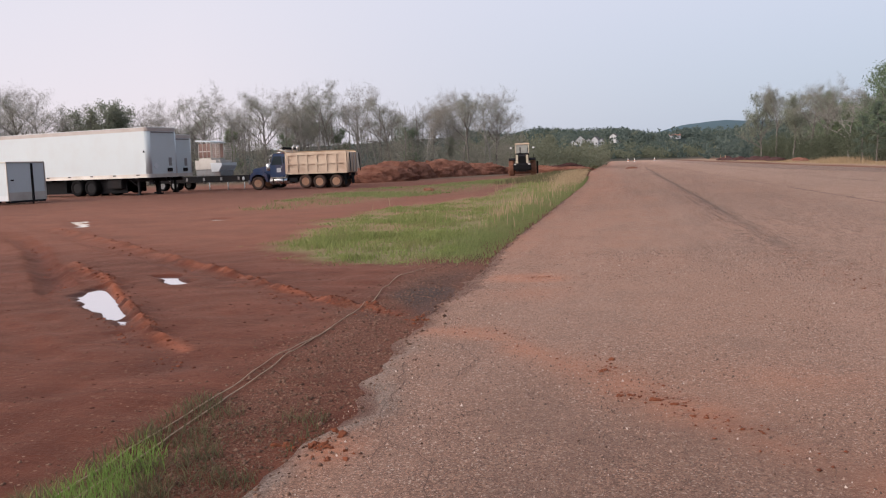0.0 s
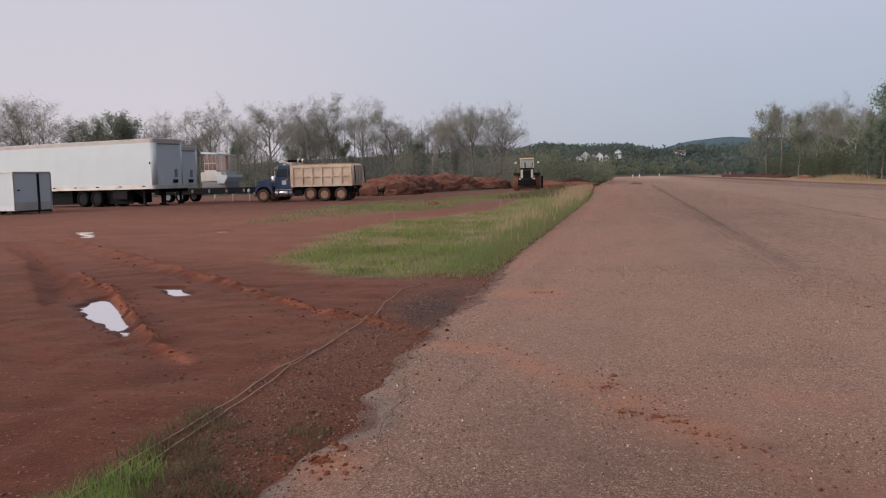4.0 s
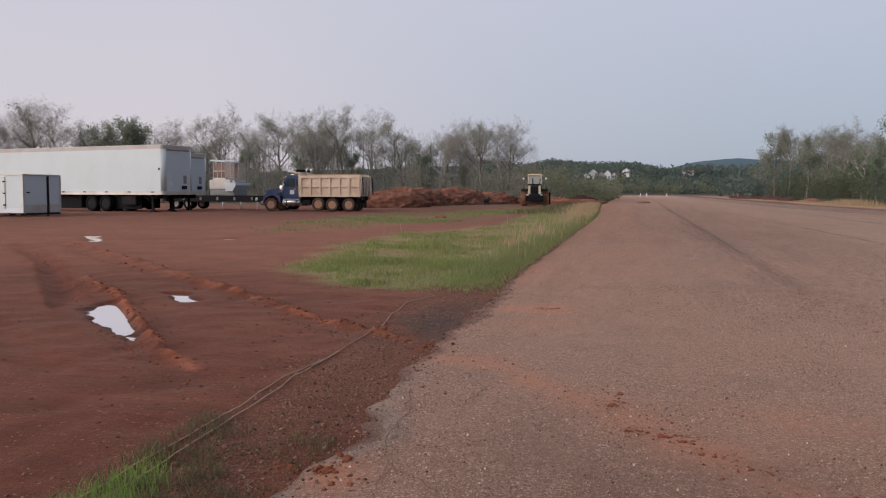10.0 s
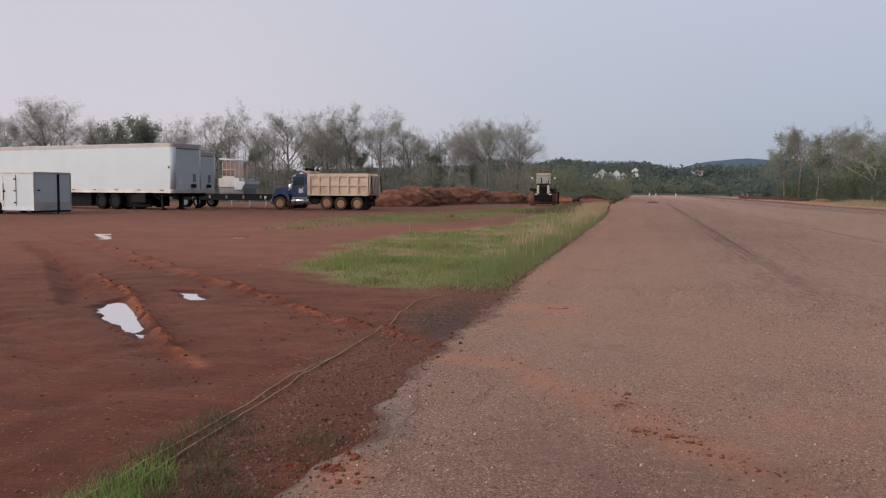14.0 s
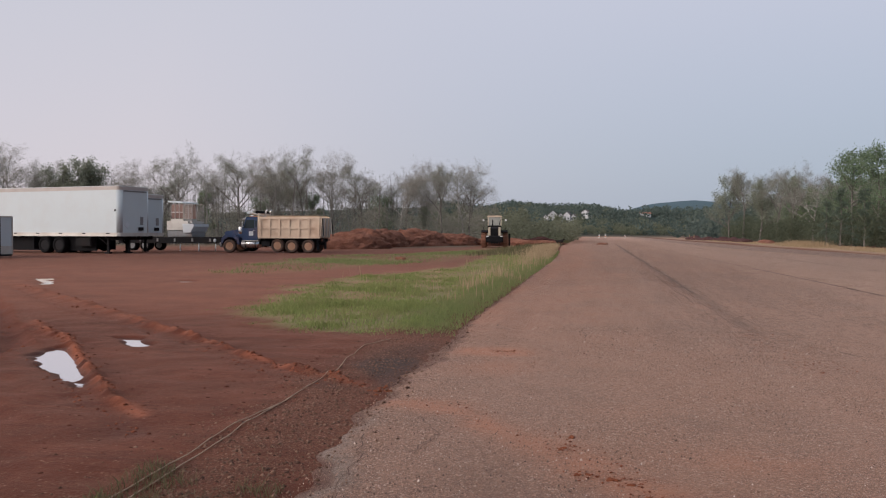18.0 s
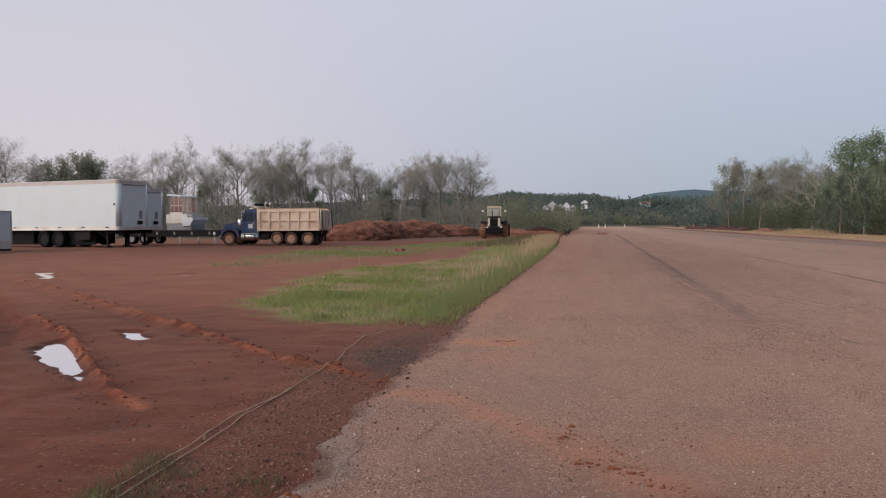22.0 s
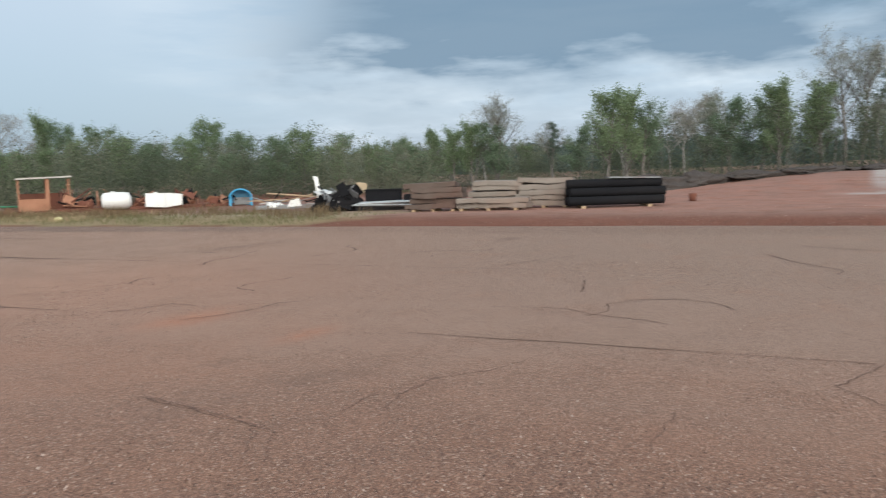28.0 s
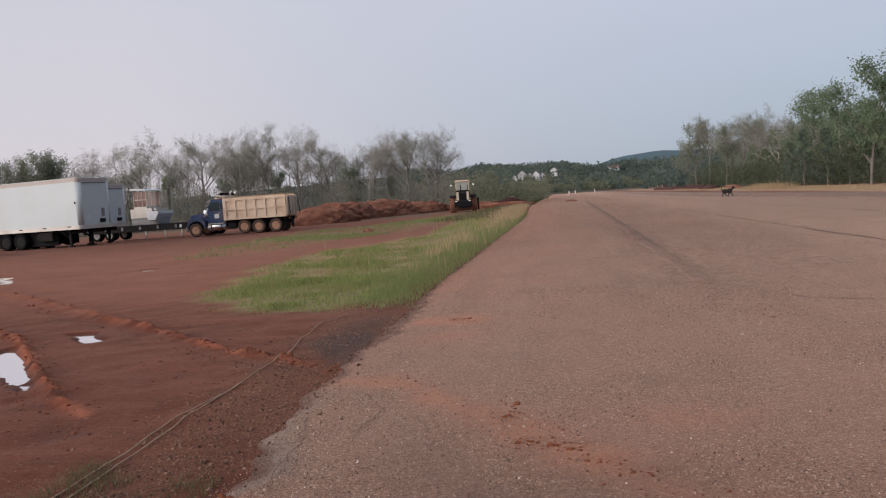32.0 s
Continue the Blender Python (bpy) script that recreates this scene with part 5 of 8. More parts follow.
def build_rope():
    g = rng(41)
    root = thing("rope", pose(0, 0, 0), "long tan rope laid in two strands along the runway edge", "rope")
    line = [(-2.60, 2.6), (-2.69, 4.69), (-2.76, 5.69), (-2.84, 6.54), (-2.85, 7.73), (-2.89, 8.6), (-3.05, 9.66), (-3.10, 10.72), (-2.95, 11.38)]
    for n, off in enumerate((0.0, -0.10)):
        pts = []
        for k in range(len(line) - 1):
            for u in np.linspace(0, 1, 9)[: 9 if k == len(line) - 2 else 8]:
                y = line[k][1] + (line[k + 1][1] - line[k][1]) * u
                x = line[k][0] + (line[k + 1][0] - line[k][0]) * u + off * (1 - smooth(5.5, 6.9, y)) + 0.012 * math.sin(2.3 * y + 2 * n) + 0.006 * math.sin(7.1 * y + n)
                pts.append((x, y, float(height(x, y)) + 0.012))
        if n:
            pts = pts[:30]
        part("strand", bend(pts, 0.0045, 6), worn("tan_rope", (0.40, 0.29, 0.20), (0.2, 0.1, 0.07), 0.5, 0.9, bump=0.5), root)


build_rope()

# ---- trees ----
def grow(seed, tall, trunk_r, spread, levels, forks, upright, start, reach=1.0):
    """Limbs of a tree as (points, radii) and the tips where leaves sit."""
    g = rng(seed)
    limbs, tips = [], []

    def limb(p, d, length, r, level):
        n = 6 if level == 0 else 4
        pts, radii = [p], [r]
        for i in range(n):
            d = d + g.normal(0, 0.09 + 0.05 * level, 3)
            d[2] += upright * (0.10 if level else 0.25)
            d /= np.linalg.norm(d)
            p = p + d * length / n
            pts.append(p)
            radii.append(r * (1 - 0.80 * (i + 1) / n))
        limbs.append((pts, radii))
        if level >= levels:
            tips.extend(pts[1:])
            return
        count = forks[level]
        for k in range(count):
            u = start + (1 - start) * (k + g.uniform(0, 0.8)) / count if level == 0 else g.uniform(0.25, 1.0)
            i = min(int(u * n), n - 1)
            q = pts[i] + (pts[i + 1] - pts[i]) * (u * n - i)
            a = g.uniform(0, 2 * np.pi)
            side = np.array([np.cos(a), np.sin(a), 0])
            e = d * 0.2 + side * spread + np.array([0, 0, upright * g.uniform(0.4, 1.1)])
            e /= np.linalg.norm(e)
            rr = max(radii[i] * g.uniform(0.52, 0.74), 0.016)
            limb(q, e, reach * length * g.uniform(0.36, 0.58) * (1.15 - 0.5 * (u if level == 0 else 0.4)), rr, level + 1)
        tips.append(pts[-1])

    limb(np.zeros(3), np.array([0, 0, 1.0]), tall, trunk_r, 0)
    return limbs, np.array(tips)


def limb_mesh(name, limbs, material, sides=5):
    vs, fs, base = [], [], 0
    for pts, radii in limbs:
        seg = sides if radii[0] > 0.04 else 3
        for i, (p, r) in enumerate(zip(pts, radii)):
            d = pts[min(i + 1, len(pts) - 1)] - pts[max(i - 1, 0)]
            d = d / np.linalg.norm(d)
            u = np.cross(d, (0.3, 0.9, 0.1))
            u /= np.linalg.norm(u)
            w = np.cross(d, u)
            for k in range(seg):
                a = 2 * np.pi * k / seg
                vs.append(p + r * (np.cos(a) * u + np.sin(a) * w))
        for i in range(len(pts) - 1):
            for k in range(seg):
                fs.append((base + i * seg + k, base + i * seg + (k + 1) % seg, base + (i + 1) * seg + (k + 1) % seg, base + (i + 1) * seg + k))
        base += len(pts) * seg
    me = mesh_from(name, vs, fs, True)
    me.materials.append(material)
    return me


def leaf_mesh(name, centres, size, spread, per, material, seed, flat=0.0, slim=0.55, layer=1.0):
    g = rng(seed)
    c = np.repeat(centres, per, 0) + g.normal(0, spread, (len(centres) * per, 3)) * (1, 1, layer)
    n = len(c)
    u = g.normal(0, 1, (n, 3))
    w = g.normal(0, 1, (n, 3))
    u[:, 2] *= 1 - flat
    u /= np.linalg.norm(u, axis=1)[:, None]
    w -= u * (u * w).sum(1)[:, None]
    w /= np.linalg.norm(w, axis=1)[:, None]
    s = size * g.uniform(0.5, 1.4, (n, 1))
    v = np.stack([c - u * s, c + w * s * slim, c + u * s, c - w * s * slim], 1).reshape(-1, 3)
    f = np.arange(n)[:, None] * 4 + [0, 1, 2, 3]
    me = mesh_from(name, v, f)
    me.materials.append(material)
    return me


def tree_kind(seed, tall=12, trunk_r=0.17, spread=0.75, levels=2, forks=(11, 5), upright=0.7, start=0.3, bark="bark", leaf="leaf_spring", size=0.16, per=3, blur=0.28, keep=1.0, label="", reach=1.0, twigs=0):
    limbs, tips = grow(seed, tall, trunk_r, spread, levels, forks, upright, start, reach)
    scale = tall / np.percentile([p[2] for p in tips], 98)
    limbs = [([p * scale for p in pts], r) for pts, r in limbs]
    tips = tips * scale
    g = rng(seed + 5)
    tips = tips[g.uniform(0, 1, len(tips)) < keep]
    root = thing("tree", pose(0, 0, -400), label, "tree")
    t = new("trunk", limb_mesh("trunk", limbs, M[bark]))
    t.parent = root
    c = new("crown", leaf_mesh("crown", tips, size, blur, per, M[leaf], seed + 9))
    c.parent = root
    if twigs:
        w = new("twigwork", leaf_mesh("twigwork", tips, 0.34, 0.24, twigs, M["twig"], seed + 19, 0.0, 0.025))
        w.parent = root
    return root


def pine_kind(seed, tall=13, bare=0.45, wide=2.2, label="", size=0.22):
    g = rng(seed)
    limbs = [([np.array([0.1 * math.sin(i + seed), 0.1 * math.cos(1.3 * i), tall * i / 8]) for i in range(9)], [0.17 * (1 - 0.11 * i) for i in range(9)])]
    tips = []
    n = 26
    for k in range(n):
        u = bare + (1 - bare) * (k + g.uniform(0, 1)) / n
        a = g.uniform(0, 6.28)
        reach = wide * (1.05 - u) / (1.05 - bare) * g.uniform(0.55, 1.15) + 0.35
        p = np.array([0, 0, tall * u])
        q = p + np.array([math.cos(a) * reach, math.sin(a) * reach, reach * g.uniform(-0.05, 0.35)])
        m = (p + q) / 2 + np.array([0, 0, -0.08])
        limbs.append(([p, m, q], [0.045, 0.03, 0.012]))
        for s in np.linspace(0.45, 1.0, 4):
            tips.append(p + (q - p) * s + g.normal(0, 0.12, 3))
    root = thing("tree", pose(0, 0, -400), label, "tree")
    t = new("trunk", limb_mesh("trunk", limbs, M["bark"]))
    t.parent = root
    c = new("crown", leaf_mesh("crown", np.array(tips), size * 1.15, 0.30, 30, M["needle"], seed + 3, 0.2, 0.13, 0.5))
    c.parent = root
    return root


BARE = [tree_kind(s, 12, 0.20, sp, 3, (9, 6, 4), up, st, "bark" if s % 2 else "pale_bark", lf, 0.055, 5, 0.24, kp, "tall slender spring tree with thin new leaves", rc, 3)
        for s, sp, up, st, lf, kp, rc in ((101, 0.75, 0.6, 0.42, "leaf_spring", 0.9, 1.2), (102, 0.9, 0.5, 0.40, "leaf_bud", 0.9, 1.15), (103, 0.65, 0.65, 0.46, "leaf_spring", 1.0, 1.1),
                                          (104, 0.9, 0.55, 0.36, "leaf_bud", 0.8, 1.2), (105, 0.75, 0.6, 0.5, "leaf_spring", 1.0, 1.15), (106, 0.7, 0.6, 0.42, "leaf_bud", 0.9, 1.2))]
LEAFY = [tree_kind(s, 12, 0.19, sp, 2, (15, 7), up, st, "bark", lf, 0.125, 19, 0.36, 1.0, lb, rc)
         for s, sp, up, st, lf, lb, rc in ((111, 0.75, 0.6, 0.15, "leaf_green", "full green broadleaf tree at the wood edge", 0.85), (112, 0.65, 0.65, 0.2, "leaf_fresh", "fresh green tree in new spring leaf", 0.85),
                                           (113, 0.8, 0.55, 0.10, "leaf_green", "broad dense green tree of the wood edge", 0.9), (114, 0.5, 0.8, 0.12, "leaf_fresh", "slim tree in fresh green leaf", 0.8), (115, 0.75, 0.6, 0.2, "leaf_spring", "round-headed tree in pale grey-green leaf", 0.95))]
PINES = [pine_kind(121, 13, 0.5, 2.3, "tall dark pine with a bare lower trunk"), pine_kind(122, 13, 0.38, 2.0, "dark green pine with a full crown"),
         pine_kind(123, 12, 0.1, 2.6, "dense dark cedar with boughs to the ground", 0.26)]
USED = set()


def plant(kinds, n, x, y, tall, turn, group):
    src = kinds[n % len(kinds)]
    base = 13.0 if kinds is PINES else 12.0
    m = pose(x, y, float(height(x, y)) - 0.05, 0, 0, turn) @ Matrix.Scale(tall / base / src.scale.x, 4)
    if src.name not in USED:
        USED.add(src.name)
        src.matrix_world = m
        ob = src
    else:
        ob = copy_thing(src, m)
    return tagged(ob, group=group)


def woods(name, centres, sizes, per, leaf, material, label, seed):
    """Many crowns far off, joined: leaf clumps with uneven outlines."""
    g = rng(seed)
    n = len(centres)
    d = g.normal(0, 1, (n, per, 3))
    d /= np.linalg.norm(d, axis=2)[..., None]
    d *= g.uniform(0.25, 1.05, (n, per, 1)) ** 0.5
    c = (centres[:, None] + d * sizes[:, None]).reshape(-1, 3)
    k = len(c)
    u, w = g.normal(0, 1, (k, 3)), g.normal(0, 1, (k, 3))
    u /= np.linalg.norm(u, axis=1)[:, None]
    w /= np.linalg.norm(w, axis=1)[:, None]
    s = leaf * g.uniform(0.5, 1.5, (k, 1)) * np.repeat(sizes[:, 2:].clip(0.6, None), per, 0) ** 0.3
    v = np.stack([c - u * s, c + w * s * 0.7, c + u * s, c - w * s * 0.7], 1).reshape(-1, 3)
    me = mesh_from(name, v, np.arange(k)[:, None] * 4 + [0, 1, 2, 3])
    me.materials.append(material)
    return tagged(new(name, me), label, "woods", kind="stuff")


def build_left_woods():
    g = rng(51)
    line = "spring trees behind the yard"
    # the tall ones against the sky: x, y, height
    front = [(-93, 93, 13.5), (-82, 94, 13.4), (-78, 96, 14.2), (-74.5, 95.5, 14.4), (-71, 98, 12.0), (-58.5, 100, 12.0), (-54.5, 101, 13.3), (-51, 102, 12.2),
             (-46, 103, 12.8), (-42.3, 104, 13.2), (-38.4, 105, 14.0), (-34.6, 106, 13.4), (-30.2, 107, 11.8), (-26.0, 108, 11.4), (-20.4, 109, 12.0), (-21.6, 111, 10.6)]
    for n, (x, y, h) in enumerate(front):
        plant(BARE, n, x, y, h * 0.885, 47 * n, line)
    for n in range(3):
        plant(LEAFY, 4, -68.0 + 1.5 * n, 97 + 0.6 * n, 10.6 - 0.8 * abs(n - 1), 70 * n, line)
    for n in range(38):
        x = -100 + 84 * (n + g.uniform(0, 1)) / 38
        y = 86 + 0.16 * (x + 100) + g.uniform(8, 30)
        plant(BARE, g.randint(6), x, y, g.uniform(8, 11.5), g.uniform(0, 360), line)
    for n in range(10):
        x = -98 + 80 * (n + g.uniform(0, 1)) / 10
        plant(LEAFY, g.randint(5), x, 94 + 0.16 * (x + 100) + g.uniform(2, 14), g.uniform(4, 7), g.uniform(0, 360), line)
    # brush between the trunks
    n = 1100
    x = g.uniform(-115, -14, n)
    y = 88 + 0.16 * (x + 100) + g.uniform(0, 26, n)
    c = np.stack([x, y, height(x, y) + 0.3 + 4.4 * g.uniform(0, 1, n) ** 1.5], -1)
    woods("left_brush", c, np.stack([g.uniform(0.8, 1.8, n)] * 2 + [g.uniform(0.8, 1.9, n)], -1), 190, 0.07, M["brush"], "leafless grey-brown brush under the trees", 52)
    n = 260
    x = g.uniform(-24, -1.5, n)
    y = g.uniform(125, 250, n)
    x = x - 0.02 * y
    c = np.stack([x, y, g.uniform(0.3, 1.0, n) * np.where(x / y > -0.085, 2.4, 5.0)], -1)
    woods("left_far_brush", c, np.stack([g.uniform(1.2, 2.6, n)] * 2 + [g.uniform(1.2, 2.4, n)], -1), 150, 0.16, M["brush_green"], "green scrub beyond the loader", 53)


build_left_woods()


def saplings(name, x, y, tall, material, label, seed):
    """Many thin stems in one mesh."""
    g = rng(seed)
    limbs = []
    for px, py, h in zip(x, y, tall):
        z = float(height(px, py))
        lean = g.normal(0, 0.05, 2)
        pts = [np.array([px + lean[0] * h * u, py + lean[1] * h * u, z + h * u]) for u in (0, 0.35, 0.7, 1.0)]
        r = 0.0075 * h
        limbs.append((pts, [r, r * 0.8, r * 0.5, r * 0.2]))
        for k in range(5):
            u = g.uniform(0.35, 0.95)
            q = pts[0] + (pts[3] - pts[0]) * u
            a = g.uniform(0, 6.28)
            e = q + np.array([math.cos(a), math.sin(a), 1.3]) * g.uniform(0.3, 0.6) * (1.2 - u) * h * 0.35
            limbs.append(([q, (q + e) / 2, e], [r * 0.35, r * 0.25, r * 0.1]))
    return tagged(new(name, limb_mesh(name, limbs, material, 4)), label, "saplings", kind="stuff")


g_ = rng(55)
sx = g_.uniform(-112, -26, 420)
saplings("left_saplings", sx, 87 + 0.16 * (sx + 100) + g_.uniform(0, 24, 420), g_.uniform(4.5, 9.5, 420), M["bark"], "grey leafless saplings behind the yard", 56)
sx = g_.uniform(68, 78, 70)
saplings("lot_saplings", sx, g_.uniform(-6, 22, 70), g_.uniform(3.0, 6.0, 70), M["bark"], "thin pale saplings behind the gravel lot", 57)


def build_right_woods():
    g = rng(61)
    row = "mixed trees along the right of the runway"
    # green and bare tops along the far verge: kind, x, y, height
    # kind, variant, bearing from the viewer, distance, top's angle above the eye
    along = [(LEAFY, 4, 8.3, 205, 3.6), (BARE, 2, 9.2, 190, 4.0), (LEAFY, 4, 10.2, 165, 3.4), (BARE, 4, 11.2, 160, 4.0), (BARE, 0, 12.0, 150, 4.1), (BARE, 3, 13.3, 140, 3.7), (LEAFY, 2, 15.6, 118, 5.0), (LEAFY, 0, 16.9, 112, 5.4),
             (LEAFY, 0, 18.6, 97, 7.0), (LEAFY, 2, 20.2, 95, 5.8), (BARE, 2, 21.3, 96, 5.0), (BARE, 3, 23.0, 93, 5.0), (LEAFY, 3, 24.8, 91, 5.7), (BARE, 4, 24.0, 93, 5.8), (LEAFY, 1, 25.6, 95, 4.2)]
    bend_ = [(PINES, 2, 27.6, 88, 4.6), (BARE, 1, 29.2, 92, 4.9), (LEAFY, 0, 31.0, 88, 5.4), (LEAFY, 1, 31.9, 87, 6.2), (LEAFY, 3, 32.7, 88, 5.2), (BARE, 3, 35.9, 100, 4.4), (BARE, 0, 34.9, 105, 4.2),
             (LEAFY, 3, 37.8, 92, 4.3), (LEAFY, 0, 39.6, 90, 3.9), (LEAFY, 2, 41.2, 89, 3.7), (LEAFY, 1, 42.6, 88, 3.0), (LEAFY, 1, 48.1, 92, 4.0), (LEAFY, 0, 47.2, 92, 3.2), (LEAFY, 2, 49.2, 92, 3.0), (LEAFY, 2, 56.6, 96, 2.9)]
    lot = [(BARE, 2, 67.0, 74, 4.9), (BARE, 5, 66.2, 75, 4.3), (LEAFY, 3, 65.2, 74, 3.4), (PINES, 1, 70.7, 72, 3.2), (LEAFY, 1, 74.3, 63, 5.2), (LEAFY, 3, 75.6, 64, 5.0), (LEAFY, 0, 76.6, 65, 4.2), (BARE, 1, 79.3, 73, 4.6),
           (LEAFY, 0, 82.0, 73, 4.3), (LEAFY, 2, 84.0, 73, 4.4), (LEAFY, 3, 84.9, 72, 5.2), (BARE, 0, 88.7, 73, 7.6), (BARE, 2, 89.6, 74, 6.4), (LEAFY, 3, 87.4, 73, 5.0)]
    pines = [(PINES, 0, 91.0, 78, 5.2), (PINES, 0, 92.7, 78, 5.9), (PINES, 0, 94.6, 80, 6.0), (PINES, 1, 96.3, 80, 6.3), (PINES, 0, 98.2, 79, 7.4), (PINES, 1, 99.4, 82, 6.8), (LEAFY, 3, 101.2, 80, 8.4), (LEAFY, 1, 102.6, 84, 7.2),
             (PINES, 0, 104.4, 80, 8.6), (PINES, 1, 106.0, 82, 8.2), (LEAFY, 0, 107.5, 80, 8.0), (PINES, 0, 109.6, 82, 8.6), (PINES, 1, 112, 84, 8.4), (LEAFY, 0, 115, 84, 7.6), (PINES, 0, 118, 86, 8), (PINES, 1, 122, 86, 8)]
    tops = along + bend_ + lot + pines
    tops = [(kind, k, a, d, e * (0.93 if a > 16 and kind is LEAFY else 0.97 if 26 < a < 86 else 1.0)) for kind, k, a, d, e in tops]
    tops = [(kind, k, d * math.sin(radians(a)), d * math.cos(radians(a)), d * math.tan(radians(e)) + 1.5 - float(height(d * math.sin(radians(a)), d * math.cos(radians(a))))) for kind, k, a, d, e in tops]
    for n, (kind, k, x, y, h) in enumerate(tops):
        plant(kind, k, x, y, h, 61 * n, row)
    for n in range(26):
        y = 84 + 96 * n / 26 + g.uniform(-2, 2)
        x = 33.5 + g.uniform(0, 9) + 0.02 * y
        plant(LEAFY if n % 3 else BARE, g.randint(5), x, y, (y * 0.068 + 1.0) * g.uniform(0.8, 1.0) if y > 110 else g.uniform(7.0, 9.5), g.uniform(0, 360), row)
    for n in range(36):
        a, d = radians(60 + 46 * (n + g.uniform(0, 1)) / 36), 72 + g.uniform(0, 14)
        plant(LEAFY if n % 2 else BARE, g.randint(5), d * math.sin(a), d * math.cos(a), g.uniform(3.6, 5.6) * (1.25 if a > 1.3 else 1.0), g.uniform(0, 360), row)
    for n in range(40):
        u = (n + g.uniform(0, 1)) / 40
        if u < 0.6:
            x, y, h = 33 + g.uniform(0, 14), 215 - 145 * u / 0.6, g.uniform(6.5, 9.5)
        else:
            x, y, h = 52 + 26 * (u - 0.6) / 0.4 + g.uniform(0, 8), 72 - 42 * (u - 0.6) / 0.4 + g.uniform(0, 8), g.uniform(4, 6)
        kind = (BARE, LEAFY, BARE)[g.randint(3)]
        plant(kind, g.randint(4), x, y, h * (0.85 if kind is LEAFY else 1), g.uniform(0, 360), row)
    # dark cedar at the bend
    for n, (x, y, h) in enumerate(((27.6, 104, 7.4), (29.0, 100, 7.2), (30.4, 97, 6.9), (26.9, 107.5, 6.0), (30.5, 80, 5.2), (32.0, 82, 5.8))):
        plant(PINES, 2, x, y, h, 80 * n, row)
    n = 1000
    u = g.uniform(0, 1, n)
    x = np.where(u < 0.55, g.uniform(31, 44, n), 46 + 34 * (u - 0.55) / 0.45 + g.uniform(0, 6, n))
    y = np.where(u < 0.55, 225 - 150 * u / 0.55, 74 - 56 * (u - 0.55) / 0.45 + g.uniform(-2, 6, n))
    c = np.stack([x, y, height(x, y) + g.uniform(0.1, 1.0, n) ** 1.5 * (2.3 + 3.2 * vnoise(x, y, 6.0))], -1)
    woods("right_brush", c, np.stack([g.uniform(0.9, 2.0, n)] * 2 + [g.uniform(0.8, 1.8, n)], -1), 220, 0.06, M["brush_green"], "green and brown brush under the trees", 62)
    n = 330
    y = g.uniform(92, 215, n)
    x = g.uniform(28.5, 33.5, n) + 0.01 * (y - 90)
    c = np.stack([x, y, height(x, y) + g.uniform(0.1, 1.0, n) * (1.4 + 4.2 * vnoise(x, y, 7.0))], -1)
    woods("verge_brush", c, np.stack([g.uniform(0.8, 1.7, n)] * 2 + [g.uniform(0.8, 1.8, n)], -1), 190, 0.10, M["brush_dark"], "dark green brush along the far verge", 64)
    n = 300
    u = g.uniform(0, 1, n)
    x, y = 30.5 + 22 * u + g.uniform(0, 3, n), 93 - 25 * u + g.uniform(0, 3, n)
    c = np.stack([x, y, height(x, y) + g.uniform(0.05, 1.0, n) ** 1.4 * (1.8 + 3.2 * vnoise(x, y, 6.0))], -1)
    woods("bend_brush", c, np.stack([g.uniform(0.8, 1.7, n)] * 2 + [g.uniform(0.8, 1.7, n)], -1), 200, 0.07, M["brush_green"], "hazy green thicket at the bend of the wood", 65)
    n = 340
    a, d = radians(1) * g.uniform(33, 63, n), g.uniform(60, 73, n)
    x, y = d * np.sin(a), d * np.cos(a)
    c = np.stack([x, y, height(x, y) + g.uniform(0.05, 1.0, n) ** 1.3 * (1.5 + 3.4 * vnoise(x, y, 5.0))], -1)
    size = np.stack([g.uniform(0.8, 1.7, n)] * 2 + [g.uniform(0.8, 1.7, n)], -1)
    # noise picks the clumps that get the leaf with shade painted in
    shady = vnoise(x, y, 4.0) > 0.46
    woods("scrap_brush", c[~shady], size[~shady], 230, 0.055, M["brush_green"], "grey-green thicket behind the scrap", 66)
    woods("scrap_brush", c[shady], size[shady], 230, 0.055, M["brush_dark"], "dark green thicket behind the scrap", 67)
    for n in range(18):
        a, d = radians(35 + 28 * (n + g.uniform(0, 1)) / 18), g.uniform(64, 76)
        plant(LEAFY, g.randint(4), d * math.sin(a), d * math.cos(a), g.uniform(3.2, 5.2), g.uniform(0, 360), row)
    n = 420
    x = g.uniform(66, 82, n)
    y = g.uniform(-45, 22, n)
    c = np.stack([x, y, height(x, y) + g.uniform(0.05, 1.0, n) ** 1.5 * (1.6 + 5.0 * vnoise(x, y, 7.0))], -1)
    woods("lot_brush", c, np.stack([g.uniform(0.9, 1.9, n)] * 2 + [g.uniform(0.8, 1.7, n)], -1), 240, 0.06, M["brush_dark"], "dense undergrowth behind the gravel lot", 63)


build_right_woods()


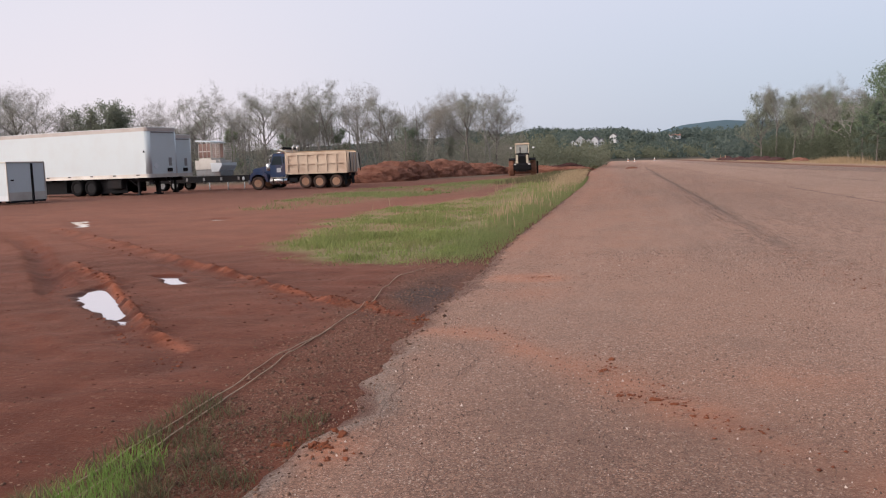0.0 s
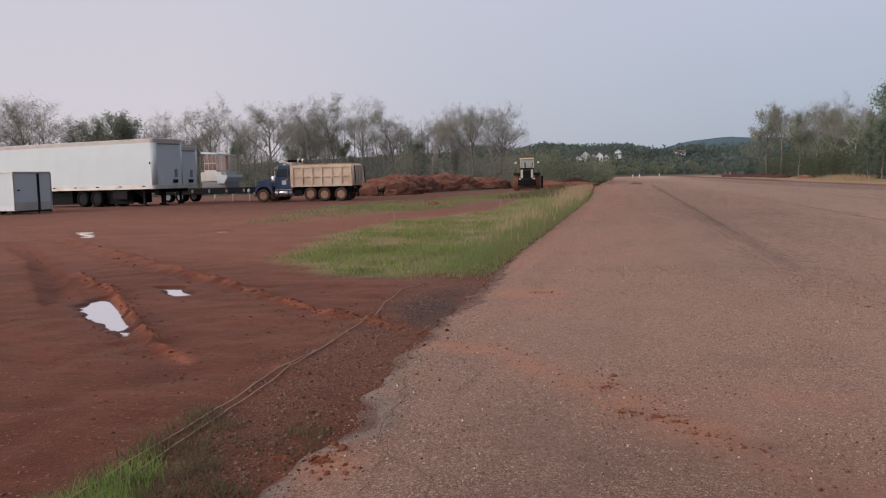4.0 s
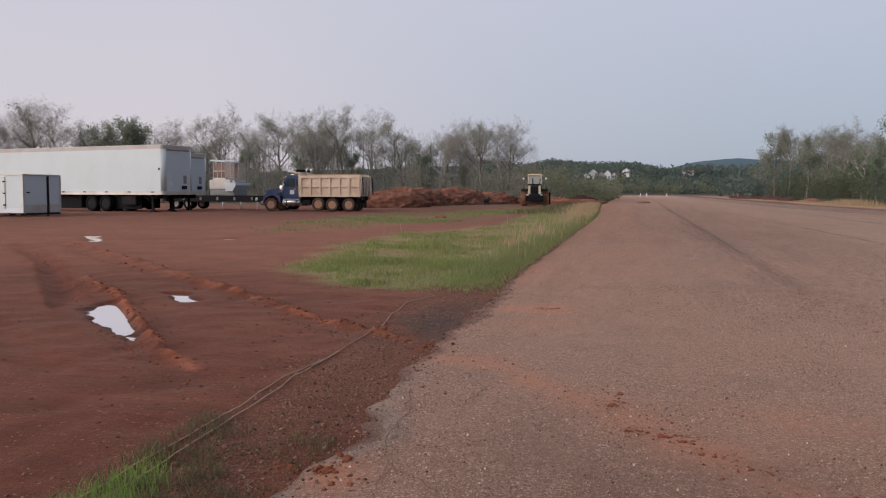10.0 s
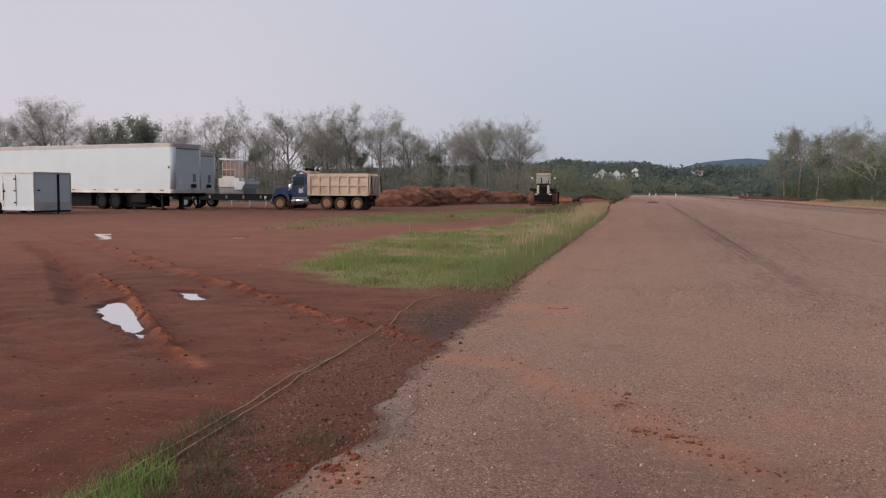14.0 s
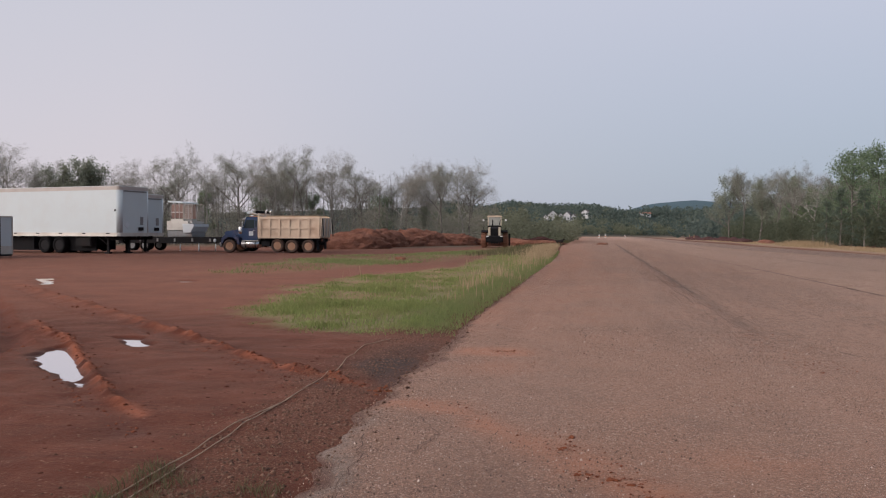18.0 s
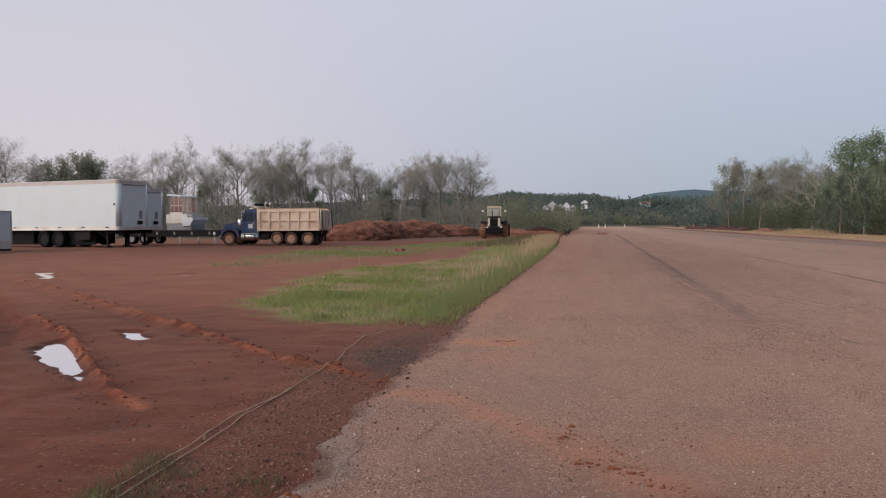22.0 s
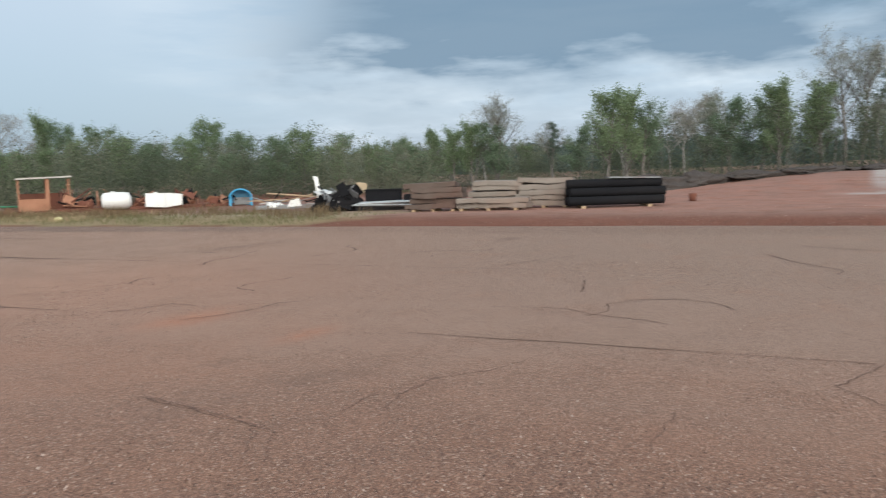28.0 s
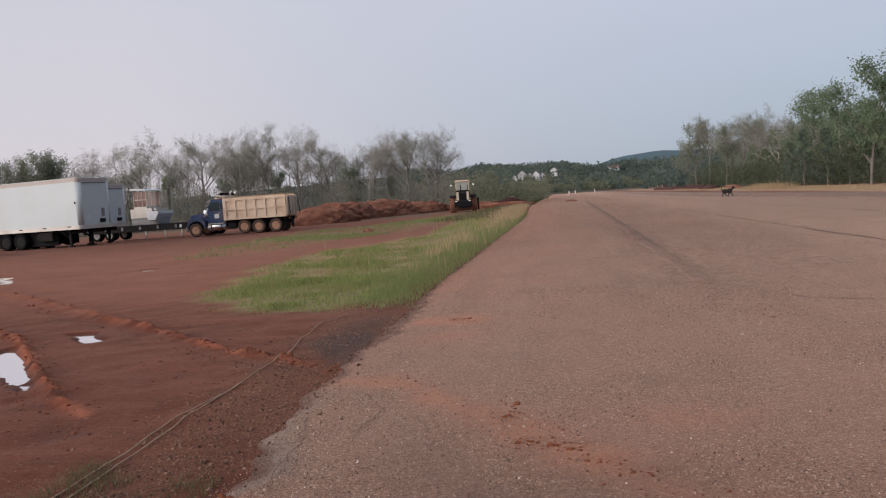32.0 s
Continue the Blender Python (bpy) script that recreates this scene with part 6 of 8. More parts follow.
def build_far_woods():
    g = rng(71)
    n = 5600
    az = g.uniform(-0.17, 2.2, n)
    r = 300 + 1150 * g.uniform(0, 1, n) ** 1.2
    x, y = r * np.sin(az), r * np.cos(az)
    keep = ~((np.abs(x - 8) < 24) & (y < 475) & (y > 0))
    keep &= ~((np.abs(x - 36) < 3) & (y > 575) & (y < 640))
    x, y, r = x[keep], y[keep], r[keep]
    s = g.uniform(2.4, 4.6, len(x))
    s = np.where((np.abs(x / np.maximum(y, 1) + 0.036) < 0.026) & (y < 590) & (y > 0), 1.6, s)
    c = np.stack([x, y, height(x, y) + s * 0.9], -1)
    n = 1500
    az = g.uniform(-0.2, 0.32, n)
    r = 500 + (620 - 290 * smooth(-0.06, 0.04, az)) * g.uniform(0, 1, n)
    px, py = r * np.sin(az), r * np.cos(az)
    clear = ~((np.abs(px / py + 0.036) < 0.03) & (py < 600)) & ~((np.abs(px - 36) < 5) & (py < 640))
    px, py = px[clear], py[clear]
    t = g.uniform(2.2, 5.6, len(px))
    canopy = np.stack([px, py, height(px, py) + t * 0.45], -1)
    bulk = np.stack([t * 1.15, t * 1.15, t], -1)
    pale = (vnoise(px, py, 34) + 0.5 * (g.uniform(0, 1, len(px)) - 0.5) > 0.66 - 0.9 * np.clip(px / py, 0.0, 0.2)) & (py < 900)
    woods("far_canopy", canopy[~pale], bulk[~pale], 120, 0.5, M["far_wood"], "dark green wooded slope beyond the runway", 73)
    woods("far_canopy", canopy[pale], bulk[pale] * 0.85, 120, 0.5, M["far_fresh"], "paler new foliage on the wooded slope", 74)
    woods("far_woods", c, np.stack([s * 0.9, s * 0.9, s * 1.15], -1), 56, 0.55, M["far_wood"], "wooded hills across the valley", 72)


build_far_woods()


def build_end_scrub():
    g = rng(81)
    n = 420
    x, y = g.uniform(-70, 90, n), g.uniform(476, 560, n)
    s = g.uniform(1.6, 3.6, n)
    c = np.stack([x, y, height(x, y) + s * 0.8], -1)
    woods("end_scrub", c, np.stack([s * 1.1, s, s], -1), 170, 0.26, M["brush_green"], "pale green scrub beyond the end of the runway", 82)


build_end_scrub()

# ---- trailers and trucks ----
def wheel(parent, x, y, z, r, w, tyre="rubber", rim="muddy_rim", dish=0.05, label=""):
    """A road wheel on a cross axle: tyre > rim, hub."""
    h = w / 2
    t = part("wheel", spun([(r * 0.57, -0.012), (r * 0.60, -h * 0.9), (r * 0.93, -h), (r, -h * 0.72), (r, h * 0.72), (r * 0.93, h), (r * 0.60, h * 0.9), (r * 0.57, 0.012)], (x, y, z), "y", 24), M[tyre], parent, label)
    for side in (-1, 1):
        part("rim", spun([(r * 0.60, side * h * 0.88), (r * 0.52, side * (h - dish)), (r * 0.30, side * (h - dish * 1.6)), (r * 0.2, side * (h - dish * 0.7)), (0.02, side * (h - dish * 0.6))], (x, y, z), "y", 20), M[rim], t)
        part("hub", spun([(r * 0.24, side * (h - dish * 1.7)), (r * 0.22, side * (h - dish * 0.45)), (r * 0.10, side * (h - dish * 0.3))], (x, y, z), "y", 12), M["hub_grime"], t)
    return t


def rounded(x0, x1, y0, y1, z0, z1, soft=0.03):
    bm = box(x0, x1, y0, y1, z0, z1)
    bmesh.ops.bevel(bm, geom=list(bm.edges), offset=soft, segments=2, affect="EDGES", clamp_overlap=True)
    return bm


def semi_trailer(m, top, label):
    root = thing("semi_trailer", m, label, "trailer", "white box trailers")
    n, w, rad = 16.15, 2.6, 0.28
    # body with two rounded nose corners
    outline = [(-n, 0.0), (-rad, 0.0)]
    outline += [(-rad + rad * math.sin(a), rad - rad * math.cos(a)) for a in np.linspace(0.2, math.pi / 2, 7)]
    outline += [(-rad + rad * math.cos(a), w - rad + rad * math.sin(a)) for a in np.linspace(0, math.pi / 2, 8)] + [(-n, w)]
    bm = bmesh.new()
    low, high = [bm.verts.new((x, y, 1.28)) for x, y in outline], [bm.verts.new((x, y, top - 0.24)) for x, y in outline]
    bm.faces.new(low[::-1])
    bm.faces.new(high)
    for i in range(len(low)):
        bm.faces.new((low[i], low[(i + 1) % len(low)], high[(i + 1) % len(low)], high[i])).smooth = 1 < i < len(low) - 2 and i != 8
    part("body", bm, M["white_panel"], root)
    for name, z0, z1, mat in (("top_rail", top - 0.24, top - 0.02, "rusty_rail"), ("bottom_rail", 1.06, 1.28, "alloy")):
        bm = bmesh.new()
        low, high = [bm.verts.new((x + 0.008, y * 1.006 - 0.008, z0)) for x, y in outline], [bm.verts.new((x + 0.008, y * 1.006 - 0.008, z1)) for x, y in outline]
        bm.faces.new(low[::-1])
        bm.faces.new(high)
        for i in range(len(low)):
            bm.faces.new((low[i], low[(i + 1) % len(low)], high[(i + 1) % len(low)], high[i]))
        part(name, bm, M[mat], root)
    part("roof", rounded(-n + 0.05, -0.08, 0.06, w - 0.06, top - 0.02, top + 0.01, 0.01), M["pale_panel"], root)
    for i in range(13):
        x = -1.2 - 1.2 * i
        part("side_seam", box(x, x + 0.015, -0.0015, 0.004, 1.29, top - 0.25), M["white_panel"], root)
    for i in range(8):
        part("rail_bracket", box(-1.0 - 1.9 * i, -0.75 - 1.9 * i, -0.03, 0.02, 1.20, 1.26), M["black_steel"], root)
    part("front_frame", box(0.005, 0.022, 0.35, w - 0.35, top - 0.34, top - 0.26), M["grey_steel"], root)
    part("connection_box", rounded(0.0, 0.09, 1.55, 1.95, 1.40, 1.62, 0.02), M["black_steel"], root, "dark hose connection box")
    part("warning_diamond", box(0.0, 0.012, -0.15, 0.15, -0.15, 0.15, turn=pose(0, 0.62, 1.75, 45)), M["pale_panel"], root, "faded diamond placard holder")
    part("notice", box(0.002, 0.014, 1.72, 1.98, 1.75, 2.25), M["grey_steel"], root, "faded grey notice panel")
    part("side_light", rounded(-0.36, -0.26, -0.03, 0.01, 2.55, 2.68, 0.01), M["black_steel"], root)
    part("frame_beam", box(-n + 0.3, -0.4, 0.7, 0.82, 0.82, 1.07), M["black_steel"], root)
    part("frame_beam", box(-n + 0.3, -0.4, 1.78, 1.90, 0.82, 1.07), M["black_steel"], root)
    for i in range(12):
        part("cross_member", box(-1.2 - 1.2 * i, -1.12 - 1.2 * i, 0.1, 2.5, 0.95, 1.05), M["black_steel"], root)
    for y in (0.45, 2.15):
        leg = part("landing_leg", box(-1.35, -1.22, y - 0.06, y + 0.06, 0.10, 1.06), M["black_steel"], root)
        part("leg_foot", box(-1.45, -1.12, y - 0.14, y + 0.14, 0.0, 0.10), M["black_steel"], leg)
        part("leg_brace", tube((-1.28, y, 0.5), (-2.1, y, 1.02), 0.03), M["black_steel"], leg)
    # added black sheet that stands in for the shade under the body
    part("shade_sheet", box(-15.4, -2.3, 0.50, 0.53, 0.16, 1.05), M["black_plastic"], root, "black sheet added for the shade under the trailer")
    part("tool_rack", rounded(-3.6, -2.4, 0.15, 0.6, 0.45, 0.98, 0.04), M["black_steel"], root)
    for x in (-4.9, -6.1, -13.3, -14.5):
        part("axle", tube((x, 0.3, 0.52), (x, 2.3, 0.52), 0.07), M["black_steel"], root)
        for y in (0.30, 2.30):
            wheel(root, x, y, 0.52, 0.51, 0.52, "rubber", "black_steel", 0.12)
    part("mud_flap", box(-7.0, -6.97, 0.05, 0.6, 0.25, 0.98), M["black_plastic"], root)
    return root


TRAILER_TURN = -12.1
semi_trailer(pose(-28.1, 45.35, 0.22, 0, 0, TRAILER_TURN), 4.08, "long white box semi-trailer parked on the clay yard")
semi_trailer(pose(-29.25, 49.25, 0.22, 0, 0, TRAILER_TURN), 3.80, "lower white box semi-trailer parked behind another")


def cargo_trailer():
    root = thing("cargo_trailer", pose(-30.45, 36.35, 0.18, 0, 0, -9), "small dirty white enclosed cargo trailer", "trailer")
    n, w = 5.6, 2.35
    part("body", rounded(-n, 0, 0, w, 0.42, 2.12, 0.05), M["white_panel"], root)
    part("roof", rounded(-n - 0.02, 0.02, -0.02, w + 0.02, 2.10, 2.17, 0.02), M["alloy"], root)
    part("lower_skirt", box(-0.01, 0.012, 0.05, w - 0.05, 0.16, 0.62), M["alloy"], root, "grey stone-guard panel")
    part("lower_rail", box(-n, -0.02, -0.015, 0.03, 0.20, 0.46), M["pale_panel"], root)
    part("end_strip", box(-0.01, 0.016, 1.45, 1.60, 0.20, 2.08), M["black_steel"], root, "dark grimy vertical strip")
    for y in (0.0, w):
        part("corner_trim", rounded(-0.05, 0.02, y - 0.03, y + 0.03, 0.2, 2.12, 0.012), M["alloy"], root)
    door = part("side_door", rounded(-2.15, -1.28, -0.035, 0.01, 0.42, 1.98, 0.012), M["white_panel"], root)
    part("door_frame", box(-2.19, -2.15, -0.04, 0.01, 0.40, 2.02), M["alloy"], door)
    part("door_frame", box(-1.28, -1.24, -0.04, 0.01, 0.40, 2.02), M["alloy"], door)
    part("door_frame", box(-2.19, -1.24, -0.04, 0.01, 1.98, 2.02), M["alloy"], door)
    for z in (0.6, 1.2, 1.8):
        part("hinge", box(-1.36, -1.20, -0.06, -0.03, z - 0.035, z + 0.035), M["black_steel"], door)
    part("latch", box(-2.12, -1.98, -0.07, -0.03, 1.12, 1.22), M["black_steel"], door)
    part("latch_bar", tube((-2.1, -0.06, 0.7), (-2.1, -0.06, 1.6), 0.015), M["black_steel"], door)
    part("marker_light", rounded(0.0, 0.03, 0.18, 0.38, 1.20, 1.27, 0.01), M["black_steel"], root)
    part("front_rail", box(-0.02, 0.06, 0.1, w - 0.1, 0.10, 0.2), M["black_steel"], root)
    for x in (-2.6, -3.45):
        for y in (0.06, w - 0.06):
            wheel(root, x, y, 0.34, 0.34, 0.22, "rubber", "grey_steel")
    part("fender", bend([(-3.95, 0.0, 0.40), (-3.8, 0.0, 0.72), (-3.0, 0.0, 0.78), (-2.2, 0.0, 0.72), (-2.1, 0.0, 0.40)], 0.05, 6), M["alloy"], root)
    part("jack", tube((0.35, 1.17, 0.0), (0.35, 1.17, 0.55), 0.04), M["black_steel"], root)


cargo_trailer()


def dump_truck():
    root = thing("dump_truck", pose(-20.15, 60.85, 0.0, 0, 0, 181.5), "blue tri-axle dump truck with a muddy cream ribbed bed", "truck")
    # bed
    bed = part("dump_bed", box(0.42, 5.15, -1.18, 1.18, 1.16, 2.66), M["cream_paint"], root, "dented cream steel bed with pressed panels")
    for s in (-1, 1):
        y0, y1 = (1.18, 1.27) if s > 0 else (-1.27, -1.18)
        for z0, z1 in ((1.10, 1.22), (1.82, 1.93), (2.52, 2.72)):
            part("bed_rib", box(0.40, 5.18, y0, y1, z0, z1), M["cream_paint"], bed)
        for i in range(7):
            x = 0.42 + 4.60 * i / 6
            part("bed_post", box(x, x + 0.13, y0 + 0.004 * s, y1 - 0.006 * s, 1.22, 2.52), M["cream_paint"], bed)
        part("bed_plank", box(0.5, 5.1, y0 + 0.02, y1 - 0.02, 2.74, 2.80), M["wood"], bed)
    part("bed_front", rounded(5.15, 5.28, -1.22, 1.22, 1.15, 2.98, 0.03), M["cream_paint"], bed)
    part("cab_guard", slab([(5.28, 2.82), (5.95, 2.92), (5.95, 3.0), (5.28, 2.95)], -1.1, 1.1), M["cream_paint"], bed)
    gate = part("tailgate", slab([(0.42, 1.18), (0.34, 2.62), (0.26, 2.62), (0.34, 1.18)], -1.2, 1.2), M["cream_paint"], root)
    for y in (-0.8, 0.0, 0.8):
        part("gate_rib", slab([(0.32, 1.2), (0.25, 2.6), (0.16, 2.6), (0.24, 1.2)], y - 0.06, y + 0.06), M["rusty_rail"], gate)
    for y in (-1.22, 1.22):
        part("gate_bar", tube((0.10, y, 1.25), (0.20, y, 2.58), 0.035), M["black_steel"], gate)
    part("floor_rail", box(0.3, 5.3, -0.55, -0.40, 0.85, 1.10), M["black_steel"], root)
    part("floor_rail", box(0.3, 5.3, 0.40, 0.55, 0.85, 1.10), M["black_steel"], root)
    part("chassis_beam", box(0.5, 7.9, 0.33, 0.45, 0.62, 0.86), M["black_steel"], root)
    part("chassis_beam", box(0.5, 7.9, -0.45, -0.33, 0.62, 0.86), M["black_steel"], root)
    # tarp arm and roll
    tarp = part("tarp_roll", tube((5.35, -1.15, 3.05), (5.35, 1.15, 3.05), 0.13), M["black_plastic"], root)
    part("tarp_arm", tube((5.9, 1.25, 3.08), (4.6, 1.25, 2.72), 0.035), M["alloy"], tarp)
    part("tarp_motor", rounded(5.75, 6.15, 0.95, 1.2, 2.95, 3.15, 0.03), M["pale_panel"], tarp)
    # cab
    cab = part("cab", slab([(5.35, 0.95), (6.55, 0.95), (6.55, 1.80), (6.28, 2.62), (6.15, 2.72), (5.42, 2.72), (5.35, 2.66)], -1.05, 1.05), M["blue_paint"], root, soften=0.05)
    part("windshield", slab([(6.585, 1.86), (6.33, 2.58), (6.30, 2.57), (6.56, 1.85)], -0.92, 0.92), M["glass"], cab)
    for s in (-1, 1):
        door = part("cab_door", rounded(5.55, 6.42, 1.045 * s - 0.012, 1.045 * s + 0.022, 1.0, 1.82, 0.01), M["blue_paint"], cab)
        part("door_sign", box(5.68, 6.02, 1.069 * s - 0.004, 1.069 * s + 0.004, 1.30, 1.62), M["pale_panel"], door, "pale lettered door sign")
        part("door_handle", box(5.58, 5.68, 1.07 * s - 0.015, 1.07 * s + 0.02, 1.66, 1.71), M["chrome"], door)
        part("side_window", slab([(5.60, 1.86), (6.45, 1.86), (6.24, 2.50), (5.60, 2.50)], 1.043 * s - 0.012, 1.043 * s + 0.016), M["glass"], cab)
        part("sleeper_window", box(5.40, 5.52, 1.043 * s - 0.01, 1.043 * s + 0.014, 1.95, 2.45), M["glass"], cab)
        mirror = part("mirror", rounded(6.42, 6.50, 1.22 * s - 0.10, 1.22 * s + 0.10, 1.95, 2.35, 0.02), M["chrome"], cab)
        part("mirror_arm", tube((6.45, 1.05 * s, 2.4), (6.46, 1.2 * s, 2.4), 0.015), M["chrome"], mirror)
    part("sun_visor", slab([(6.30, 2.62), (6.62, 2.52), (6.62, 2.56), (6.28, 2.72)], -0.98, 0.98), M["chrome"], cab)
    part("rear_panel", rounded(5.27, 5.36, -1.0, 1.0, 1.0, 2.7, 0.02), M["alloy"], cab)
    for y in (-0.6, -0.2, 0.2, 0.6):
        part("roof_light", rounded(6.02, 6.12, y - 0.05, y + 0.05, 2.72, 2.79, 0.015), M["orange_cone"], cab)
    part("air_horn", tube((5.7, 0.35, 2.80), (6.2, 0.35, 2.80), 0.03, 0.05), M["chrome"], cab)
    # hood and nose
    hood = part("hood", slab([(6.55, 0.98), (7.0, 0.98), (7.05, 1.15), (7.95, 1.15), (8.12, 0.95), (8.16, 1.52), (8.05, 1.62), (6.55, 1.86)], -0.62, 0.62), M["blue_paint"], root, soften=0.06)
    for s in (-1, 1):
        f0, f1 = (0.60, 1.20) if s > 0 else (-1.20, -0.60)
        part("fender", slab([(6.72, 0.62), (6.86, 0.62), (6.98, 0.98), (7.25, 1.16), (7.62, 1.18), (7.95, 1.02), (8.12, 0.66), (8.2, 0.66), (8.18, 1.12), (7.95, 1.33), (7.1, 1.36), (6.8, 1.15)], f0, f1), M["blue_paint"], hood, soften=0.03)
        part("headlight", rounded(8.15, 8.22, 0.82 * s - 0.14, 0.82 * s + 0.14, 1.02, 1.22, 0.03), M["chrome"], hood)
        part("air_cleaner", spun([(0.17, 0.0), (0.19, 0.04), (0.19, 0.5), (0.15, 0.56)], (6.72, 0.92 * s, 1.42), "z", 16), M["chrome"], hood)
    part("grille", box(8.15, 8.20, -0.45, 0.45, 0.92, 1.55), M["chrome"], hood)
    for i in range(9):
        part("grille_bar", box(8.195, 8.215, -0.40 + 0.1 * i - 0.015, -0.40 + 0.1 * i + 0.015, 0.95, 1.52), M["black_steel"], hood)
    part("bumper", rounded(8.18, 8.36, -1.2, 1.2, 0.42, 0.78, 0.05), M["chrome"], root)
    # stacks, tank, step
    for y in (-0.95, 0.0):
        stack = part("exhaust_stack", bend([(5.12, y, 0.9), (5.12, y, 2.8), (5.08, y, 3.15), (4.95, y, 3.3)], 0.06, 10), M["chrome"], root)
        part("heat_shield", tube((5.12, y, 1.4), (5.12, y, 2.4), 0.09), M["chrome"], stack)
    tank = part("fuel_tank", tube((5.15, 1.0, 0.66), (6.55, 1.0, 0.66), 0.28, seg=20), M["chrome"], root)
    part("tank_step", rounded(5.2, 6.5, 1.05, 1.30, 0.88, 0.94, 0.015), M["alloy"], tank)
    for x in (5.45, 6.25):
        part("tank_strap", tube((x - 0.03, 1.0, 0.66), (x + 0.03, 1.0, 0.66), 0.29, seg=20), M["black_steel"], tank)
    part("battery_box", rounded(4.35, 5.0, 0.75, 1.15, 0.5, 0.85, 0.03), M["black_steel"], root)
    part("far_tank", tube((5.15, -1.0, 0.66), (6.4, -1.0, 0.66), 0.28, seg=16), M["chrome"], root)
    for x, z in ((1.32, 0.50), (2.63, 0.50), (3.74, 0.55)):
        part("axle", tube((x, -1.0, z), (x, 1.0, z), 0.09), M["black_steel"], root)
        for y in (-0.93, 0.93):
            wheel(root, x, y, z, 0.50, 0.56, "muddy_rubber", "muddy_rim", 0.16, "mud-caked double tyre")
    for y in (-1.02, 1.02):
        wheel(root, 7.56, y, 0.50, 0.50, 0.30, "muddy_rubber", "muddy_rim", 0.06, "mud-caked steer tyre")
    for y in (-0.93, 0.93):
        part("mud_flap", box(0.62, 0.65, y - 0.3, y + 0.3, 0.25, 1.0), M["black_plastic"], root)
    part("rear_light", rounded(0.28, 0.34, 0.75, 1.05, 0.9, 1.05, 0.02), M["rust_red"], root)
    part("rear_light", rounded(0.28, 0.34, -1.05, -0.75, 0.9, 1.05, 0.02), M["rust_red"], root)


dump_truck()


def lowboy():
    """Equipment trailer behind the box trailers, with an old machine on its deck."""
    turn = -6
    root = thing("equipment_trailer", pose(-32.6, 61.6, 0.05, 0, 0, turn), "black low-deck equipment trailer", "trailer")
    part("deck", rounded(-6.0, 3.4, 0, 2.5, 0.95, 1.12, 0.02), M["black_steel"], root)
    part("side_beam", box(-6.0, 3.4, 0.02, 0.14, 0.62, 0.95), M["black_steel"], root)
    part("side_beam", box(-6.0, 3.4, 2.36, 2.48, 0.62, 0.95), M["black_steel"], root)
    neck = part("gooseneck", slab([(3.4, 0.62), (3.4, 1.12), (4.2, 1.45), (6.6, 1.45), (6.6, 1.22), (4.5, 1.15), (3.9, 0.62)], 0.75, 1.75), M["black_steel"], root)
    part("neck_ram", tube((3.7, 1.25, 0.8), (5.2, 1.25, 1.2), 0.07), M["grey_steel"], neck)
    for i in range(6):
        part("stake_pocket", box(-5.6 + 1.6 * i, -5.45 + 1.6 * i, -0.04, 0.02, 0.75, 1.0), M["grey_steel"], root)
    for x in (-0.3, 1.4, 2.9):
        part("prop", tube((x, 0.1, 0.0), (x, 0.1, 0.65), 0.045), M["pale_panel"], root)
    part("hanging_shackle", lump((0.12, 0.05, 0.16), 3, 0.2, 2, False, None, (2.9, -0.02, 0.85)), M["pale_panel"], root)
    for x in (-3.6, -4.8):
        for y in (0.3, 2.2):
            wheel(root, x, y, 0.45, 0.45, 0.5, "rubber", "grey_steel", 0.1)
    for y in (0.75, 1.8):
        wheel(root, 5.2, y, 0.50, 0.50, 0.5, "rubber", "alloy", 0.1, "dusty dolly tyre with a pale rim")
    mac = thing("old_machine", pose(-33.42, 61.6, 0.05, 0, 0, turn) @ Matrix.Diagonal((0.54, 1, 1.11, 1)), "derelict machine with a red-glazed cab and grey hopper on a trailer", "machine")
    part("chassis", rounded(-1.4, 2.8, 0.3, 2.2, 1.01, 1.5, 0.05), M["grey_steel"], mac)
    part("lower_body", slab([(-1.4, 1.5), (1.9, 1.5), (2.2, 1.75), (2.2, 2.15), (-1.4, 2.15)], 0.25, 2.25), M["alloy"], mac)
    part("hopper", slab([(1.5, 1.32), (2.7, 1.32), (3.25, 1.75), (3.25, 1.95), (1.35, 1.95)], 0.15, 2.35), M["pale_panel"], mac, soften=0.03)
    cab = part("cab_shell", box(-0.8, 1.35, 0.3, 2.2, 2.15, 2.3), M["alloy"], mac)
    for x in (-0.8, -0.1, 0.62, 1.27):
        for y in (0.3, 2.12):
            part("cab_post", box(x, x + 0.08, y, y + 0.08, 2.3, 3.45), M["rusty_rail"], cab)
    for x in (-0.70, 0.0, 0.70):
        part("red_pane", box(x, x + 0.58, 0.33, 0.36, 2.35, 3.35), M["red_glass"], cab, "dull red window panel")
        part("red_pane", box(x, x + 0.58, 2.14, 2.17, 2.35, 3.35), M["red_glass"], cab)
    part("cab_mid_rail", box(-0.8, 1.35, 0.31, 0.37, 2.75, 2.82), M["rusty_rail"], cab)
    part("cab_roof", slab([(-1.1, 3.50), (1.5, 3.42), (1.5, 3.48), (0.2, 3.58), (-1.1, 3.62)], 0.15, 2.35), M["white_panel"], cab, soften=0.03)
    cage = part("cage", box(1.45, 2.75, 0.4, 2.1, 2.0, 2.1), M["alloy"], mac, "pale mesh cage")
    for i in range(11):
        x = 1.47 + 0.125 * i
        for y in (0.4, 2.1):
            part("cage_bar", box(x, x + 0.02, y, y + 0.02, 2.1, 3.4), M["rusty_rail"], cage)
